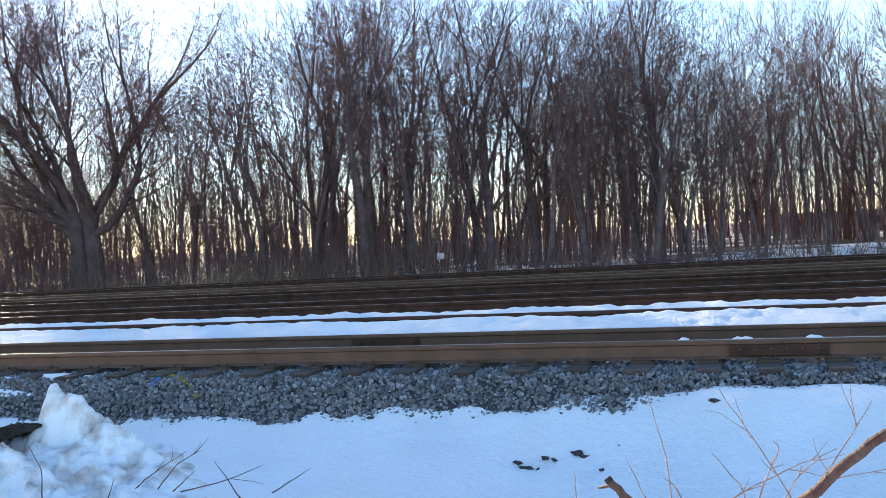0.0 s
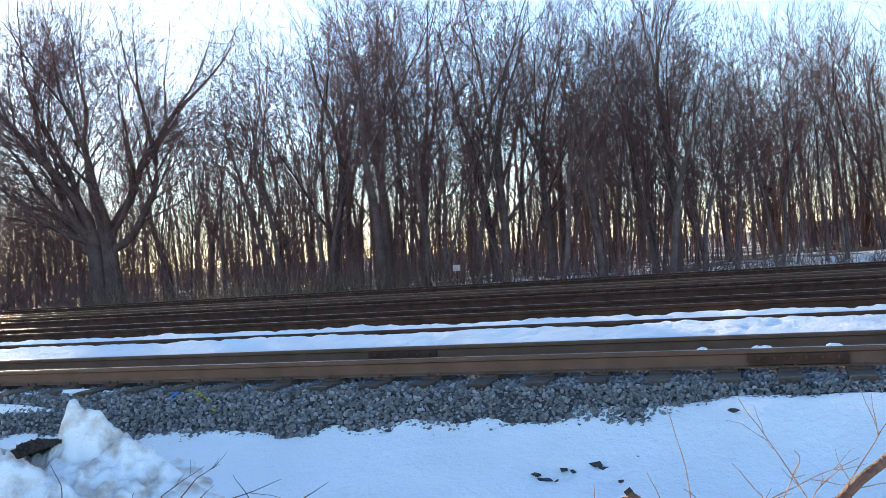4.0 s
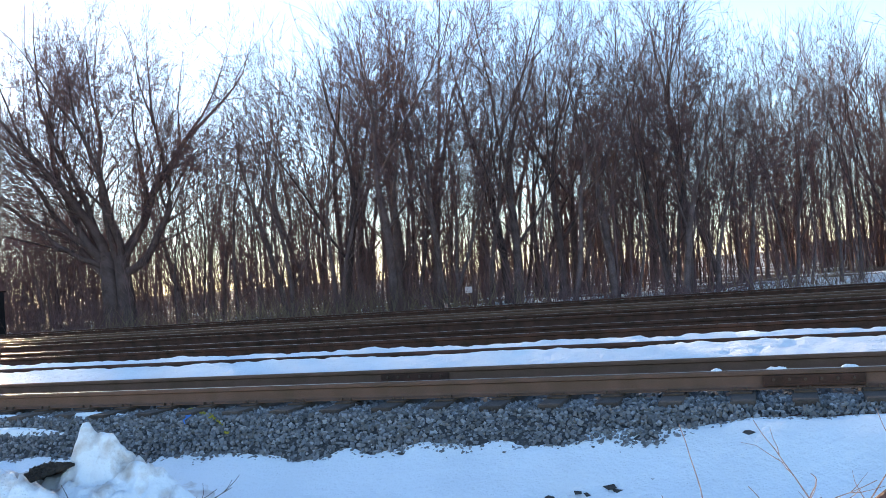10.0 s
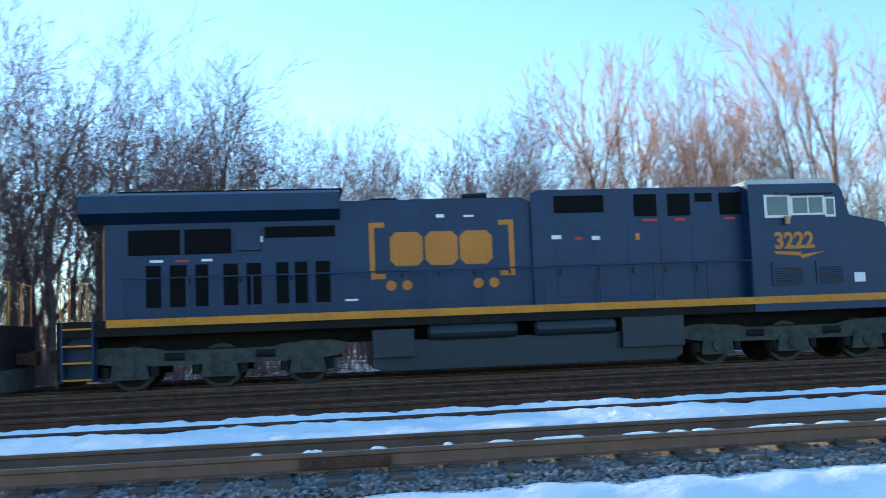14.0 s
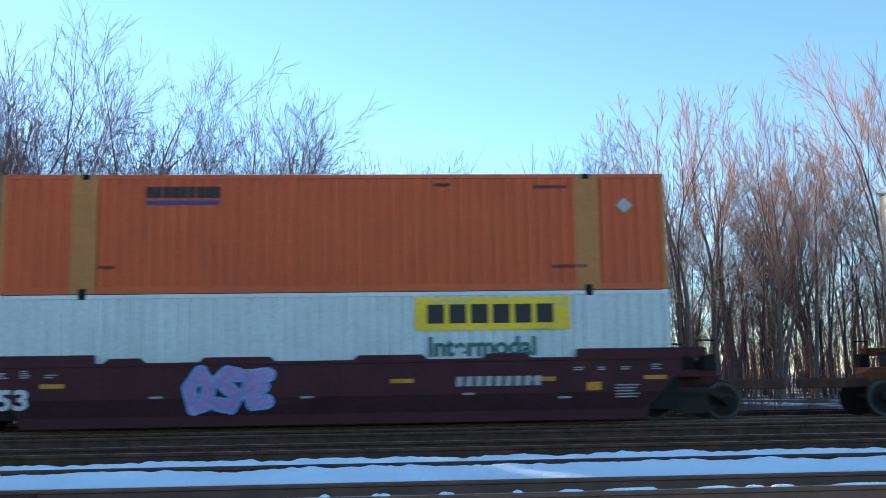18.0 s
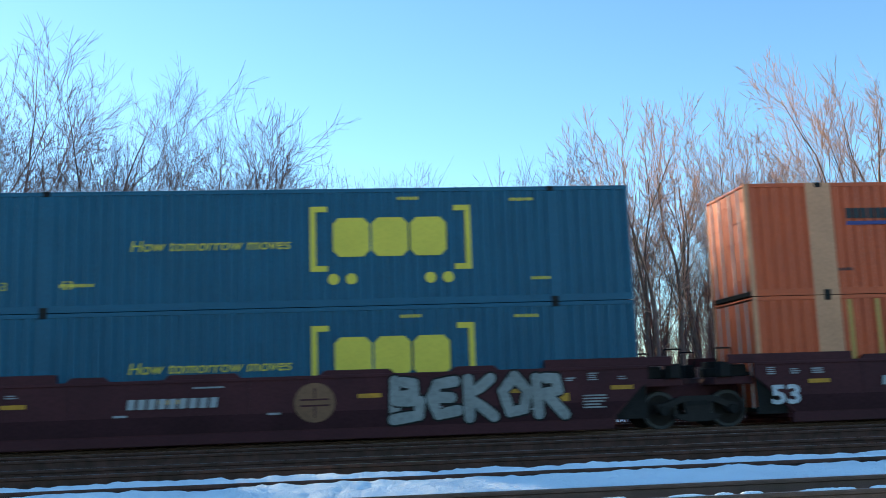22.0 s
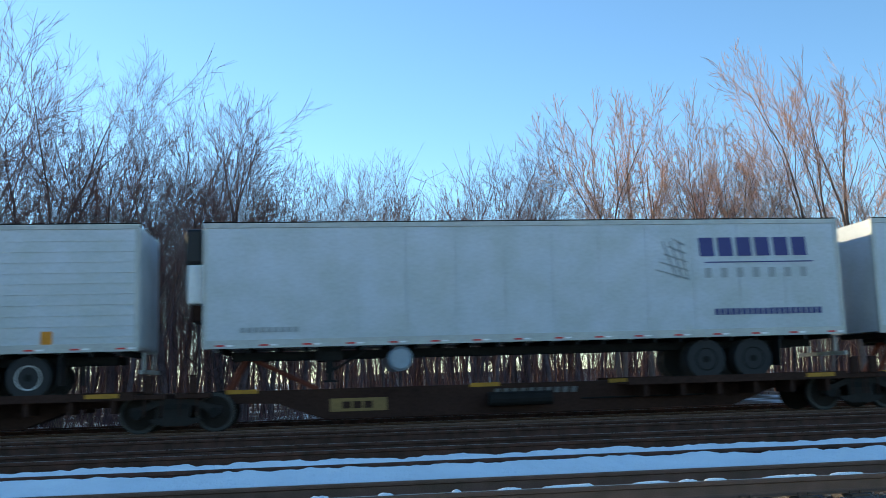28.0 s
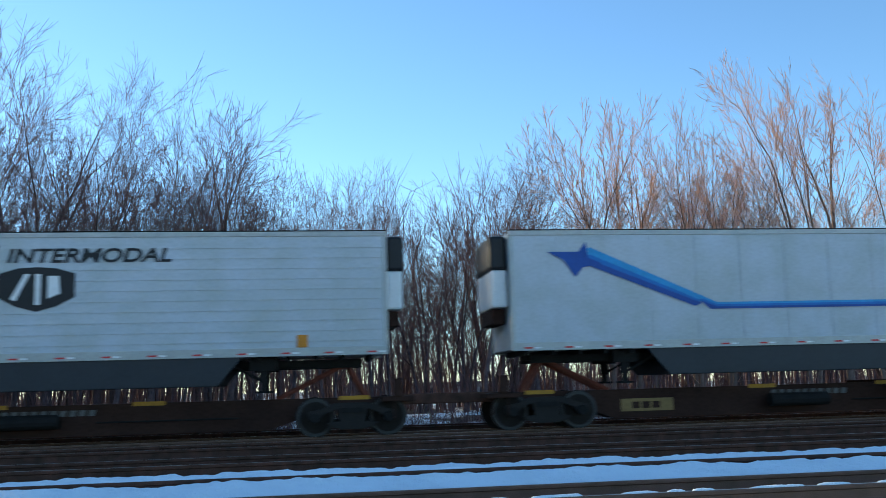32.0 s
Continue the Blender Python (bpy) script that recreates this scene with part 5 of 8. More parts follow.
def bracket_emblem(parent, y, x0, x1, z0, z1, material, dots=True):
    """Brackets, three solid blocks and dots: the mark without its letters."""
    w, h = x1 - x0, z1 - z0
    t = w * 0.035
    decal("emblem_bracket", parent, [rect(x0, x0 + t, z0, z1), rect(x0 + t, x0 + 3 * t, z1 - t, z1), rect(x0 + t, x0 + 3 * t, z0, z0 + t)], y, material)
    decal("emblem_bracket", parent, [rect(x1 - t, x1, z0, z1), rect(x1 - 3 * t, x1 - t, z1 - t, z1), rect(x1 - 3 * t, x1 - t, z0, z0 + t)], y, material)
    a, b = z0 + 0.22 * h, z1 - 0.18 * h
    c = (a + b) / 2
    q = (x1 - x0 - 8 * t) / 3
    for i in range(3):
        xa = x0 + 4 * t + i * q
        xb = xa + q * 0.94
        k = 0.16 * q
        decal("emblem_block", parent, [(xa + k, a), (xb - k, a), (xb, a + k), (xb, b - k), (xb - k, b), (xa + k, b), (xa, b - k), (xa, a + k)], y, material)
    if dots:
        for px in (0.14, 0.25, 0.74, 0.85):
            decal("emblem_dot", parent, ellipse(x0 + px * w, z0 - 0.12 * h, 0.035 * w, 0.035 * w, 14), y, material)


def train_locomotives():
    a = locomotive("locomotive", "dark blue diesel locomotive with a yellow nose and lit headlights", BLUE, YELLOW, False)
    bracket_emblem(a, -0.994, -3.68, -0.05, 2.46, 3.86, GOLD)
    lettering("road_number", a, "3222", 6.62, 2.9, 0.40, -1.505, GOLD, width=0.95, bold=0.02)
    decal("number_flash", a, [[(6.6, 2.83), (7.35, 2.79), (7.3, 2.72), (8.0, 2.8), (7.35, 2.62), (7.3, 2.7), (6.65, 2.75)]], -1.503, GOLD)
    decal("notice", a, rect(8.75, 9.05, 1.98, 2.22), -1.503, WHITE)
    moving(a, -17.9)
    b = locomotive("locomotive", "grey and blue diesel locomotive with a yellow sill", GREY_LOCO, YELLOW, True)
    for s in (-1, 1):
        decal("blue_band", b, rect(-9.9, 0.35, 1.72, 2.26), s * 0.999 + (0.006 if s > 0 else 0), BRIGHT_BLUE)
        decal("blue_band", b, rect(0.45, 5.95, 1.72, 2.26), s * 1.02 + (0.006 if s > 0 else 0), BRIGHT_BLUE)
        decal("blue_block", b, [(-3.2, 2.35), (0.4, 2.35), (0.4, 3.95), (-3.2, 3.95), (-3.2, 3.55), (-2.5, 3.15), (-3.2, 2.75)], s * 0.999 + (0.006 if s > 0 else 0), BRIGHT_BLUE)
    moving(b, -41.0, 0.0, True)


train_locomotives()


# ---------------------------------------------- containers and well cars
CL, CW = 16.15, 1.30       # length of a 53 ft container, half its width


def corrugated(x0, x1, z0, z1, y, pitch, depth, mirror=False):
    """A pressed side panel with upright ribs."""
    xs, ys = [], []
    n = max(1, round((x1 - x0) / pitch))
    p = (x1 - x0) / n
    for i in range(n):
        a = x0 + i * p
        for u, d in ((0, 0), (0.42, 0), (0.52, 1), (0.90, 1), (1.0, 0)):
            if i and u == 0:
                continue
            xs.append(a + u * p)
            ys.append(d * depth)
    k = -1 if not mirror else 1
    verts = [(x, y - k * d, z) for z in (z0, z1) for x, d in zip(xs, ys)]
    m = len(xs)
    return verts, [(i, i + 1, m + i + 1, m + i) for i in range(m - 1)]


def container(label, side, height=2.895, post=None, rails=None, pitch=0.28, door=None, post_at=6.09, bands=None, band=0.11):
    c = empty("container", pose(0, 0, 0), label, "shipping container", "containers on the train")
    h, L = height, CL / 2
    post = post or side
    rails = rails or side
    for s in (-1, 1):
        v, f = [], []
        for x0, x1 in ((-L + 0.12, -post_at - 0.09), (-post_at + 0.09, post_at - 0.09), (post_at + 0.09, L - 0.12)):
            vv, ff = corrugated(x0, x1, 0.17, h - 0.1, s * (CW - 0.004), pitch, 0.042, s > 0)
            f += [tuple(q + len(v) for q in t) for t in ff]
            v += vv
        link_mesh("side_panel", v, f, side, c)
        for nm, z0, z1 in (("bottom_rail", 0.0, 0.17), ("top_rail", h - 0.1, h)):
            bm = bmesh.new()
            box(bm, -L, L, s * (CW - 0.03) - 0.03, s * (CW - 0.03) + 0.03, z0, z1, bevel=0.006)
            part(nm, bm, rails, c)
        for x in (-L + 0.06, -post_at, post_at, L - 0.06):
            w = 0.06 if abs(x) > 7 else band
            bm = bmesh.new()
            box(bm, x - w, x + w, s * (CW - 0.025) - 0.03, s * (CW - 0.025) + 0.03, 0.0, h, bevel=0.006)
            part("corner_post", bm, post, c)
        for x in (-post_at, post_at):
            for z in (0.0, h - 0.12):
                bm = bmesh.new()
                box(bm, x - 0.09, x + 0.09, s * (CW - 0.04) - 0.055, s * (CW - 0.04) + 0.055, z - 0.012 if z == 0 else z, z + 0.13, bevel=0.01)
                part("corner_fitting", bm, UNDER, c)
    bm = bmesh.new()
    box(bm, -L + 0.02, L - 0.02, -CW + 0.05, CW - 0.05, h - 0.05, h - 0.012)
    part("roof", bm, rails, c)
    bm = bmesh.new()
    box(bm, -L + 0.02, L - 0.02, -CW + 0.06, CW - 0.06, 0.03, 0.16)
    part("floor_pan", bm, UNDER, c)
    # front wall at +x, doors at -x
    v, f = corrugated(-CW + 0.1, CW - 0.1, 0.15, h - 0.1, 0, 0.28, 0.03)
    ob = link_mesh("front_wall", v, f, door or side, c)
    ob.matrix_basis = pose(L - 0.05, 0, 0, 0, 0, 90)
    for k in (-1, 1):
        bm = bmesh.new()
        box(bm, -L + 0.01, -L + 0.06, min(k * 0.02, k * (CW - 0.08)), max(k * 0.02, k * (CW - 0.08)), 0.14, h - 0.1, bevel=0.008)
        d = part("door", bm, door or side, c)
        for yb in (0.35, 0.9):
            bm = bmesh.new()
            tube(bm, (-L - 0.015, k * yb, 0.12), (-L - 0.015, k * yb, h - 0.1), 0.02, 0.02, 6)
            part("lock_rod", bm, ALU, d)
        bm = bmesh.new()
        for z in (0.5, 1.0, 1.5, 2.0, 2.5):
            box(bm, -L - 0.005, -L + 0.012, min(k * 0.05, k * (CW - 0.1)), max(k * 0.05, k * (CW - 0.1)), z - 0.03, z + 0.03)
        part("door_rib", bm, door or side, d)
    for z0, z1, mt in bands or ():
        decal("band", c, rect(-L + 0.13, L - 0.13, z0, z1), -CW - 0.001, mt)
    return c


def small_marks(c, material, seed, h=2.895, y=-CW - 0.002):
    """Data panels too small to read, as bars."""
    rnd = random.Random(seed)
    for x, z in ((5.0, h - 0.36), (-5.5, 0.6), (5.4, 0.55), (2.4, h - 0.3)):
        x += rnd.uniform(-0.4, 0.4)
        decal("data_panel", c, word_bars(x, x + rnd.uniform(0.4, 0.9), z, z + 0.075, rnd.randrange(6, 10), gap=0.35), y, material)


def diamond(cx, cz, r):
    return [(cx - r, cz), (cx, cz - r), (cx + r, cz), (cx, cz + r)]


def diamond_box(label, y=-CW - 0.002, side=None):
    side = side or DARK_BOX
    c = container(label, side, post=side, rails=side)
    decal("brand_bar", c, word_bars(-4.5, -2.85, 2.0, 2.35, 4), y, WHITE)
    decal("brand_diamond", c, [[(-2.85, 2.17), (-2.45, 1.8), (-2.32, 1.93), (-2.58, 2.17)], [(-2.45, 1.8), (-2.05, 2.17), (-2.18, 2.3), (-2.45, 2.04)],
                               [(-2.05, 2.17), (-2.45, 2.54), (-2.58, 2.41), (-2.32, 2.17)], [(-2.45, 2.54), (-2.85, 2.17), (-2.72, 2.04), (-2.45, 2.3)]], y, WHITE)
    decal("hazard_diamond", c, diamond(0.6, 2.35, 0.22), y, LOGO_GREY)
    lettering("notice", c, "TOP LIFT ONLY", -5.6, 0.28, 0.14, y, WHITE)
    lettering("notice", c, "TOP LIFT ONLY", 4.3, 0.28, 0.14, y, WHITE)
    small_marks(c, WHITE, 3)
    for x in (-CL / 2 + 0.06, CL / 2 - 0.06):
        decal("end_stripe", c, rect(x - 0.06, x + 0.06, 0.05, 2.85), y, WHITE)
    return c


def orange_box(label, mt, post=None, brand=-5.7, hazard=0.3, bz=0.0, **kw):
    c = container(label, mt, post=post or ORANGE_POST, **kw)
    y = -CW - 0.002
    decal("brand_bar", c, word_bars(brand + 0.3, brand + 2.1, 1.95 + bz, 2.22 + bz, 9, 0, 0.15), y, BLACK)
    decal("brand_bar", c, rect(brand + 0.3, brand + 2.05, 1.78 + bz, 1.88 + bz), y, LOGO_NAVY)
    decal("hazard_diamond", c, diamond(hazard, 2.1, 0.2), y, SPRAY_WHITE if hazard < 1 else LOGO_GREY)
    small_marks(c, BLACK, 8)
    return c


def white_panel_box(label):
    c = container(label, WHITE_BOX, post=WHITE_BOX)
    y = -CW - 0.002
    decal("brand_panel", c, rect(1.8, 5.6, 1.95, 2.75), y, paint("signal_yellow_panel", (0.75, 0.52, 0.02)))
    decal("brand_bar", c, word_bars(2.1, 5.3, 2.12, 2.58, 6), y - 0.007, BLACK)
    lettering("word", c, "Intermodal", 2.1, 1.35, 0.44, y, paint("dark_green_lettering", (0.02, 0.12, 0.11)), width=0.95, bold=0.02)
    small_marks(c, LOGO_GREY, 9)
    return c


def navy_lettered_box(label):
    c = container(label, TEAL_BOX, post=TEAL_BOX)
    y = -CW - 0.002
    yel = paint("lettering_yellow", (0.62, 0.50, 0.05), vary=0.15)
    bracket_emblem(c, y, 0.12, 4.05, 0.85, 2.45, yel)
    lettering("slogan", c, "How tomorrow moves", -4.15, 1.42, 0.27, y, yel, shear=0.2, width=1.04)
    lettering("size_mark", c, "53", -7.2, 0.55, 0.2, y, yel)
    lettering("size_mark", c, "53", -5.7, 0.55, 0.2, y, yel)
    small_marks(c, yel, 10)
    return c


def white_slant_box(label):
    c = container(label, WHITE_BOX, post=WHITE_BOX)
    y = -CW - 0.002
    for k, (dx, dz, mt, yy) in enumerate(((-0.05, -0.05, paint("gold_shadow", (0.55, 0.36, 0.12)), y), (0, 0, LOGO_BLUE, y - 0.007))):
        z0, z1 = 1.5, 2.2
        o = [rect(xa + dx, xb + dx, z0 + dz, z1 + dz, 0.2) for xa, xb in ((-2.3, -1.35), (-1.25, 0.0), (0.1, 0.4), (0.52, 1.3), (1.4, 2.3))]
        decal("brand_block", c, o, yy, mt)
    lettering("word", c, "INTERMODAL", -0.75, 0.95, 0.24, y, LOGO_GREY, width=1.45)
    for i in range(13):
        x = -7.5 + i * 1.18
        decal("reflector", c, [rect(x, x + 0.13, 0.05, 0.10), rect(x + 0.26, x + 0.39, 0.05, 0.10)], y - 0.001, RED)
    small_marks(c, LOGO_GREY, 11)
    return c


WELL_GRIME = {MAROON.name: paint("grimy_maroon_paint", (0.042, 0.014, 0.017), 0.8, spec=0.15, vary=0.5),
              CAR_BROWN.name: paint("grimy_brown_paint", (0.11, 0.044, 0.02), 0.8, spec=0.15, vary=0.5)}


def well_car(label, mt, x_trucks, tops=True, plain=False):
    """One unit of a well car: deep sides, end platforms, trucks where asked."""
    w = empty("well_car", pose(0, 0, 0), label, "railway wagon", "well cars")
    for s in (-1, 1):
        y0, y1 = s * 1.44 - 0.05, s * 1.44 + 0.05
        bm = bmesh.new()
        prism(bm, [(-7.3, 0.30), (7.3, 0.30), (8.05, 1.05), (8.25, 1.2), (8.25, 1.52), (-8.25, 1.52), (-8.25, 1.2), (-8.05, 1.05)], y0, y1)
        part("side_sill", bm, mt, w)
        bm = bmesh.new()
        box(bm, -8.25, 8.25, s * 1.45 - 0.07, s * 1.45 + 0.07, 1.50, 1.58, bevel=0.01)
        part("top_chord", bm, mt, w)
        bm = bmesh.new()
        box(bm, -7.35, 7.35, s * 1.40 - 0.09, s * 1.40 + 0.09, 0.08, 0.31, bevel=0.015)
        part("bottom_chord", bm, mt, w)
        for x0, x1 in ((-8.9, -5.7), (5.7, 8.9)):
            bm = bmesh.new()
            box(bm, x0, x1, s * 1.42 - 0.05, s * 1.42 + 0.05, 1.55, 1.78, bevel=0.02)
            part("end_guide", bm, mt, w)
        for x0, x1 in ((-5.5, -4.5), (-3.3, -1.5), (0.3, 2.1), (3.4, 4.6)):
            bm = bmesh.new()
            prism(bm, [(x0, 1.57), (x1, 1.57), (x1 - 0.14, 1.69), (x0 + 0.14, 1.69)], s * 1.45 - 0.05, s * 1.45 + 0.05)
            part("chord_cleat", bm, mt, w)
        bm = bmesh.new()
        prism(bm, [(-7.25, 0.34), (7.25, 0.34), (7.72, 0.74), (-7.72, 0.74)], s * 1.497 - 0.006, s * 1.497 + 0.006)
        part("lower_plate", bm, WELL_GRIME[mt.name], w, "darker grimy lower plate")
        # black plate added behind each tapered sill end, so the opening stays dark
        for e in (-1, 1):
            bm = bmesh.new()
            box(bm, min(e * 7.2, e * 8.2), max(e * 7.2, e * 8.2), s * 1.36 - 0.012, s * 1.36 + 0.012, 0.3, 1.5)
            part("gusset", bm, UNDER, w)
        bm = bmesh.new()
        box(bm, -0.05, 0.05, -0.02, 0.02, 0.32, 1.5)
        first = part("side_post", bm, mt, w)
        first.matrix_basis = pose(-6.8, s * 1.48, 0)
        for k in range(1, 11):
            o = new("side_post", first.data)
            o.parent, o.matrix_basis = w, pose(-6.8 + k * 1.36, s * 1.48, 0)
        if s < 0:
            for x in (-6.9, -3.4, 1.2, 4.6, 7.3):
                decal("reflector", w, rect(x, x + 0.55, 1.02, 1.12), -1.505, YELLOW_DULL)
    for e in (-1, 1):
        bm = bmesh.new()
        box(bm, min(e * 8.2, e * 9.2), max(e * 8.2, e * 9.2), -1.25, 1.25, 1.05, 1.24, bevel=0.02)
        box(bm, min(e * 8.2, e * 9.6), max(e * 8.2, e * 9.6), -0.3, 0.3, 0.75, 1.1)
        part("end_platform", bm, mt, w)
        for yb in (-1.3, 1.3):
            bm = bmesh.new()
            tube(bm, (e * 8.75, yb, 1.2), (e * 8.75, yb, 1.95), 0.02, 0.02, 6)
            tube(bm, (e * 9.15, yb, 1.2), (e * 9.15, yb, 1.95), 0.02, 0.02, 6)
            tube(bm, (e * 8.75, yb, 1.95), (e * 9.15, yb, 1.95), 0.02, 0.02, 6)
            part("grab_rail", bm, UNDER, w)
            bm = bmesh.new()
            box(bm, e * 8.95 - 0.14, e * 8.95 + 0.14, yb - 0.12, yb + 0.12, 1.24, 1.6, bevel=0.03)
            part("hand_brake", bm, UNDER, w)
        for x, y, wd, h in ((8.5, -0.95, 0.2, 0.3), (8.5, 0.6, 0.25, 0.42), (9.05, -0.45, 0.16, 0.24)):
            bm = bmesh.new()
            box(bm, e * x - wd, e * x + wd, y - 0.22, y + 0.22, 1.24, 1.24 + h, bevel=0.04)
            part("brake_valve", bm, UNDER, w)
        bm = bmesh.new()
        tube(bm, (e * 8.3, -1.2, 1.3), (e * 8.3, 1.2, 1.3), 0.05, 0.05, 8)
        tube(bm, (e * 8.7, -0.7, 1.42), (e * 9.1, -0.2, 1.36), 0.035, 0.035, 6)
        part("air_pipe", bm, UNDER, w)
        bm = bmesh.new()
        box(bm, min(e * 7.35, e * 7.42), max(e * 7.35, e * 7.42), -1.4, 1.4, 0.2, 1.5)
        part("end_bulkhead", bm, mt, w)
    bm = bmesh.new()
    for k in range(5):
        box(bm, -6.6 + k * 3.3 - 0.25, -6.6 + k * 3.3 + 0.25, -1.36, 1.36, 0.20, 0.29)
    part("cross_member", bm, mt, w)
    for x in x_trucks:
        freight_truck(w, x)
    bm = bmesh.new()
    if any(abs(x) < 9 for x in x_trucks):
        e = 1 if any(0 < x < 9 for x in x_trucks) else -1
        box(bm, min(e * 9.5, e * 11.4), max(e * 9.5, e * 11.4), -0.13, 0.13, 0.72, 0.98, bevel=0.03)
        part("coupler", bm, RAIL_OLD, w)
    else:
        bm.free()
    return w


def car_marks(w, number_x, seed, mt=None):
    mt = mt or paint("dull_white_mark", (0.36, 0.35, 0.36), 0.7, vary=0.5)
    y = -1.516
    rnd = random.Random(seed)
    lettering("size_mark", w, "53", -7.9, 0.55, 0.44, y, SPRAY_WHITE, width=1.25, bold=0.02)
    for x in (-7.95, -7.35, -6.8, 5.6, 6.2, 6.75, 7.5):
        wide = rnd.uniform(0.18, 0.34)
        decal("data_panel", w, [rect(x, x + wide * rnd.uniform(0.6, 1.0), 1.26 + 0.05 * k, 1.29 + 0.05 * k) for k in range(rnd.randrange(2, 5))], y, mt)
    decal("data_panel", w, [rect(6.6, 6.6 + rnd.uniform(0.4, 0.62), 0.6 + 0.07 * k, 0.635 + 0.07 * k) for k in range(5)], y, mt)
    decal("data_panel", w, [rect(x, x + 0.3, z, z + 0.05) for x, z in ((-4.4, 0.75), (-0.9, 0.7), (2.9, 0.72), (5.2, 0.6))], y, mt)
    decal("data_panel", w, rect(5.9, 6.25, 0.78, 0.98), y, YELLOW_DULL)
    if number_x is not None:
        decal("reporting_mark", w, word_bars(number_x, number_x + 2.1, 0.92, 1.15, 9, 0.03, 0.3), y, LOGO_GREY)
    decal("reporting_mark", w, word_bars(-2.6, -1.9, 1.36, 1.4, 8), y, LOGO_GREY)


# strokes of sprayed glyph-like shapes in a unit box
GLYPHS = [[[(0.15, 0), (0.1, 1)], [(0.85, 0.05), (0.75, 1)], [(0.1, 0.5), (0.85, 0.45)]],
          [[(0.9, 0.95), (0.3, 0.85), (0.1, 0.5), (0.3, 0.1), (0.95, 0.15)], [(0.15, 0.5), (0.75, 0.55)]],
          [[(0.15, 0), (0.15, 1)], [(0.9, 1), (0.2, 0.5), (0.95, 0)]],
          [[(0.9, 0.9), (0.4, 1), (0.15, 0.75), (0.8, 0.35), (0.6, 0.02), (0.05, 0.1)]],
          [[(0.5, 1), (0.1, 0.6), (0.3, 0.05), (0.8, 0.1), (0.9, 0.6), (0.5, 1)]],
          [[(0.15, 0), (0.1, 1), (0.7, 0.95), (0.8, 0.65), (0.15, 0.5)], [(0.4, 0.5), (1.0, -0.05)]],
          [[(0.12, 0.0), (0.1, 1), (0.7, 0.92), (0.7, 0.6), (0.15, 0.52)], [(0.2, 0.5), (0.9, 0.4), (0.85, 0.05), (0.1, 0.0)]]]


def stroke(pts, w):
    """The outline of a thick line through a few points."""
    a, b = [], []
    for k, p in enumerate(pts):
        p0, p1 = pts[max(0, k - 1)], pts[min(len(pts) - 1, k + 1)]
        dx, dz = p1[0] - p0[0], p1[1] - p0[1]
        d = math.hypot(dx, dz) + 1e-6
        a.append((p[0] - dz / d * w, p[1] + dx / d * w))
        b.append((p[0] + dz / d * w, p[1] - dx / d * w))
    return list(zip(a, a[1:], b[1:], b))


def scrawl(w, x0, x1, z0, z1, glyphs, mt, back=None, seed=1, width=0.11):
    """Sprayed fat shapes along the car's side, with a thinner outline round them."""
    rnd = random.Random(seed)
    p = (x1 - x0) / len(glyphs)
    for i, g in enumerate(glyphs):
        for layer, (m_, wd) in enumerate(((back, width + 0.045), (mt, width))):
            if m_ is None:
                continue
            bm = bmesh.new()
            rr = random.Random(seed * 50 + i)
            q = 0
            for line in GLYPHS[g]:
                pts = [(x0 + p * (i + 0.1 + 0.85 * u) + rr.uniform(-0.03, 0.03), z0 + (z1 - z0) * (0.1 + 0.8 * v) + rr.uniform(-0.04, 0.04)) for u, v in line]
                # round the corners
                fine_pts = []
                for s0, s1 in zip(pts, pts[1:]):
                    fine_pts += [s0, ((s0[0] + s1[0]) / 2, (s0[1] + s1[1]) / 2)]
                fine_pts.append(pts[-1])
                for quad in stroke(fine_pts, wd):
                    yy = -1.518 - 0.006 * layer - 0.0003 * q
                    bm.faces.new([bm.verts.new((cx, yy, cz)) for cx, cz in quad])
                    q += 1
                for k, (cx, cz) in enumerate(fine_pts):
                    yy = -1.518 - 0.006 * layer - 0.0003 * q
                    bm.faces.new([bm.verts.new((ex, yy, ez)) for ex, ez in ellipse(cx, cz, wd, wd, 10)])
                    q += 1
            part("graffiti" if layer else "graffiti_outline", bm, m_, w)


LOW_Z, HIGH_Z = 0.31, 0.31 + 2.91


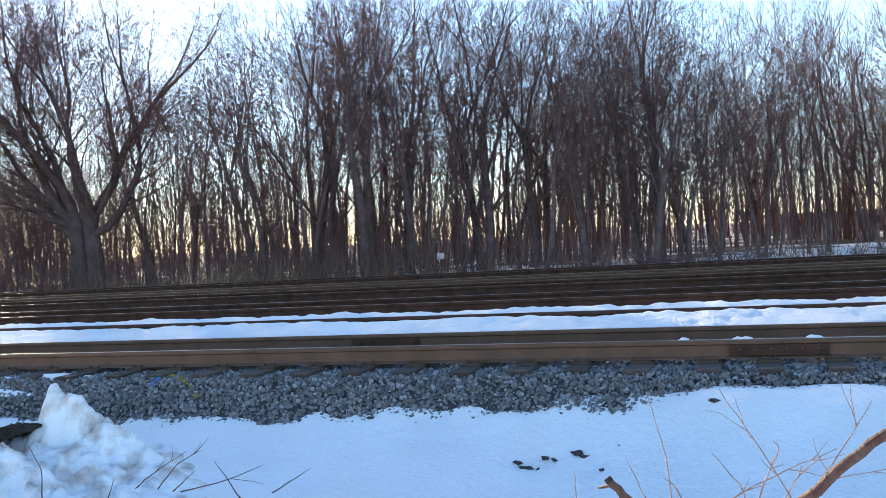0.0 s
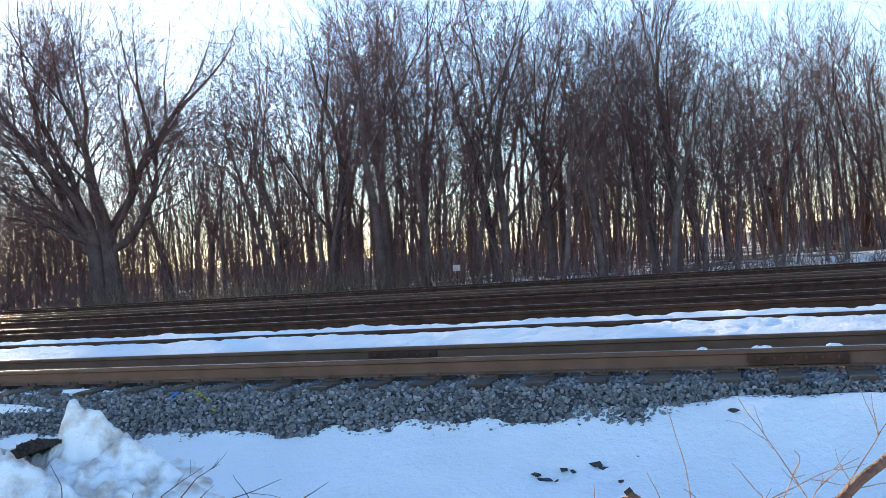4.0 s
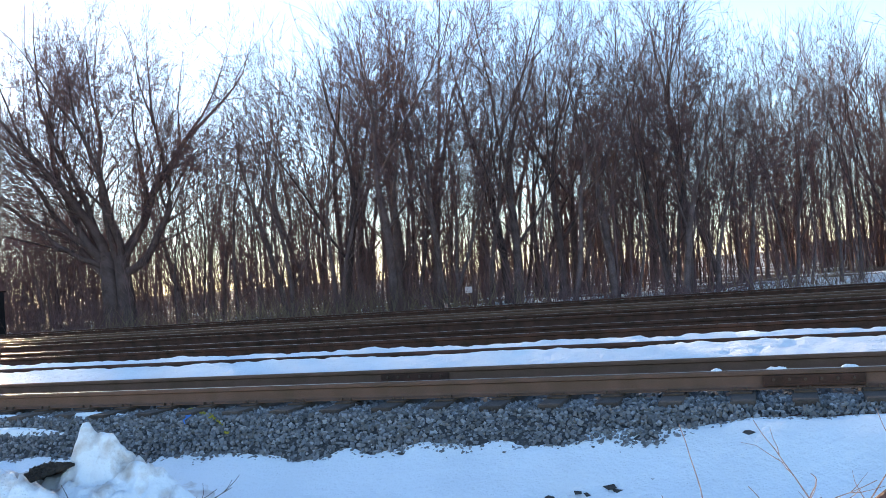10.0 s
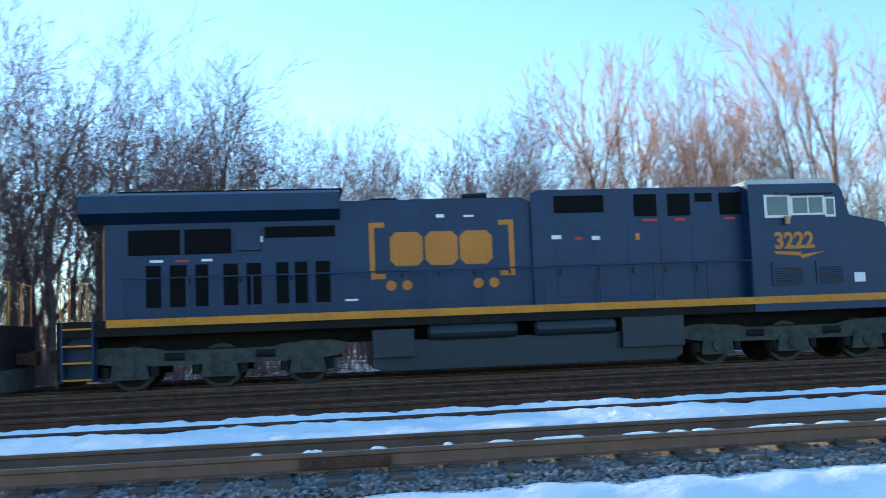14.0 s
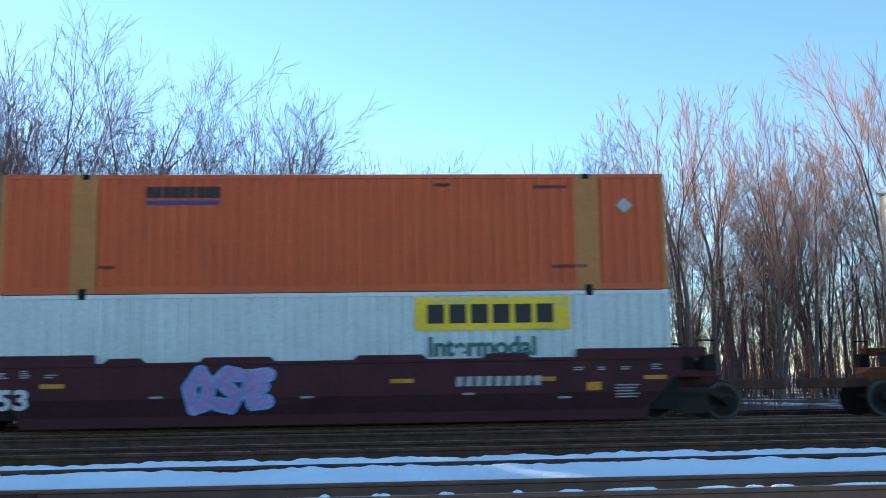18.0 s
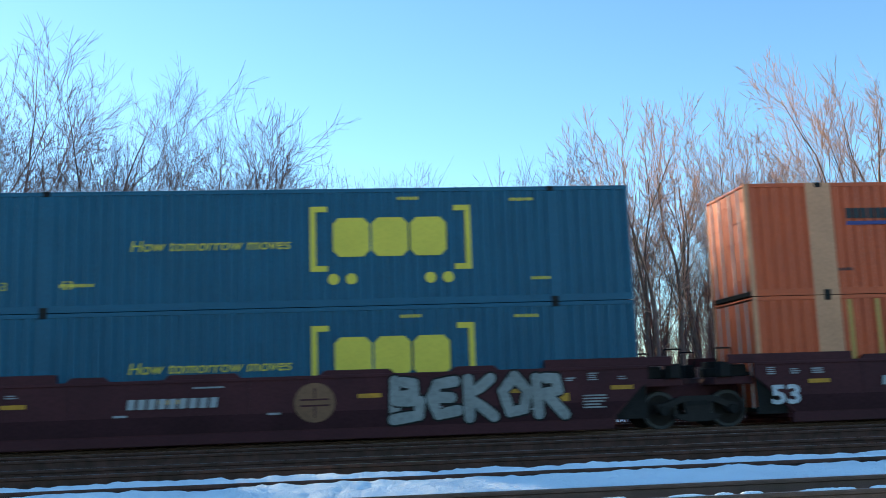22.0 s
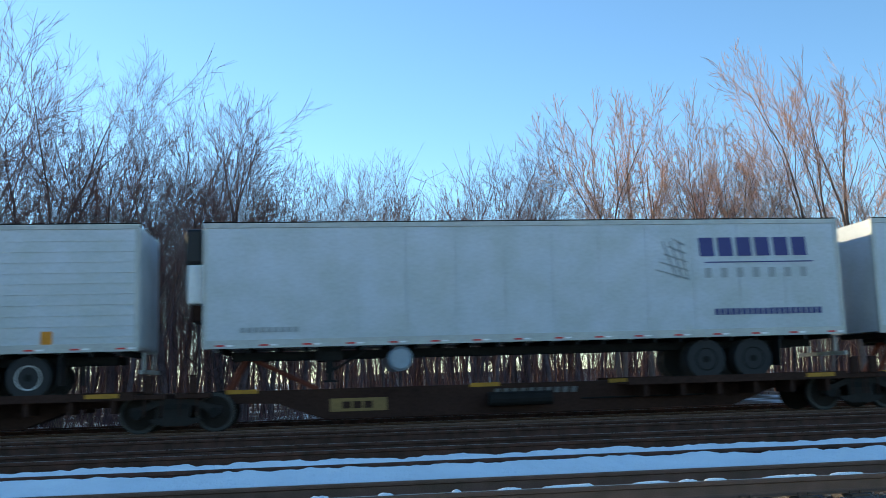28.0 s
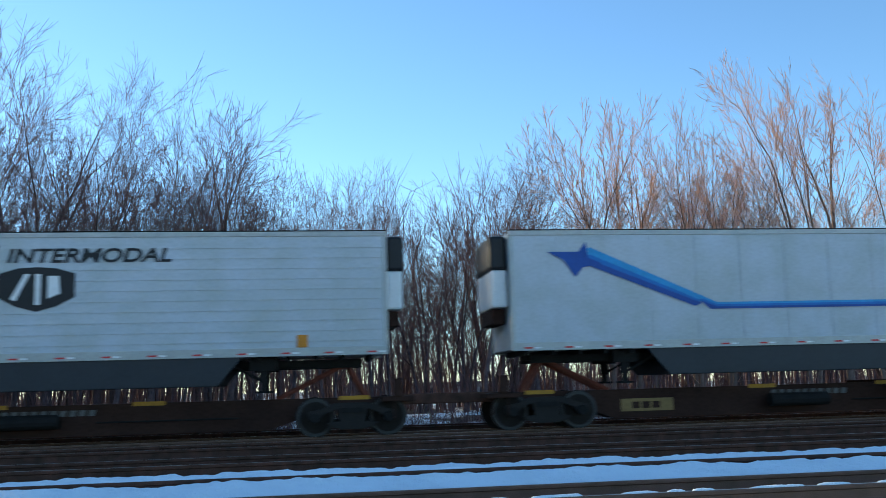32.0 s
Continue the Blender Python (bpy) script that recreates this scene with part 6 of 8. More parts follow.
def well_train():
    # place of each unit's middle along the train
    plan = [(-64.0, CAR_BROWN, (8.6, -9.85)), (-83.7, CAR_BROWN, (-9.6,)), (-102.9, CAR_BROWN, (-8.6,)),
            (-126.05, MAROON, (8.6, -9.65)), (-145.2, MAROON, (-9.6,)), (-164.5, MAROON, (-8.6,)),
            (-187.5, MAROON, (8.6, -9.7)), (-206.9, MAROON, (-9.6,)), (-226.1, MAROON, (-8.6,))]
    labels = {CAR_BROWN.name: "rust-brown articulated well car with deep side sills", MAROON.name: "dark maroon articulated well car with white data panels"}
    cars = []
    for i, (s, mt, trucks) in enumerate(plan):
        w = well_car(labels[mt.name] + (", sprayed with graffiti" if i in (2, 3, 4, 8) else ""), mt, trucks)
        car_marks(w, (-5.2, 2.0, -3.7, 2.75, None, -3.75, 1.0, -5.0, -4.1)[i], 20 + i)
        cars.append(moving(w, s))
    decal("brand_panel", cars[1], rect(1.3, 4.3, 0.72, 1.2), -1.513, BLACK)
    decal("brand_bar", cars[1], word_bars(1.5, 4.1, 0.8, 1.13, 3), -1.52, WHITE)
    decal("club_mark", cars[1], [ellipse(5.6, 1.0, 0.16, 0.16), ellipse(5.42, 0.82, 0.15, 0.15), ellipse(5.78, 0.82, 0.15, 0.15), rect(5.55, 5.65, 0.62, 0.8)], -1.513, LOGO_GREY)
    lettering("word", cars[4], "Transportation", 0.7, 0.86, 0.28, -1.513, SPRAY_WHITE, width=1.05)
    scrawl(cars[2], -0.6, 1.9, 0.35, 1.45, (5, 4, 3), SPRAY_WHITE, SPRAY_RED, 1, 0.15)
    scrawl(cars[2], 2.9, 5.2, 0.35, 1.45, (1, 0, 2), paint("spray_sky_blue", (0.30, 0.55, 0.75), 0.7, vary=0.4), SPRAY_WHITE, 2, 0.15)
    scrawl(cars[3], -3.6, -1.6, 0.4, 1.42, (4, 3, 1), SPRAY_VIOLET, PALE_BLUE, 3, 0.13)
    scrawl(cars[4], -5.1, -1.5, 0.22, 1.48, (0, 1, 2, 3), SPRAY_WHITE, SPRAY_RED, 4, 0.14)
    scrawl(cars[4], -1.6, -1.0, 1.15, 1.5, (0, 5), SPRAY_GREEN, None, 6, 0.035)
    scrawl(cars[4], 3.3, 5.5, 0.25, 1.5, (4, 3, 1), PALE_BLUE, paint("spray_mid_blue", (0.05, 0.22, 0.62), 0.7, vary=0.4), 7, 0.17)
    scrawl(cars[4], 5.5, 6.1, 0.45, 1.3, (3, 2), SPRAY_VIOLET, None, 9, 0.03)
    scrawl(cars[8], 1.9, 6.2, 0.4, 1.5, (6, 1, 2, 4, 5), paint("spray_dull_grey", (0.27, 0.28, 0.27), 0.7, vary=0.4), UNDER, 8, 0.13)
    ochre = paint("dull_ochre_emblem", (0.20, 0.10, 0.05), 0.6, vary=0.4)
    for car, cx in ((6, -2.63), (7, 3.85), (8, 0.19)):
        decal("round_emblem", cars[car], ellipse(cx, 0.95, 0.48, 0.46, 28), -1.513, ochre)
        decal("emblem_bars", cars[car], [rect(cx - 0.34, cx + 0.34, 0.86, 0.9), rect(cx - 0.34, cx + 0.34, 1.0, 1.04), rect(cx - 0.02, cx + 0.02, 0.6, 0.85), rect(cx - 0.02, cx + 0.02, 1.05, 1.3)], -1.519, MAROON)
    pale = ORANGE_POST
    loads = [
        (-64.0, LOW_Z, diamond_box("dark blue ribbed container with a white mark, alone in its well")),
        (-83.7, LOW_Z, container("royal blue ribbed container with red and white lettering bars", BLUE_BOX, post=BLUE_BOX)),
        (-83.7, HIGH_Z, diamond_box("dark blue ribbed container with white mark, stacked on another")),
        (-102.9, LOW_Z, diamond_box("navy blue ribbed container with a white mark, lower of a stack", side=NAVY_BOX)),
        (-102.9, HIGH_Z, diamond_box("dark blue ribbed container with a white mark, upper of a stack")),
        (-126.05, LOW_Z, white_panel_box("white ribbed container with a yellow panel, under an orange one")),
        (-126.05, HIGH_Z, orange_box("orange ribbed container stacked on a white one", ORANGE, paint("ochre_orange_post", (0.40, 0.16, 0.045), 0.6), brand=-4.95, hazard=7.05, bz=0.38, band=0.3)),
        (-145.2, LOW_Z, orange_box("faded orange ribbed container under a white one", ORANGE_FADED, ORANGE_FADED)),
        (-145.2, HIGH_Z, white_slant_box("white ribbed container with slanted dark blue brand blocks")),
        (-164.5, LOW_Z, orange_box("faded orange ribbed container under a brighter one", ORANGE_FADED, ORANGE_FADED)),
        (-164.5, HIGH_Z, orange_box("bright orange ribbed container stacked on a faded one", ORANGE, ORANGE, hazard=0.2)),
        (-187.5, LOW_Z, white_panel_box("white ribbed container with a yellow panel, under a teal one")),
        (-187.5, HIGH_Z, navy_lettered_box("teal blue ribbed container with yellow brand blocks on a white one")),
        (-206.9, LOW_Z, orange_box("orange container with pale uprights, lower of a stack", ORANGE, pale, brand=2.4, hazard=7.1, band=0.34)),
        (-206.9, HIGH_Z, orange_box("orange container with pale corner posts, upper of a stack", ORANGE, pale, hazard=7.1, band=0.34)),
        (-226.1, LOW_Z, navy_lettered_box("teal blue ribbed container with yellow brand blocks, lower of a stack")),
        (-226.1, HIGH_Z, navy_lettered_box("teal blue ribbed container with yellow brand blocks, upper of a stack")),
    ]
    p = loads[1][2]
    y = -CW - 0.002
    decal("brand_bar", p, word_bars(-3.0, -0.9, 0.55, 1.05, 5), y, RED)
    decal("brand_bar", p, word_bars(-0.8, 2.9, 0.55, 1.05, 9), y, WHITE)
    decal("globe_stripes", p, [rect(-5.6 + 0.1 * abs(k - 5), -3.9 - 0.12 * abs(k - 5), 1.1 + 0.11 * k, 1.15 + 0.11 * k) for k in range(11)], y, WHITE)
    decal("data_panel", p, rect(0.2, 0.8, 1.9, 2.2), y, WHITE)
    lettering("size_mark", p, "53", -7.0, 2.1, 0.28, y, WHITE)
    for x in (-CL / 2 + 0.06, CL / 2 - 0.06):
        decal("end_stripe", p, rect(x - 0.06, x + 0.06, 0.05, 2.85), y, RED)
    for s, z, c in loads:
        moving(c, s, z)
    # the stack with pale uprights painted as bars on its lower container
    c = loads[13][2]
    for k in range(16):
        x = -5.6 + k * 0.74
        decal("pale_upright", c, rect(x, x + 0.14, 0.2, 2.78), y, paint("ochre_upright", (0.45, 0.24, 0.05)))


well_train()


# ---------------------------------------------- trailers and spine cars
def trailer_wheel(parent, x, z, side, mt):
    w = new("wheel")
    w.parent = parent
    bm = bmesh.new()
    for yy in (1.02, 0.7):
        tube(bm, (x, side * (yy - 0.13), z), (x, side * (yy + 0.13), z), 0.5, 0.5, 20)
    part("tyre", bm, RUBBER, w)
    bm = bmesh.new()
    n = 20
    rings = [[bm.verts.new((x + r * math.cos(k * 2 * math.pi / n), side * yy, z + r * math.sin(k * 2 * math.pi / n))) for k in range(n)]
             for r, yy in ((0.30, 1.12), (0.29, 1.16), (0.26, 1.155), (0.22, 1.06), (0.13, 1.09))]
    for a, b in zip(rings, rings[1:]):
        for k in range(n):
            bm.faces.new((a[k], a[(k + 1) % n], b[(k + 1) % n], b[k]))
    bm.faces.new(rings[-1])
    part("rim", bm, mt, w)
    bm = bmesh.new()
    tube(bm, (x, side * 1.05, z), (x, side * 1.17, z), 0.105, 0.085, 12)
    part("hub", bm, UNDER, w)
    bm = bmesh.new()
    for k in range(8):
        ca, sa = math.cos(k * math.pi / 4), math.sin(k * math.pi / 4)
        tube(bm, (x + 0.175 * ca, side * 1.02, z + 0.175 * sa), (x + 0.175 * ca, side * 1.084, z + 0.175 * sa), 0.03, 0.03, 8)
    tagged(part("rim_hole", bm, UNDER, w), kind="stuff")
    return w


def trailer(label, skin, nose=1, height=3.0, ribs=0.0, reefer=False, skirt=None, rim=None, tank=False, rails=None, wheels_at=5.6, axle=1.25, lift=0.0, skirt_from=None):
    """A 53 ft road trailer on its wheels and landing gear; nose: the end (+1 or -1 in x) of its front wall. z = 0 is under its tyres."""
    t = empty("semi_trailer", pose(0, 0, 0), label, "trailer", "trailers on the train")
    L, W, B, T = CL / 2, 1.30, 1.05 + lift, 1.05 + lift + height
    rails = rails or TRAILER_RAIL
    rim = rim or ALU
    bm = bmesh.new()
    box(bm, -L + 0.03, L - 0.03, -W + 0.01, W - 0.01, B + 0.05, T - 0.03)
    part("body", bm, skin, t)
    for s in (-1, 1):
        for nm, z0, z1, mt in (("bottom_rail", B, B + 0.2, rails), ("top_rail", T - 0.12, T, rails)):
            bm = bmesh.new()
            box(bm, -L, L, s * W - 0.018, s * W + 0.018, z0, z1, bevel=0.005)
            part(nm, bm, mt, t)
        if ribs:
            bm = bmesh.new()
            z = B + 0.35
            while z < T - 0.3:
                box(bm, -L + 0.1, L - 0.1, s * W - 0.008, s * W + 0.008, z, z + 0.02)
                z += ribs
            part("skin_rib", bm, skin, t)
        elif skin is not SILVER:
            bm = bmesh.new()
            k = -L + 1.2
            while k < L - 0.6:
                box(bm, k - 0.012, k + 0.012, s * W - 0.005, s * W + 0.005, B + 0.2, T - 0.12)
                k += 1.22
            part("panel_seam", bm, skin, t)
        for e in (-1, 1):
            bm = bmesh.new()
            box(bm, e * (L - 0.05) - 0.05, e * (L - 0.05) + 0.05, s * (W - 0.04) - 0.05, s * (W - 0.04) + 0.06, B, T, bevel=0.015)
            part("corner_post", bm, rails, t)
        if s < 0:
            for i in range(16):
                x = -L + 0.3 + i * (2 * L - 0.8) / 15
                decal("marker_tape", t, rect(x, x + 0.22, B + 0.05, B + 0.09), -W - 0.019, RED)
                decal("marker_tape", t, rect(x + 0.24, x + 0.42, B + 0.05, B + 0.09), -W - 0.019, WHITE)
    bm = bmesh.new()
    box(bm, -L + 0.05, L - 0.05, -W + 0.05, W - 0.05, T - 0.03, T - 0.008)
    part("roof", bm, skin, t)
    # thin dark strip along both top edges
    for s in (-1, 1):
        bm = bmesh.new()
        box(bm, -L + 0.02, L - 0.02, s * (W + 0.01) - 0.02, s * (W + 0.01) + 0.02, T, T + 0.025, bevel=0.006)
        part("roof_seal", bm, UNDER, t)
    bm = bmesh.new()
    for k in range(24):
        x = -L + 0.4 + k * (2 * L - 0.8) / 23
        box(bm, x - 0.04, x + 0.04, -W + 0.06, W - 0.06, B - 0.1, B + 0.04)
    for s in (-1, 1):
        box(bm, -L + 0.6, L - 0.6, s * 0.5 - 0.05, s * 0.5 + 0.05, B - 0.28, B - 0.08)
    part("chassis", bm, UNDER, t)
    back = -nose
    for k in (0, 1):
        x = back * (wheels_at - k * axle)
        for s in (-1, 1):
            trailer_wheel(t, x, 0.5, s, rim)
        bm = bmesh.new()
        tube(bm, (x, -0.9, 0.5), (x, 0.9, 0.5), 0.07, 0.07, 8)
        box(bm, x - 0.1, x + 0.1, -0.6, 0.6, 0.45, B - 0.2)
        part("axle", bm, UNDER, t)
    for s in (-1, 1):
        bm = bmesh.new()
        x = nose * 5.1
        box(bm, x - 0.1, x + 0.1, s * 0.85 - 0.08, s * 0.85 + 0.08, 0.45, B)
        box(bm, x - 0.07, x + 0.07, s * 0.85 - 0.06, s * 0.85 + 0.06, 0.25, 0.46)
        box(bm, x - 0.18, x + 0.18, s * 0.85 - 0.14, s * 0.85 + 0.14, 0.2, 0.25)
        box(bm, x - 0.32, x + 0.32, s * 0.85 - 0.12, s * 0.85 + 0.12, B - 0.32, B)
        tube(bm, (x, s * 0.85, 0.45), (x - nose * 0.9, s * 0.85, B - 0.1), 0.03, 0.03, 6)
        part("landing_leg", bm, UNDER, t)
        bm = bmesh.new()
        x = back * (wheels_at + 0.7)
        box(bm, x - 0.012, x + 0.012, s * 0.95 - 0.28, s * 0.95 + 0.28, 0.3, 0.95)
        part("mud_flap", bm, BLACK, t)
        if skirt:
            bm = bmesh.new()
            a, b = sorted((skirt_from if skirt_from is not None else back * (wheels_at - axle - 0.75), nose * 4.6))
            tp = 2.1 if skirt.name == "pale_grey_skirt" else 0.55
            o = [(a, B), (b, B), (b - (tp if nose > 0 else 0.1), 0.4), (a + (0.1 if nose > 0 else tp), 0.4)]
            prism(bm, o, s * 1.24 - 0.015, s * 1.24 + 0.015)
            part("side_skirt", bm, skirt, t)
    bm = bmesh.new()
    x = back * L
    box(bm, min(x, x + back * 0.06), max(x, x + back * 0.06), -1.2, 1.2, 0.52, 0.62)
    for yb in (-0.7, 0.7):
        box(bm, min(x, x + back * 0.05), max(x, x + back * 0.05), yb - 0.04, yb + 0.04, 0.58, B)
    part("bumper", bm, rails, t)
    for k in (-1, 1):
        bm = bmesh.new()
        box(bm, min(x, x + back * 0.02), max(x, x + back * 0.02), min(k * 0.02, k * 1.2), max(k * 0.02, k * 1.2), B + 0.08, T - 0.1, bevel=0.006)
        part("rear_door", bm, skin, t)
    if reefer:
        r = new("cooling_unit")
        r.parent = t
        x = nose * L
        bm = bmesh.new()
        box(bm, min(x, x + nose * 0.40), max(x, x + nose * 0.40), -1.0, 1.0, T - 1.9, T - 0.95, bevel=0.06)
        part("lower_cover", bm, WHITE, r)
        bm = bmesh.new()
        box(bm, min(x, x + nose * 0.45), max(x, x + nose * 0.45), -1.02, 1.02, T - 0.95, T - 0.08, bevel=0.08)
        part("grille_cover", bm, BLACK, r)
        bm = bmesh.new()
        box(bm, min(x, x + nose * 0.35), max(x, x + nose * 0.35), -0.6, 0.9, T - 2.3, T - 1.9, bevel=0.03)
        part("exhaust_box", bm, RUST_BROWN, r)
    if tank:
        bm = bmesh.new()
        tube(bm, (nose * 3.4, -1.15, 0.72), (nose * 3.4, 1.15, 0.72), 0.3, 0.3, 20)
        tube(bm, (nose * 3.4, -1.2, 0.72), (nose * 3.4, -1.15, 0.72), 0.24, 0.29, 20)
        part("fuel_tank", bm, SILVER, t)
    return t


def spine_car(label, trucks, mt=None, nose=1, bright=False, wheels_at=5.6):
    """One platform of a spine car: a deep middle sill, wheel ramps, a hitch and its trucks."""
    mt = mt or RUST_BROWN
    c = empty("spine_car", pose(0, 0, 0), label, "railway wagon", "spine cars")
    bm = bmesh.new()
    prism(bm, [(-8.3, 0.66), (-6.4, 0.60), (-5.3, 0.20), (5.3, 0.20), (6.4, 0.60), (8.3, 0.66), (8.3, 0.92), (-8.3, 0.92)], -0.42, 0.42)
    part("center_sill", bm, mt, c)
    back = -nose
    a, b = sorted((back * 8.0, back * 2.2))
    for s in (-1, 1):
        bm = bmesh.new()
        box(bm, a, b, min(s * 0.5, s * 1.3), max(s * 0.5, s * 1.3), 0.82, 0.87)
        part("wheel_runway", bm, mt, c)
        bm = bmesh.new()
        prism(bm, [(a, 0.80), (b, 0.80), (b, 0.98), (a, 0.98)], s * 1.31 - 0.02, s * 1.31 + 0.02)
        g = part("runway_curb", bm, YELLOW_DULL if bright else mt, c)
        bm = bmesh.new()
        prism(bm, [(-0.05, 0.5), (0.05, 0.5), (0.05, 0.82), (-0.05, 0.82)], min(s * 0.42, s * 1.25), max(s * 0.42, s * 1.25))
        first = part("bracket", bm, mt, c)
        first.matrix_basis = pose(a + 0.5, 0, 0)
        for k in range(1, 6):
            o = new("bracket", first.data)
            o.parent, o.matrix_basis = c, pose(a + 0.5 + k * (b - a - 1.0) / 5, 0, 0)
        for x in (-7.6, -1.6, 2.0, 6.9):
            if s < 0:
                decal("reflector", c, rect(x, x + 0.75, 0.86, 0.96), -1.335 if a - 0.2 < x < b - 0.7 else -0.425, YELLOW_DULL)
    hx = nose * 7.1
    bm = bmesh.new()
    for s in (-1, 1):
        tube(bm, (hx - nose * 1.7, s * 0.35, 0.92), (hx, s * 0.3, 1.75), 0.06, 0.06, 8)
        tube(bm, (hx + nose * 0.5, s * 0.35, 0.92), (hx, s * 0.3, 1.75), 0.07, 0.07, 8)
    part("hitch_strut", bm, ORANGE_RED, c)
    bm = bmesh.new()
    box(bm, hx - 0.4, hx + 0.4, -0.5, 0.5, 1.72, 1.86, bevel=0.03)
    part("hitch_head", bm, UNDER, c)
    for e in (-1, 1):
        bm = bmesh.new()
        box(bm, min(e * 7.9, e * 8.7), max(e * 7.9, e * 8.7), -1.2, 1.2, 0.80, 0.92, bevel=0.02)
        box(bm, e * 8.3 - 0.1, e * 8.3 + 0.1, -1.25, -1.1, 0.92, 1.35, bevel=0.02)
        part("end_step", bm, mt, c)
        for yb in (-1.2, 1.2):
            for xg, zg in ((8.2, 1.5), (8.6, 0.95)):
                bm = bmesh.new()
                tube(bm, (e * xg, yb, 0.4), (e * xg, yb, zg), 0.018, 0.018, 6)
                part("grab_iron", bm, mt, c)
    bm = bmesh.new()
    tube(bm, (-1.2, -0.75, 0.55), (0.4, -0.75, 0.55), 0.17, 0.17, 12)
    tube(bm, (1.2, -0.6, 0.5), (4.5, -0.6, 0.5), 0.02, 0.02, 6)
    part("air_reservoir", bm, UNDER, c)
    decal("plate", c, rect(-5.1, -3.7, 0.36, 0.68), -0.426, paint("tan_plate", (0.26, 0.16, 0.05), vary=0.4))
    decal("brand_bar", c, word_bars(-4.8, -4.0, 0.43, 0.6, 3), -0.433, RUST_BROWN)
    decal("reporting_mark", c, word_bars(-1.0, 1.2, 0.66, 0.8, 10, 0.03, 0.35), -0.426, paint("faded_grey_mark", (0.16, 0.155, 0.15), 0.8, vary=0.5))
    for x in trucks:
        freight_truck(c, x)
        if abs(x) < 8:
            e = 1 if x > 0 else -1
            bm = bmesh.new()
            box(bm, min(e * 8.3, e * 9.6), max(e * 8.3, e * 9.6), -0.13, 0.13, 0.70, 0.96, bevel=0.03)
            part("coupler", bm, RAIL_OLD, c)
    return c


def shield(cx, cz, w, h):
    return [(cx - w, cz + 0.7 * h), (cx - 0.5 * w, cz + 0.95 * h), (cx, cz + h), (cx + 0.5 * w, cz + 0.95 * h), (cx + w, cz + 0.7 * h), (cx + w, cz - 0.35 * h), (cx + 0.55 * w, cz - 0.75 * h), (cx, cz - h), (cx - 0.55 * w, cz - 0.75 * h), (cx - w, cz - 0.35 * h)]


def wheel_dot_marks(t, x, lift=0.0):
    y = -1.304
    z = 2.82 + lift
    decal("brand_bar", t, word_bars(x, x + 3.25, z, z + 0.5, 8, 0.12, 0.3), y, LOGO_BLUE)
    decal("brand_bar", t, word_bars(x + 3.4, x + 6.7, z + 0.02, z + 0.33, 11, 0, 0.4), y, LOGO_BLUE)
    decal("brand_line", t, rect(x, x + 6.7, z - 0.12, z - 0.05), y, LOGO_BLUE)
    for cx in (x + 0.56, x + 1.2, x + 5.6, x + 6.18):
        decal("emblem_disc", t, ellipse(cx, z - 0.48, 0.27, 0.27), y, LOGO_BLUE)
    lettering("size_mark", t, "53'", x + 3.35, z - 1.36, 0.2, y, LOGO_BLUE)
    decal("web_address", t, word_bars(x - 4.2, x - 1.75, z - 1.5, z - 1.37, 15, gap=0.3), y, LOGO_GREY)


def ups_mark(t, cx, cz):
    y = -1.304
    decal("shield_edge", t, shield(cx, cz, 0.58, 0.66), y, GOLD)
    decal("shield", t, shield(cx, cz, 0.5, 0.58), y - 0.007, LOGO_BROWN)
    decal("shield_band", t, [(cx - 0.44, cz + 0.3), (cx + 0.44, cz + 0.42), (cx + 0.42, cz + 0.36), (cx - 0.44, cz + 0.14)], y - 0.014, GOLD)
    for dx in (-0.26, 0.0, 0.26):
        decal("shield_bar", t, rect(cx + dx - 0.07, cx + dx + 0.07, cz - 0.3, cz + 0.12), y - 0.014, YELLOW_DULL)


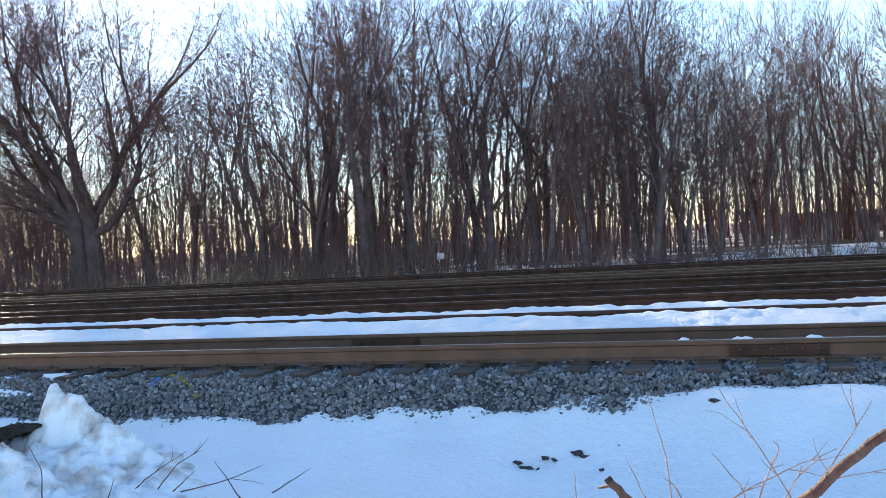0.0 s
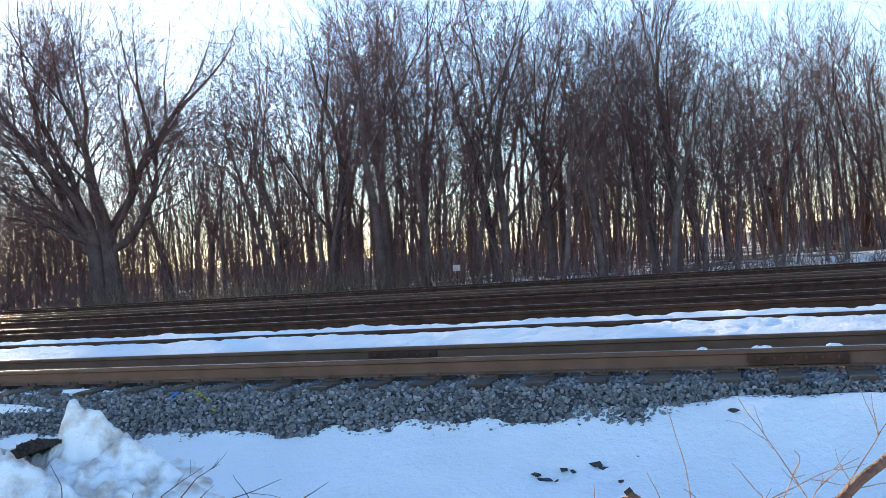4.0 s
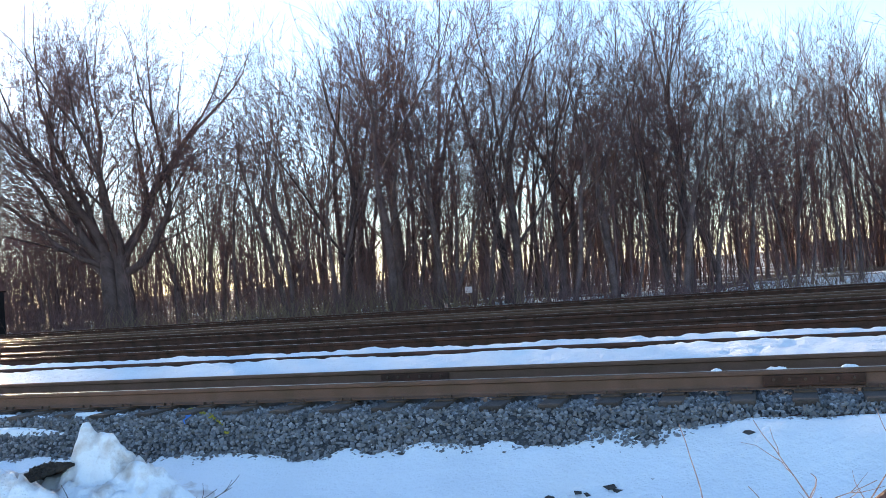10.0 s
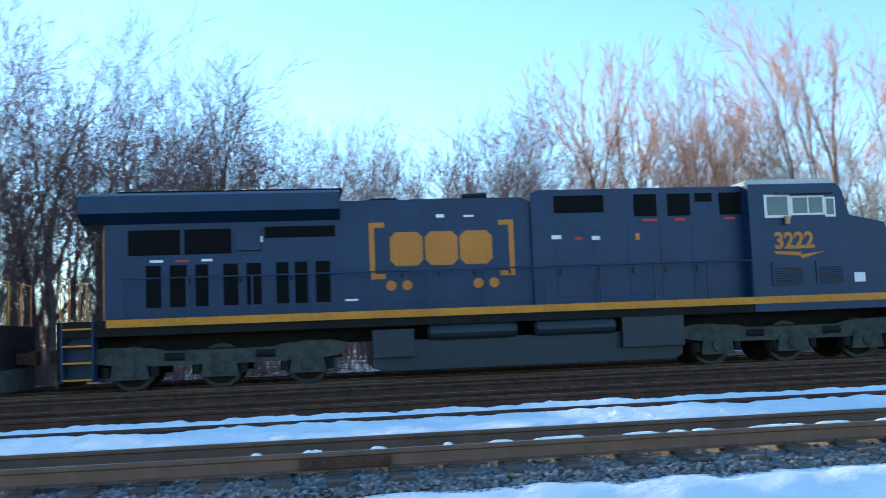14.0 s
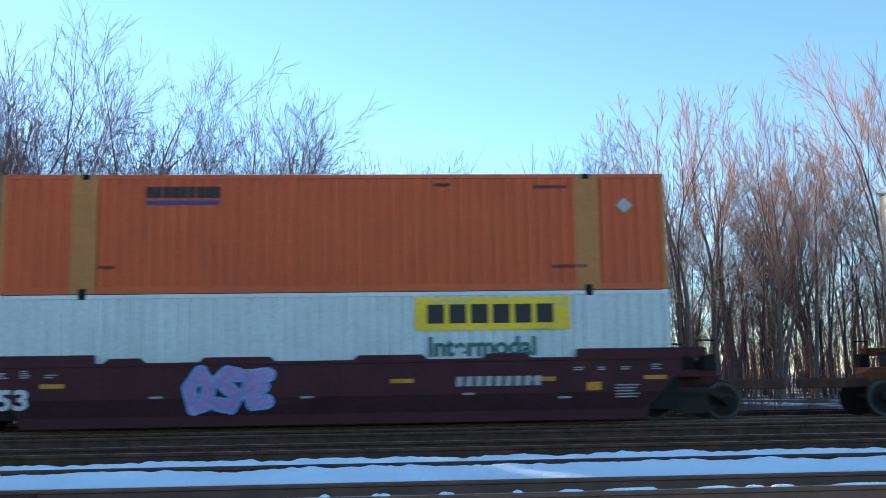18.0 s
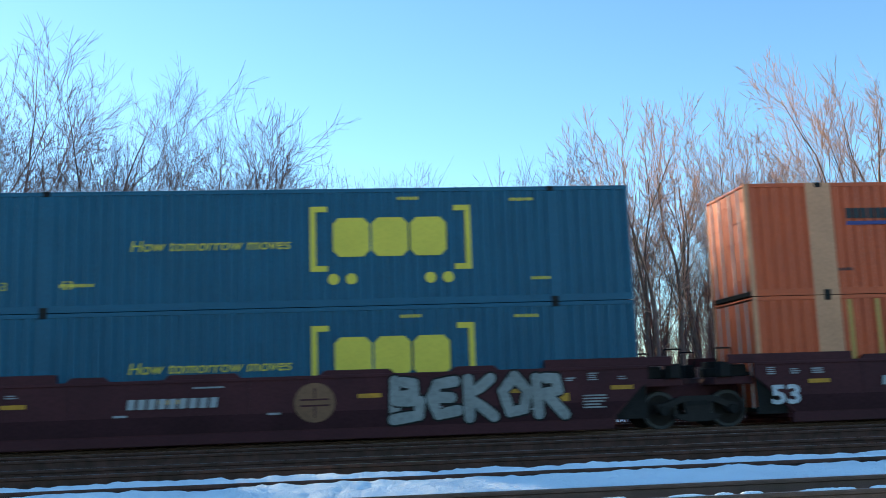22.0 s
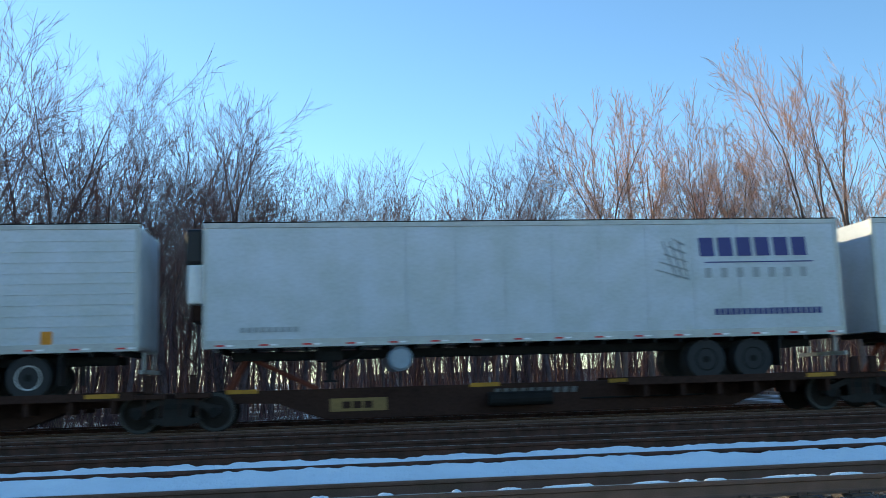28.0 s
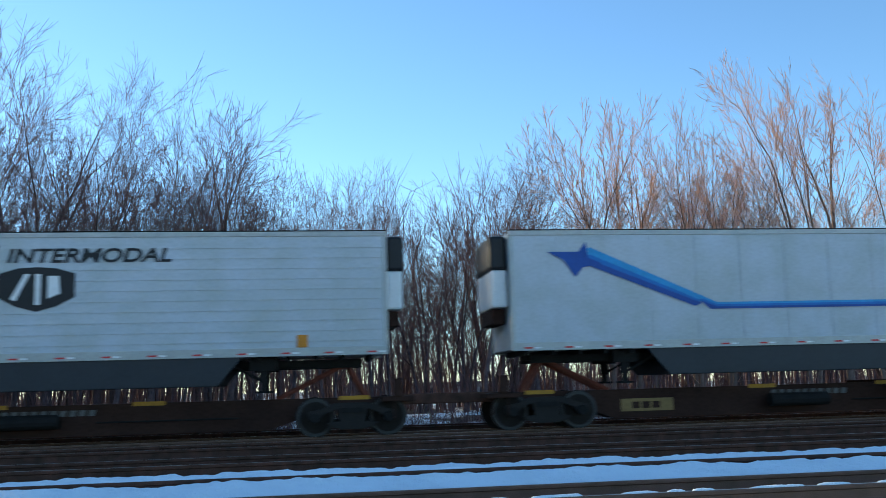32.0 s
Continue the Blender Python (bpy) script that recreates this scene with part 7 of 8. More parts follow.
def trailer_train():
    y = -1.304
    SKIRT = paint("pale_grey_skirt", (0.42, 0.45, 0.49))
    SK_D = paint("dark_skirt", (0.02, 0.025, 0.034))
    rows = []
    silver = dict(rails=paint("bright_rail_paint", (0.40, 0.44, 0.49), vary=0.2))
    t = trailer("silver-grey trailer with a brown and gold shield, pale side skirt", SILVER, 1, lift=0.17, wheels_at=4.75, skirt_from=-2.4, skirt=SKIRT, rim=UNDER, **silver)
    ups_mark(t, 6.55, 2.78)
    decal("belt_line", t, [rect(-7.9, 7.9, 3.62, 3.66), rect(-7.9, 7.9, 3.70, 3.72)], y, WHITE)
    rows.append((-247.3, t, 1, (7.2, -8.6), True))
    t = trailer("white refrigerated trailer with blue brand bars and discs", TRAILER_WHITE, 1, lift=0.17, reefer=True, rim=UNDER)
    wheel_dot_marks(t, -3.1, 0.12)
    rows.append((-264.3, t, 1, (-8.6,), True))
    t = trailer("white trailer with a small yellow brand block", TRAILER_WHITE, 1, lift=0.17, rim=ALU)
    decal("brand_panel", t, rect(5.0, 6.5, 2.98, 3.66), y, paint("dull_grey_panel", (0.36, 0.36, 0.35), vary=0.3))
    decal("brand_block", t, rect(5.05, 5.9, 3.32, 3.62), y - 0.007, YELLOW_DULL)
    decal("brand_bar", t, word_bars(5.35, 6.42, 3.06, 3.24, 8, gap=0.3), y - 0.007, LOGO_GREY)
    decal("old_patch", t, rect(5.5, 6.05, 1.5, 2.98), y, paint("faded_patch", (0.46, 0.46, 0.45), vary=0.4))
    for dx in (-1.55, -0.75):
        decal("hazard_diamond", t, diamond(dx, 1.72, 0.16), y, LOGO_GREY)
    decal("data_panel", t, [rect(7.45, 7.8, 1.35 + 0.12 * k, 1.42 + 0.12 * k) for k in range(4)], y, LOGO_BLUE)
    rows.append((-281.4, t, 1, (-8.6,), False))
    t = trailer("silver-grey trailer with a brown and gold shield, pale skirt, dusty", SILVER, 1, lift=0.17, wheels_at=4.75, skirt_from=-2.4, skirt=SKIRT, rim=UNDER, **silver)
    ups_mark(t, 6.75, 2.78)
    decal("belt_line", t, [rect(-7.9, 7.9, 3.62, 3.66), rect(-7.9, 7.9, 3.70, 3.72)], y, WHITE)
    rows.append((-298.5, t, 1, (-8.6,), False))
    t = trailer("plain grey trailer with a pale side skirt", SILVER, -1, skirt=SKIRT, rim=UNDER, **silver)
    rows.append((-316.0, t, -1, (-8.6,), False))
    t = trailer("plain white trailer, slightly soiled", TRAILER_WHITE, -1, rim=ALU)
    rows.append((-334.3, t, -1, (-8.9,), False))
    t = trailer("white trailer with a small yellow mark and a red dot", TRAILER_WHITE, -1, rim=ALU)
    decal("brand_block", t, [rect(-5.9, -4.9, 3.2, 3.42), rect(-5.6, -4.6, 2.98, 3.12)], y, YELLOW_DULL)
    decal("emblem_dot", t, ellipse(1.6, 1.75, 0.12, 0.12), y, RED)
    rows.append((-352.6, t, -1, (-8.6,), False))
    t = trailer("white refrigerated trailer with navy brand bars and a wire globe", TRAILER_WHITE, -1, reefer=True, rim=UNDER, tank=True)
    decal("brand_bar", t, word_bars(4.3, 7.3, 3.1, 3.58, 6, -0.03), y, LOGO_NAVY)
    decal("brand_line", t, rect(4.4, 7.35, 2.93, 2.96), y, LOGO_NAVY)
    decal("brand_bar", t, word_bars(4.4, 7.4, 2.55, 2.80, 7, gap=0.6), y, LOGO_GREY)
    for k in range(5):
        decal("globe_line", t, [(3.35 + 0.12 * k - 0.25, 2.75 + 0.2 * k), (3.98 - 0.02 * k, 2.5 + 0.22 * k), (3.98 - 0.02 * k, 2.54 + 0.22 * k), (3.35 + 0.12 * k - 0.25, 2.79 + 0.2 * k)], y, LOGO_GREY)
    for k in range(3):
        decal("globe_line", t, [(3.3 + 0.2 * k, 3.5), (3.34 + 0.2 * k, 3.5), (3.66 + 0.15 * k, 2.55), (3.62 + 0.15 * k, 2.55)], y, LOGO_GREY)
    decal("web_address", t, word_bars(4.6, 7.5, 1.6, 1.76, 20, gap=0.3), y, LOGO_NAVY)
    decal("data_panel", t, word_bars(-7.2, -5.8, 1.42, 1.54, 9), y, LOGO_GREY)
    rows.append((-369.7, t, -1, (-8.7,), False))

    def shield_reefer(nose, label):
        t = trailer(label, TRAILER_WHITE, nose, ribs=0.25, reefer=True, skirt=SK_D, rim=ALU)
        lettering("word", t, "INTERMODAL", -0.75, 3.35, 0.32, y, BLACK, shear=0.2, width=1.3, bold=0.012)
        decal("brand_block", t, [(-2.74, 3.3), (-1.0, 3.3), (-0.9, 3.75), (-2.64, 3.75)], y, BLACK)
        decal("shield_edge", t, shield(-0.05, 2.72, 0.85, 0.52), y, BLACK)
        decal("shield_bars", t, [[(-0.62, 2.5), (-0.5, 2.45), (-0.2, 3.08), (-0.32, 3.08)], [(-0.08, 2.36), (0.04, 2.36), (0.04, 3.08), (-0.08, 3.08)], [(0.2, 2.5), (0.48, 2.62), (0.44, 3.03), (0.2, 3.03)]], y - 0.007, WHITE)
        decal("eco_badge", t, ellipse(-4.8, 2.2, 0.55, 0.16), y, SPRAY_GREEN)
        decal("warning_label", t, rect(5.9, 6.15, 1.25, 1.55), y - 0.02, YELLOW)
        return t

    rows.append((-387.3, shield_reefer(-1, "white ribbed refrigerated trailer with a black shield badge"), -1, (-8.6,), False))
    t = trailer("white refrigerated trailer with a red brand block", TRAILER_WHITE, -1, reefer=True, rim=UNDER, tank=True)
    decal("brand_bar", t, word_bars(2.5, 5.85, 2.98, 3.55, 7, 0.14, 0.3), y, RED)
    decal("brand_lines", t, [rect(2.4, 7.2, 2.68, 2.8), rect(4.0, 7.2, 2.5, 2.56)], y, RED)
    decal("brand_disc", t, [[(6.0, 3.0), (7.2, 2.95), (7.2, 3.1), (6.7, 3.2), (6.1, 3.15)], [(6.3, 3.25), (7.0, 3.25), (7.0, 3.35), (6.4, 3.35)], [(6.45, 3.4), (6.95, 3.4), (6.8, 3.62), (6.6, 3.62)]], y, RED)
    for dx in (-2.6, -1.95, -1.2):
        decal("hazard_diamond", t, diamond(dx, 1.78 + 0.04 * (dx + 2), 0.17), y, LOGO_GREY)
    rows.append((-404.2, t, -1, (-7.2,), False))
    t = trailer("plain mid-blue trailer with a dark belly skirt", TRAILER_BLUE, 1, lift=0.19, rails=TRAILER_BLUE, wheels_at=6.5, skirt_from=-2.6, skirt=SK_D, rim=ALU)
    decal("brand_block", t, [rect(6.9, 7.35, 3.7, 3.76), rect(7.05, 7.65, 3.58, 3.63)], y, YELLOW_DULL)
    rows.append((-423.6, t, 1, (7.2, -9.8), False))
    t = trailer("white refrigerated trailer with blue brand bars and discs, clean", TRAILER_WHITE, -1, reefer=True, rim=ALU, tank=True)
    wheel_dot_marks(t, -3.45)
    rows.append((-443.7, t, -1, (-9.1,), False))
    t = trailer("white refrigerated trailer with a blue arrow stripe", TRAILER_WHITE, -1, reefer=True, skirt=SK_D, rim=ALU)
    light, mid, deep = paint("stripe_light_blue", (0.05, 0.30, 0.62)), paint("stripe_mid_blue", (0.02, 0.16, 0.50)), paint("stripe_deep_blue", (0.015, 0.07, 0.32))
    for k, m_ in enumerate((light, mid, deep)):
        o = 0.14 * k
        decal("stripe", t, [(-6.1, 3.55 - o * 1.2), (-3.1, 2.25 - o * 0.25), (-2.9, 2.12 - o * 0.4), (7.8, 2.12 - o * 0.4), (7.8, 2.18 - o * 0.4), (-2.7, 2.18 - o * 0.4), (-6.0, 3.62 - o * 1.2)], y - 0.002 * k, m_)
        decal("stripe", t, [(-6.1, 3.45 - o), (-3.3, 2.2 - o * 0.4), (-3.1, 2.27 - o * 0.4), (-6.0, 3.57 - o)], y - 0.009 - 0.002 * k, m_)
    decal("arrow_head", t, [(-7.1, 3.5), (-6.3, 3.5), (-6.1, 3.75), (-6.05, 3.35), (-5.7, 3.2), (-6.2, 3.1), (-6.4, 2.85), (-6.7, 3.3)], y - 0.02, deep)
    decal("brand_bar", t, word_bars(2.6, 6.2, 2.75, 3.35, 6, 0.15), y, light)
    rows.append((-462.0, t, -1, (-7.2,), False))
    rows.append((-481.2, shield_reefer(1, "white ribbed refrigerated trailer with a black shield badge"), 1, (7.2, -8.6), False))
    for s, t, nose, trucks, bright in rows:
        c = spine_car("low rust-brown spine car under a road trailer" + (", its runway curbs yellow" if bright else ""), trucks, nose=nose, bright=bright)
        moving(c, s)
        moving(t, s, 0.88)


trailer_train()


# ------------------------------------------------------------------ foreground
MOUND_CREST = [(-9.6, -1.1), (-8.9, -0.62), (-8.1, -0.5), (-7.5, -0.52), (-7.1, -0.62), (-6.8, -0.66), (-6.42, -0.60), (-6.37, -0.2), (-6.25, -0.09), (-6.1, -0.22), (-5.95, -0.3), (-5.86, -0.42),
               (-5.67, -0.47), (-5.4, -0.66), (-5.08, -0.88), (-4.5, -1.2)]
FRONT_CREST = [(-9.0, -1.1), (-7.6, -0.45), (-6.9, -0.46), (-6.4, -0.5), (-6.05, -0.66), (-5.7, -0.86), (-5.2, -1.2)]


def snow_mound():
    """An old ploughed heap: a ragged tooth of ice on a long body, broken away on one side, and a lower heap before it."""
    xs = [-9.4 + 0.03 * i for i in range(170)]
    ys = [5.9 + 0.03 * j for j in range(90)]
    px, pz = zip(*MOUND_CREST)
    fx, fz = zip(*FRONT_CREST)
    verts = []
    for y in ys:
        for x in xs:
            g = ground_z(x, y) - 0.03
            ragged = x + 0.05 * wob(x, y, 7.0, 2) + 0.03 * wob(x, y, 17.0, 5)
            v = y - 7.35 - 0.08 * wob(x, 0, 2.5, 9)
            c = float(np.interp(ragged, px, pz))
            sharp = 0.22 if v > 0 else 0.5 - 0.2 * smooth((c + 0.5) / 0.3)
            h = max(0.0, c - g) * math.exp(-abs(v / sharp) ** 1.6)
            # the body spreads towards the track side's foot
            h = max(h, 0.72 * max(0.0, min(c, -0.45) - g) * math.exp(-((y - 7.1) / 0.62) ** 2))
            f = float(np.interp(ragged, fx, fz))
            h = max(h, max(0.0, f - g) * math.exp(-abs((y - 6.6 - 0.1 * wob(x, 1, 1.5, 4)) / 0.34) ** 1.8))
            k = min(1, 3 * h)
            h += k * (0.05 * wob(x, y, 3.0, 1) - 0.10 * abs(wob(x, y, 5.0, 2)) + 0.07 * wob(x, y, 10.0, 4) + 0.035 * wob(x, y, 22.0, 6))
            verts.append((x, y, g + h))
    w = len(xs)
    faces = [(j * w + i, j * w + i + 1, (j + 1) * w + i + 1, (j + 1) * w + i) for j in range(len(ys) - 1) for i in range(w - 1)]
    ob = link_mesh("snow_mound", verts, faces, SNOW_DIRTY, smooth=True)
    tagged(ob, "old heap of ploughed snow with a ragged dirty crest", "snow")


snow_mound()


def earth_patch():
    """Bare earth and gravel in the hollow beside the heap."""
    rng = np.random.default_rng(31)
    rnd = random.Random(31)

    def spot():
        a, r = rnd.uniform(0, 6.28), rnd.random() ** 0.5
        x, y = -6.72 + 0.42 * r * math.cos(a), 7.2 + 0.3 * r * math.sin(a)
        return x, y, -0.74 + 0.34 * (x + 6.95) + rnd.random() ** 0.7 * 0.17 * (1 - r ** 2) * (0.6 + 0.5 * wob(x, y, 5.0, 3))

    v, f = stone_cloud(rng, 3500, spot, 0.016)
    tagged(new("bare_earth", array_mesh("bare_earth", v, f, mat("dark_earth", (0.05, 0.04, 0.032), 0.95, vary=0.5, scale=8, fine=40, bump=0.5), False)), "dark earth and gravel laid bare beside the snow heap", "earth", kind="stuff")


earth_patch()


def patch(name, cx, cy, rx, ry, z, seed, label):
    """A thin tongue of snow on the ballast."""
    n, rings = 28, 6
    verts, faces = [(cx, cy, (z if 8.3 < cy < 12 else ground_z(cx, cy)) + 0.05)], []
    for r in range(1, rings + 1):
        k = r / rings
        for i in range(n):
            a = 2 * math.pi * i / n
            w = 1 + 0.35 * wob(math.cos(a) * 1.3, math.sin(a) * 1.3, 1.2, seed)
            x, y = cx + rx * k * w * math.cos(a), cy + ry * k * w * math.sin(a)
            verts.append((x, y, (bank_z(y) if 8.3 < y < 12 else ground_z(x, y)) + 0.055 * (1 - k ** 3) + 0.02 * wob(x, y, 3, seed) - (0.02 if r == rings else 0)))
    for i in range(n):
        faces.append((0, 1 + i, 1 + (i + 1) % n))
    for r in range(rings - 1):
        for i in range(n):
            a, b = 1 + r * n + i, 1 + r * n + (i + 1) % n
            faces.append((a, a + n, b + n, b))
    tagged(link_mesh(name, verts, faces, SNOW, smooth=True), label, "snow", "snow patches")


for i, (x, y, a, b) in enumerate(((-10.4, 9.35, 2.3, 0.16), (-9.6, 8.85, 1.9, 0.10), (-7.9, 9.32, 0.6, 0.08), (-8.6, 8.1, 0.9, 0.16))):
    patch("snow_patch", x, y, a, b, bank_z(y), 50 + i, "tongue of snow on the ballast shoulder")

rnd_w = random.Random(21)
for i in range(22):
    x = -9.0 + i * 0.75 + rnd_w.uniform(-0.6, 0.6)
    y = 32.2 + rnd_w.uniform(0.2, 6.0) + max(0, x + 3) * 0.7
    patch("snow_patch", x, y, rnd_w.uniform(0.8, 2.6), rnd_w.uniform(0.5, 1.5), 0, 70 + i, "remnant of snow on the wood's floor")
for i, (x, y, a, b) in enumerate(((-31.6, 30.9, 0.9, 0.4), (-25.2, 30.9, 0.6, 0.15), (-23.4, 31.2, 1.2, 0.3), (-29.5, 33.0, 1.2, 0.4), (-20.5, 30.8, 0.5, 0.12), (-24.2, 36.5, 1.3, 0.8))):
    patch("snow_patch", x, y, a, b, 0, 95 + i, "remnant of snow on the wood's floor")

# bits of snow on the railheads and beside them
rnd_s = random.Random(8)
for i, (x, ln) in enumerate([(-0.6, 0.06), (-0.04, 0.1), (0.63, 0.09), (1.35, 0.05)] + [(1.9 + k * 0.47 + 0.15 * math.sin(k * 2.3), rnd_s.uniform(0.1, 0.27)) for k in range(17)]):
    bm = bmesh.new()
    bmesh.ops.create_uvsphere(bm, u_segments=10, v_segments=6, radius=1.0)
    for v in bm.verts:
        v.co = Vector((v.co.x * ln * (1 + 0.3 * wob(v.co.x, i, 2)), v.co.y * 0.05, max(-0.2, v.co.z) * (0.018 + 0.016 * rnd_s.random())))
    o = part("snow_lump", bm, SNOW, None, smooth=True)
    o.matrix_basis = pose(x, 9.745, -0.146)
    tagged(o, "small lump of snow on the railhead", "snow", "snow lumps on the rail")


def rocks():
    """Stones and an old tie end that show through the snow."""
    DARK_STONE = mat("dark_wet_stone", (0.05, 0.048, 0.046), 0.8, vary=0.6, scale=8, fine=40, bump=0.5)
    for x, y, s, m_ in ((-1.76, 7.89, 0.04, TIE), (-1.94, 7.89, 0.035, DARK_STONE), (-1.87, 7.86, 0.04, DARK_STONE), (-1.71, 7.97, 0.03, DARK_STONE), (-1.44, 8.03, 0.035, DARK_STONE), (-1.36, 8.0, 0.035, DARK_STONE), (-1.2, 7.84, 0.03, DARK_STONE),
                        (-1.09, 8.1, 0.022, DARK_STONE), (-3.52, 8.46, 0.04, DARK_STONE), (-1.62, 7.92, 0.02, DARK_STONE), (-2.3, 8.62, 0.03, DARK_STONE), (-0.3, 8.6, 0.03, DARK_STONE)):
        v, f = stone_cloud(np.random.default_rng(int(1000 * s + 10 * x + 900)), 1, lambda: (0, 0, 0), s * 1.05)
        o = link_mesh("stone", v.tolist(), f.tolist(), m_)
        o.matrix_basis = pose(x, y, ground_z(x, y) + s * 0.1) @ Matrix.Diagonal((1.5, 1.2, 0.6, 1))
        tagged(o, "dark stone showing through the melting snow", "stone", "stones in the snow")


rocks()


def stick(name, pts, r, mt, label, group="", twigs=0, seed=0, cut=False):
    """A dead stem along a few points, with side shoots."""
    rng = np.random.default_rng(seed)
    p = np.array(pts, float)
    # round the bends
    t = np.linspace(0, len(p) - 1, 3 * len(p))
    fine_p = np.stack([np.interp(t, np.arange(len(p)), p[:, k]) for k in range(3)], -1)
    fine_p[1:-1] = (fine_p[:-2] + 2 * fine_p[1:-1] + fine_p[2:]) / 4
    fine_p[1:-1] += rng.normal(0, r * (0.12 if cut else 0.35), fine_p[1:-1].shape)
    s = empty(name, pose(*p[0]), label, "twig" if r < 0.01 else "branch", group)
    tb = Tubes()
    tb.add(fine_p - p[0], np.linspace(r, r * (0.85 if cut else 0.35), len(fine_p)), 8 if r > 0.01 else 5)
    o = new("stem", tb.mesh("stem", mt))
    o.parent = s
    for _ in range(twigs):
        q, d = at(fine_p - p[0], rng.uniform(0.3, 0.9))
        tb = Tubes()
        c = curve_branch(rng, q, side_dir(rng, d, rng.uniform(0.4, 0.9)), np.linalg.norm(p[-1] - p[0]) * rng.uniform(0.15, 0.35), 4, 0.15, 0.03)
        tb.add(c, np.linspace(r * 0.5, r * 0.2, 4), 4)
        o = new("shoot", tb.mesh("shoot", mt))
        o.parent = s
    if cut:
        bm = bmesh.new()
        e = Vector(fine_p[-1] - p[0])
        d = Vector(fine_p[-1] - fine_p[-2]).normalized()
        tube(bm, e - d * 0.008, e + d * 0.004, r * 0.9, r * 0.86, 10)
        part("cut_end", bm, mat("dark_cut_wood", (0.03, 0.022, 0.018), 0.9), s, "dark weathered cut end")
    return s


CANE = mat("pale_cane", (0.52, 0.37, 0.31), 0.8, vary=0.4, scale=20, fine=120, bump=0.2, tint=(0.25, 0.13, 0.09))
DARK_CANE = mat("dark_cane", (0.07, 0.045, 0.035), 0.85, vary=0.3, scale=20, fine=100, bump=0.2)
RED_BARK = mat("reddish_branch_bark", (0.11, 0.04, 0.03), 0.7, vary=0.6, scale=14, fine=90, bump=0.5, tint=(0.17, 0.09, 0.065))
stick("fallen_branch", [(0.02, 2.42, 0.24), (0.12, 2.3, 0.37), (0.21, 2.3, 0.455), (0.29, 2.3, 0.515), (0.36, 2.3, 0.55)], 0.0135, RED_BARK, "bent reddish branch with a dark cut end", seed=3, cut=True)
stick("fallen_branch", [(-0.22, 2.45, 0.2), (-0.31, 2.4, 0.32), (-0.355, 2.4, 0.37)], 0.012, RED_BARK, "short cut branch sticking up from the bank", seed=4, cut=True, twigs=1)
for i, (pts, tw) in enumerate((([(-0.25, 3, 0.0), (-0.25, 3, 0.16), (-0.26, 3, 0.3), (-0.31, 3, 0.49)], 0), ([(0.16, 3, 0.05), (0.1, 3, 0.17), (0.01, 3, 0.34), (-0.09, 3, 0.5)], 4), ([(0.08, 3, 0.06), (0.15, 3, 0.17), (0.27, 3, 0.34), (0.34, 3, 0.46)], 3),
                              ([(-0.02, 3, 0.12), (-0.04, 3, 0.2), (-0.12, 3, 0.3)], 1), ([(-0.3, 3, 0.08), (-0.33, 3, 0.16), (-0.38, 3, 0.27)], 0), ([(-0.55, 3, 0.05), (-0.55, 3, 0.15), (-0.55, 3, 0.23)], 0),
                              ([(-0.12, 3, 0.1), (-0.06, 3, 0.17), (0.11, 3, 0.26), (0.24, 3, 0.32)], 4), ([(0.0, 3, 0.1), (0.02, 3, 0.2), (0.08, 3, 0.32), (0.06, 3, 0.34)], 2), ([(0.1, 3, 0.12), (0.19, 3, 0.22), (0.37, 3, 0.26)], 3),
                              ([(0.05, 3.1, 0.05), (0.12, 3.1, 0.2), (0.2, 3.1, 0.27)], 3), ([(-0.2, 3, 0.12), (-0.24, 3, 0.2), (-0.27, 3, 0.22)], 1))):
    stick("cane", pts, 0.0034, CANE, "thin pale cane with bare side shoots", "canes on the bank", tw, 60 + i)
for i, (pts, tw) in enumerate((([(-3.4, 4.6, -0.33), (-3.26, 4.6, -0.23), (-3.05, 4.6, -0.11)], 2), ([(-3.1, 4.6, -0.34), (-2.8, 4.6, -0.27), (-2.57, 4.6, -0.18)], 1), ([(-2.7, 4.6, -0.4), (-2.78, 4.6, -0.28), (-2.87, 4.6, -0.16)], 0),
                              ([(-3.6, 4.6, -0.42), (-3.54, 4.6, -0.27)], 0), ([(-4.06, 4.6, -0.42), (-4.05, 4.6, -0.23), (-4.14, 4.6, -0.09)], 0), ([(-2.52, 4.6, -0.33), (-2.28, 4.6, -0.19)], 0),
                              ([(-3.25, 4.6, -0.33), (-3.1, 4.6, -0.17), (-2.95, 4.6, -0.1)], 2), ([(-3.15, 4.6, -0.34), (-3.0, 4.6, -0.22)], 1))):
    stick("cane", pts, 0.0042, DARK_CANE, "dark dead stem sticking out of the snow", "stems in the snow", tw, 80 + i)


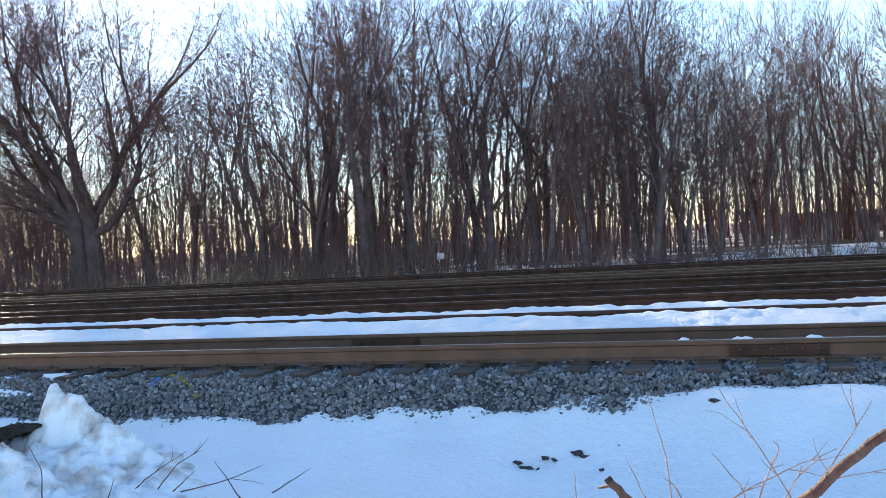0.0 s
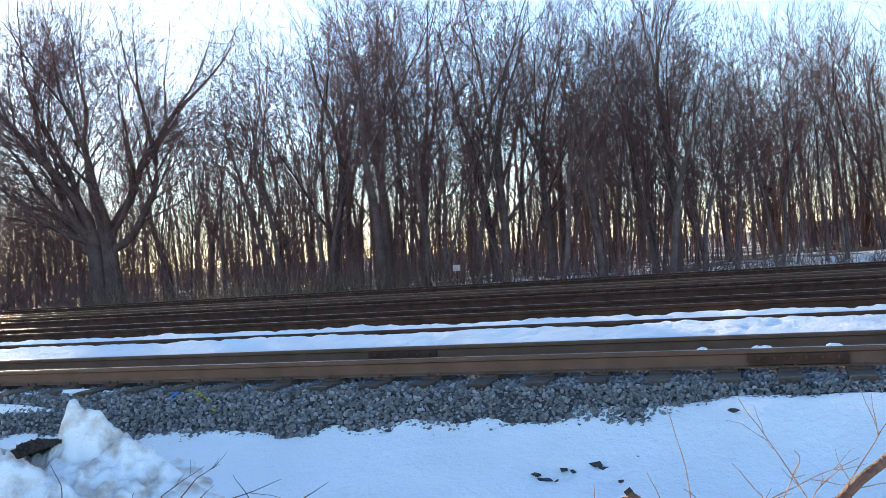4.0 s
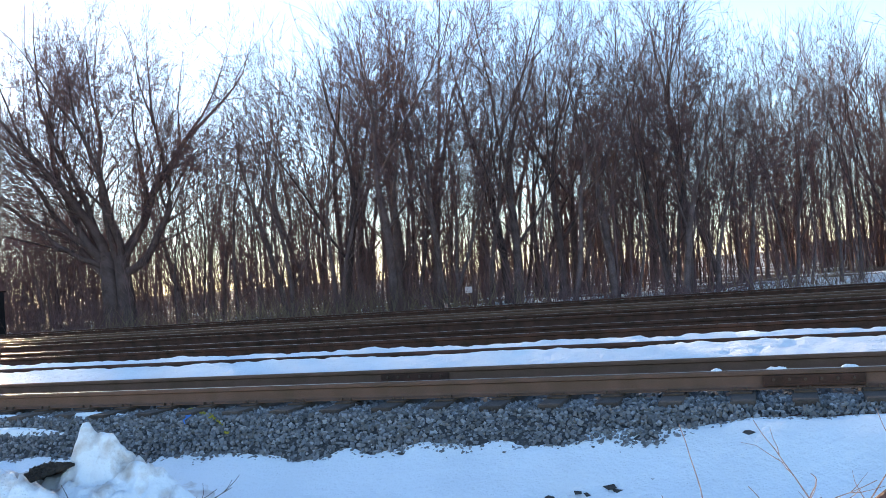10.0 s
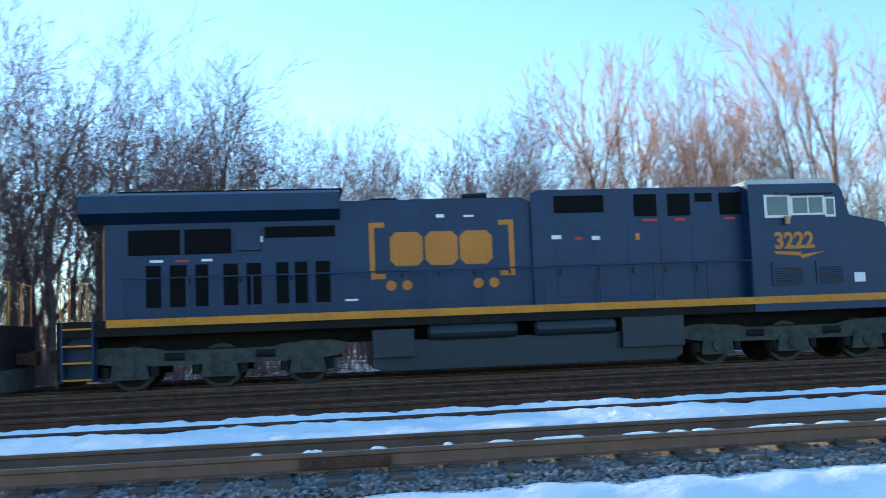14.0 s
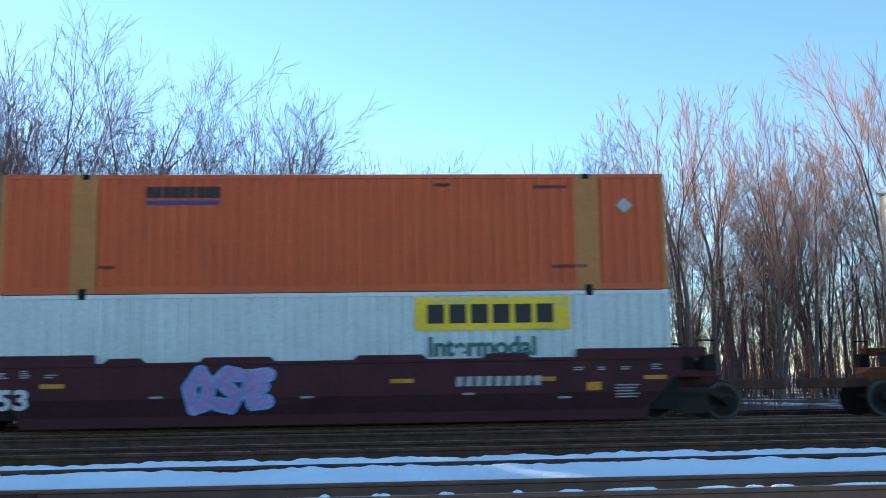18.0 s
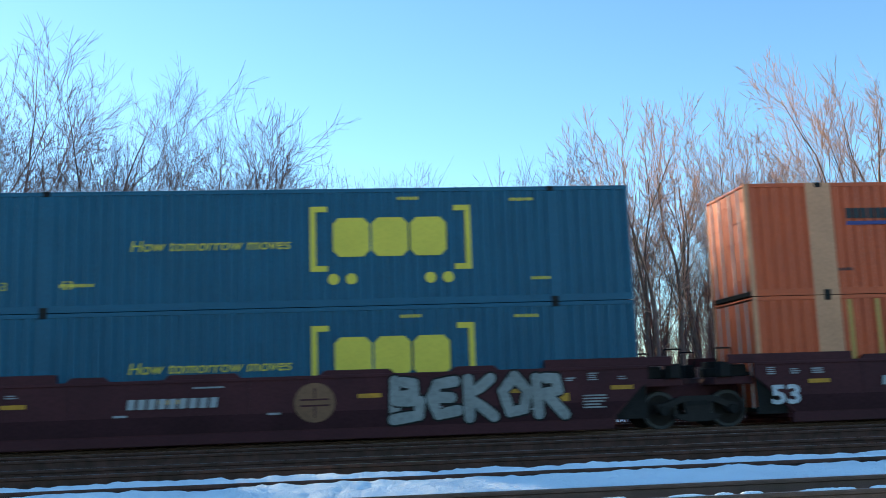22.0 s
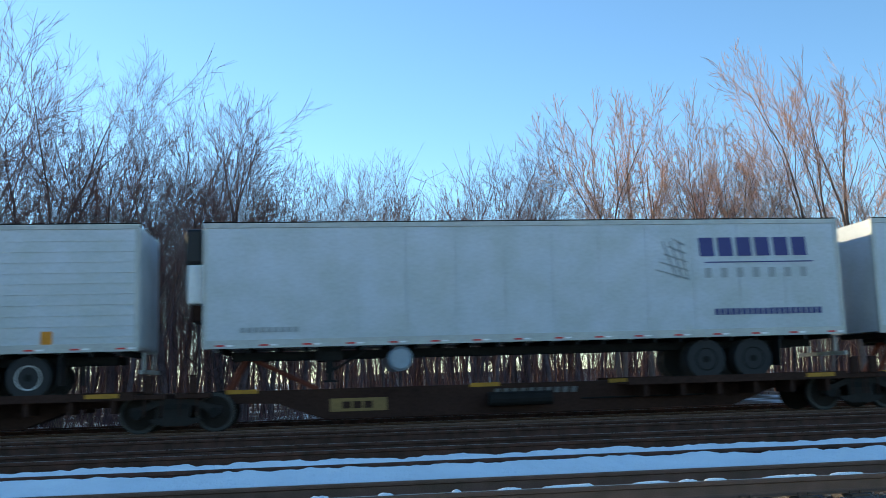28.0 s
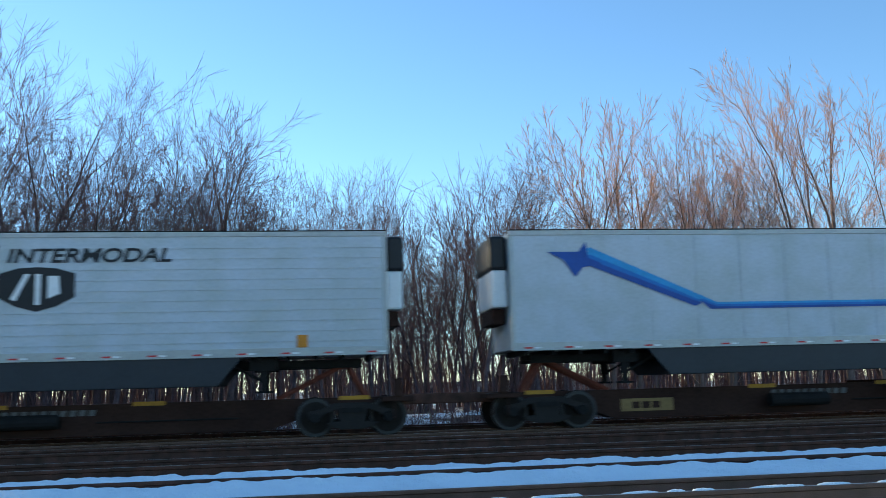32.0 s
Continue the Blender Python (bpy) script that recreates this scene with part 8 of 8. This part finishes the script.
# ------------------------------------------------------------------ along the far side
def lineside():
    c = empty("relay_cabinet", pose(-31.25, 31.0, -0.45), "black metal relay cabinet beside the far track", "cabinet")
    quick("body", [(-0.62, 0.62, -0.4, 0.4, 0.12, 2.05)], BLACK, c, bevel=0.02)
    quick("door", [(-0.55, 0.0, -0.425, -0.4, 0.2, 1.9)], BLACK, c)
    quick("door", [(0.02, 0.55, -0.425, -0.4, 0.2, 1.9)], BLACK, c)
    quick("plinth", [(-0.66, 0.66, -0.44, 0.44, -0.1, 0.12)], UNDER, c)
    quick("roof", [(-0.68, 0.68, -0.46, 0.46, 2.05, 2.1)], UNDER, c)
    s = empty("lineside_sign", pose(-10.1, 31.5, -0.42), "small pale notice on a thin post before the wood", "sign")
    quick("board", [(-0.13, 0.13, -0.01, 0.01, 0.74, 0.95)], paint("pale_pink_board", (0.6, 0.5, 0.5)), s)
    quick("post", [(-0.02, 0.02, 0.012, 0.04, -0.1, 0.9)], RAIL_OLD, s)
    s = empty("marker_stub", pose(-10.52, 30.2, -0.4), "short weathered wooden stake beside the far track", "stake")
    quick("stake", [(-0.04, 0.04, -0.04, 0.04, -0.1, 0.42)], CANE, s)
    b = empty("low_building", pose(9.0, 78.0, -0.2), "long low pale building far behind the trees", "building")
    quick("wall", [(-7, 22, 0, 8, 0, 1.55)], mat("pale_siding", (0.42, 0.40, 0.38), 0.8, vary=0.2, scale=0.5, fine=8), b)
    quick("roof", [(-7.3, 22.3, -0.3, 8.3, 1.55, 1.7)], mat("dark_roofing", (0.26, 0.25, 0.25), 0.8), b)
    for k in range(5):
        quick("window", [(-5 + k * 5, -3.8 + k * 5, -0.03, 0.02, 0.6, 1.2)], GLASS, b)
    rnd = random.Random(2)
    for i in range(16):
        x, y = rnd.uniform(-26, -9), rnd.uniform(30.4, 31.4)
        v, f = stone_cloud(np.random.default_rng(200 + i), 1, lambda: (0, 0, 0), rnd.uniform(0.05, 0.14))
        o = link_mesh("litter_scrap", v.tolist(), f.tolist(), rnd.choice((WHITE, WHITE, UNDER, CANE, ORANGE_RED)))
        o.matrix_basis = pose(x, y, ground_z(x, y) + 0.04) @ Matrix.Diagonal((1.5, 1, 0.5, 1))
        tagged(o, "scrap of litter at the edge of the wood", "litter", "litter")
    # small things on the ballast
    bm = bmesh.new()
    tube(bm, (0, 0, 0.03), (0.05, 0.03, 0.035), 0.008, 0.008, 6)
    tube(bm, (0.05, 0.03, 0.035), (0.04, -0.1, 0.0), 0.008, 0.008, 6)
    tube(bm, (0.04, -0.1, 0.0), (0.1, -0.16, -0.03), 0.008, 0.006, 6)
    o = part("cord", bm, paint("blue_plastic", (0.03, 0.2, 0.6)))
    o.matrix_basis = pose(-6.30, 8.98, bank_z(8.98) + 0.05)
    tagged(o, "scrap of bright blue plastic cord on the ballast", "cord")
    yl = paint("yellow_paint_on_stone", (0.32, 0.28, 0.04), 0.8)
    rng = np.random.default_rng(44)
    rnd = random.Random(44)

    def line():
        k = rnd.random()
        yy = 9.55 - 0.8 * k + rnd.uniform(-0.03, 0.03)
        return -6.65 + 1.05 * k + rnd.uniform(-0.03, 0.03), yy, bank_z(yy) + 0.03

    v, f = stone_cloud(rng, 30, line, 0.017)
    tagged(link_mesh("painted_gravel", v.tolist(), f.tolist(), yl), "ballast stones sprayed with yellow paint", "gravel", kind="stuff")


lineside()


# ------------------------------------------------------------------ what moves
def run(t):
    """How far the train has come by t: a little faster while the locomotives pass."""
    lag = -1.5 + (t - 14.5) if t < 14.5 else min(0.0, 0.75 * (t - 16.5))
    return SPEED * (t - 13.0) + lag


def motions():
    for ob, s, z, turned in MOVING:
        rows = []
        for t in (0.0, 6.0, 12.0, 13.0, 13.5, 14.0, 14.5, 15.5, 16.5, 17.0, 18.0, 20.0, 24.0, 28.0, 32.0):
            rows.append((t, pose(s + run(t), TRACK_Y, RAIL_Z + z, 0, 0, 180 if turned else 0)))
        walk(ob, rows)


motions()
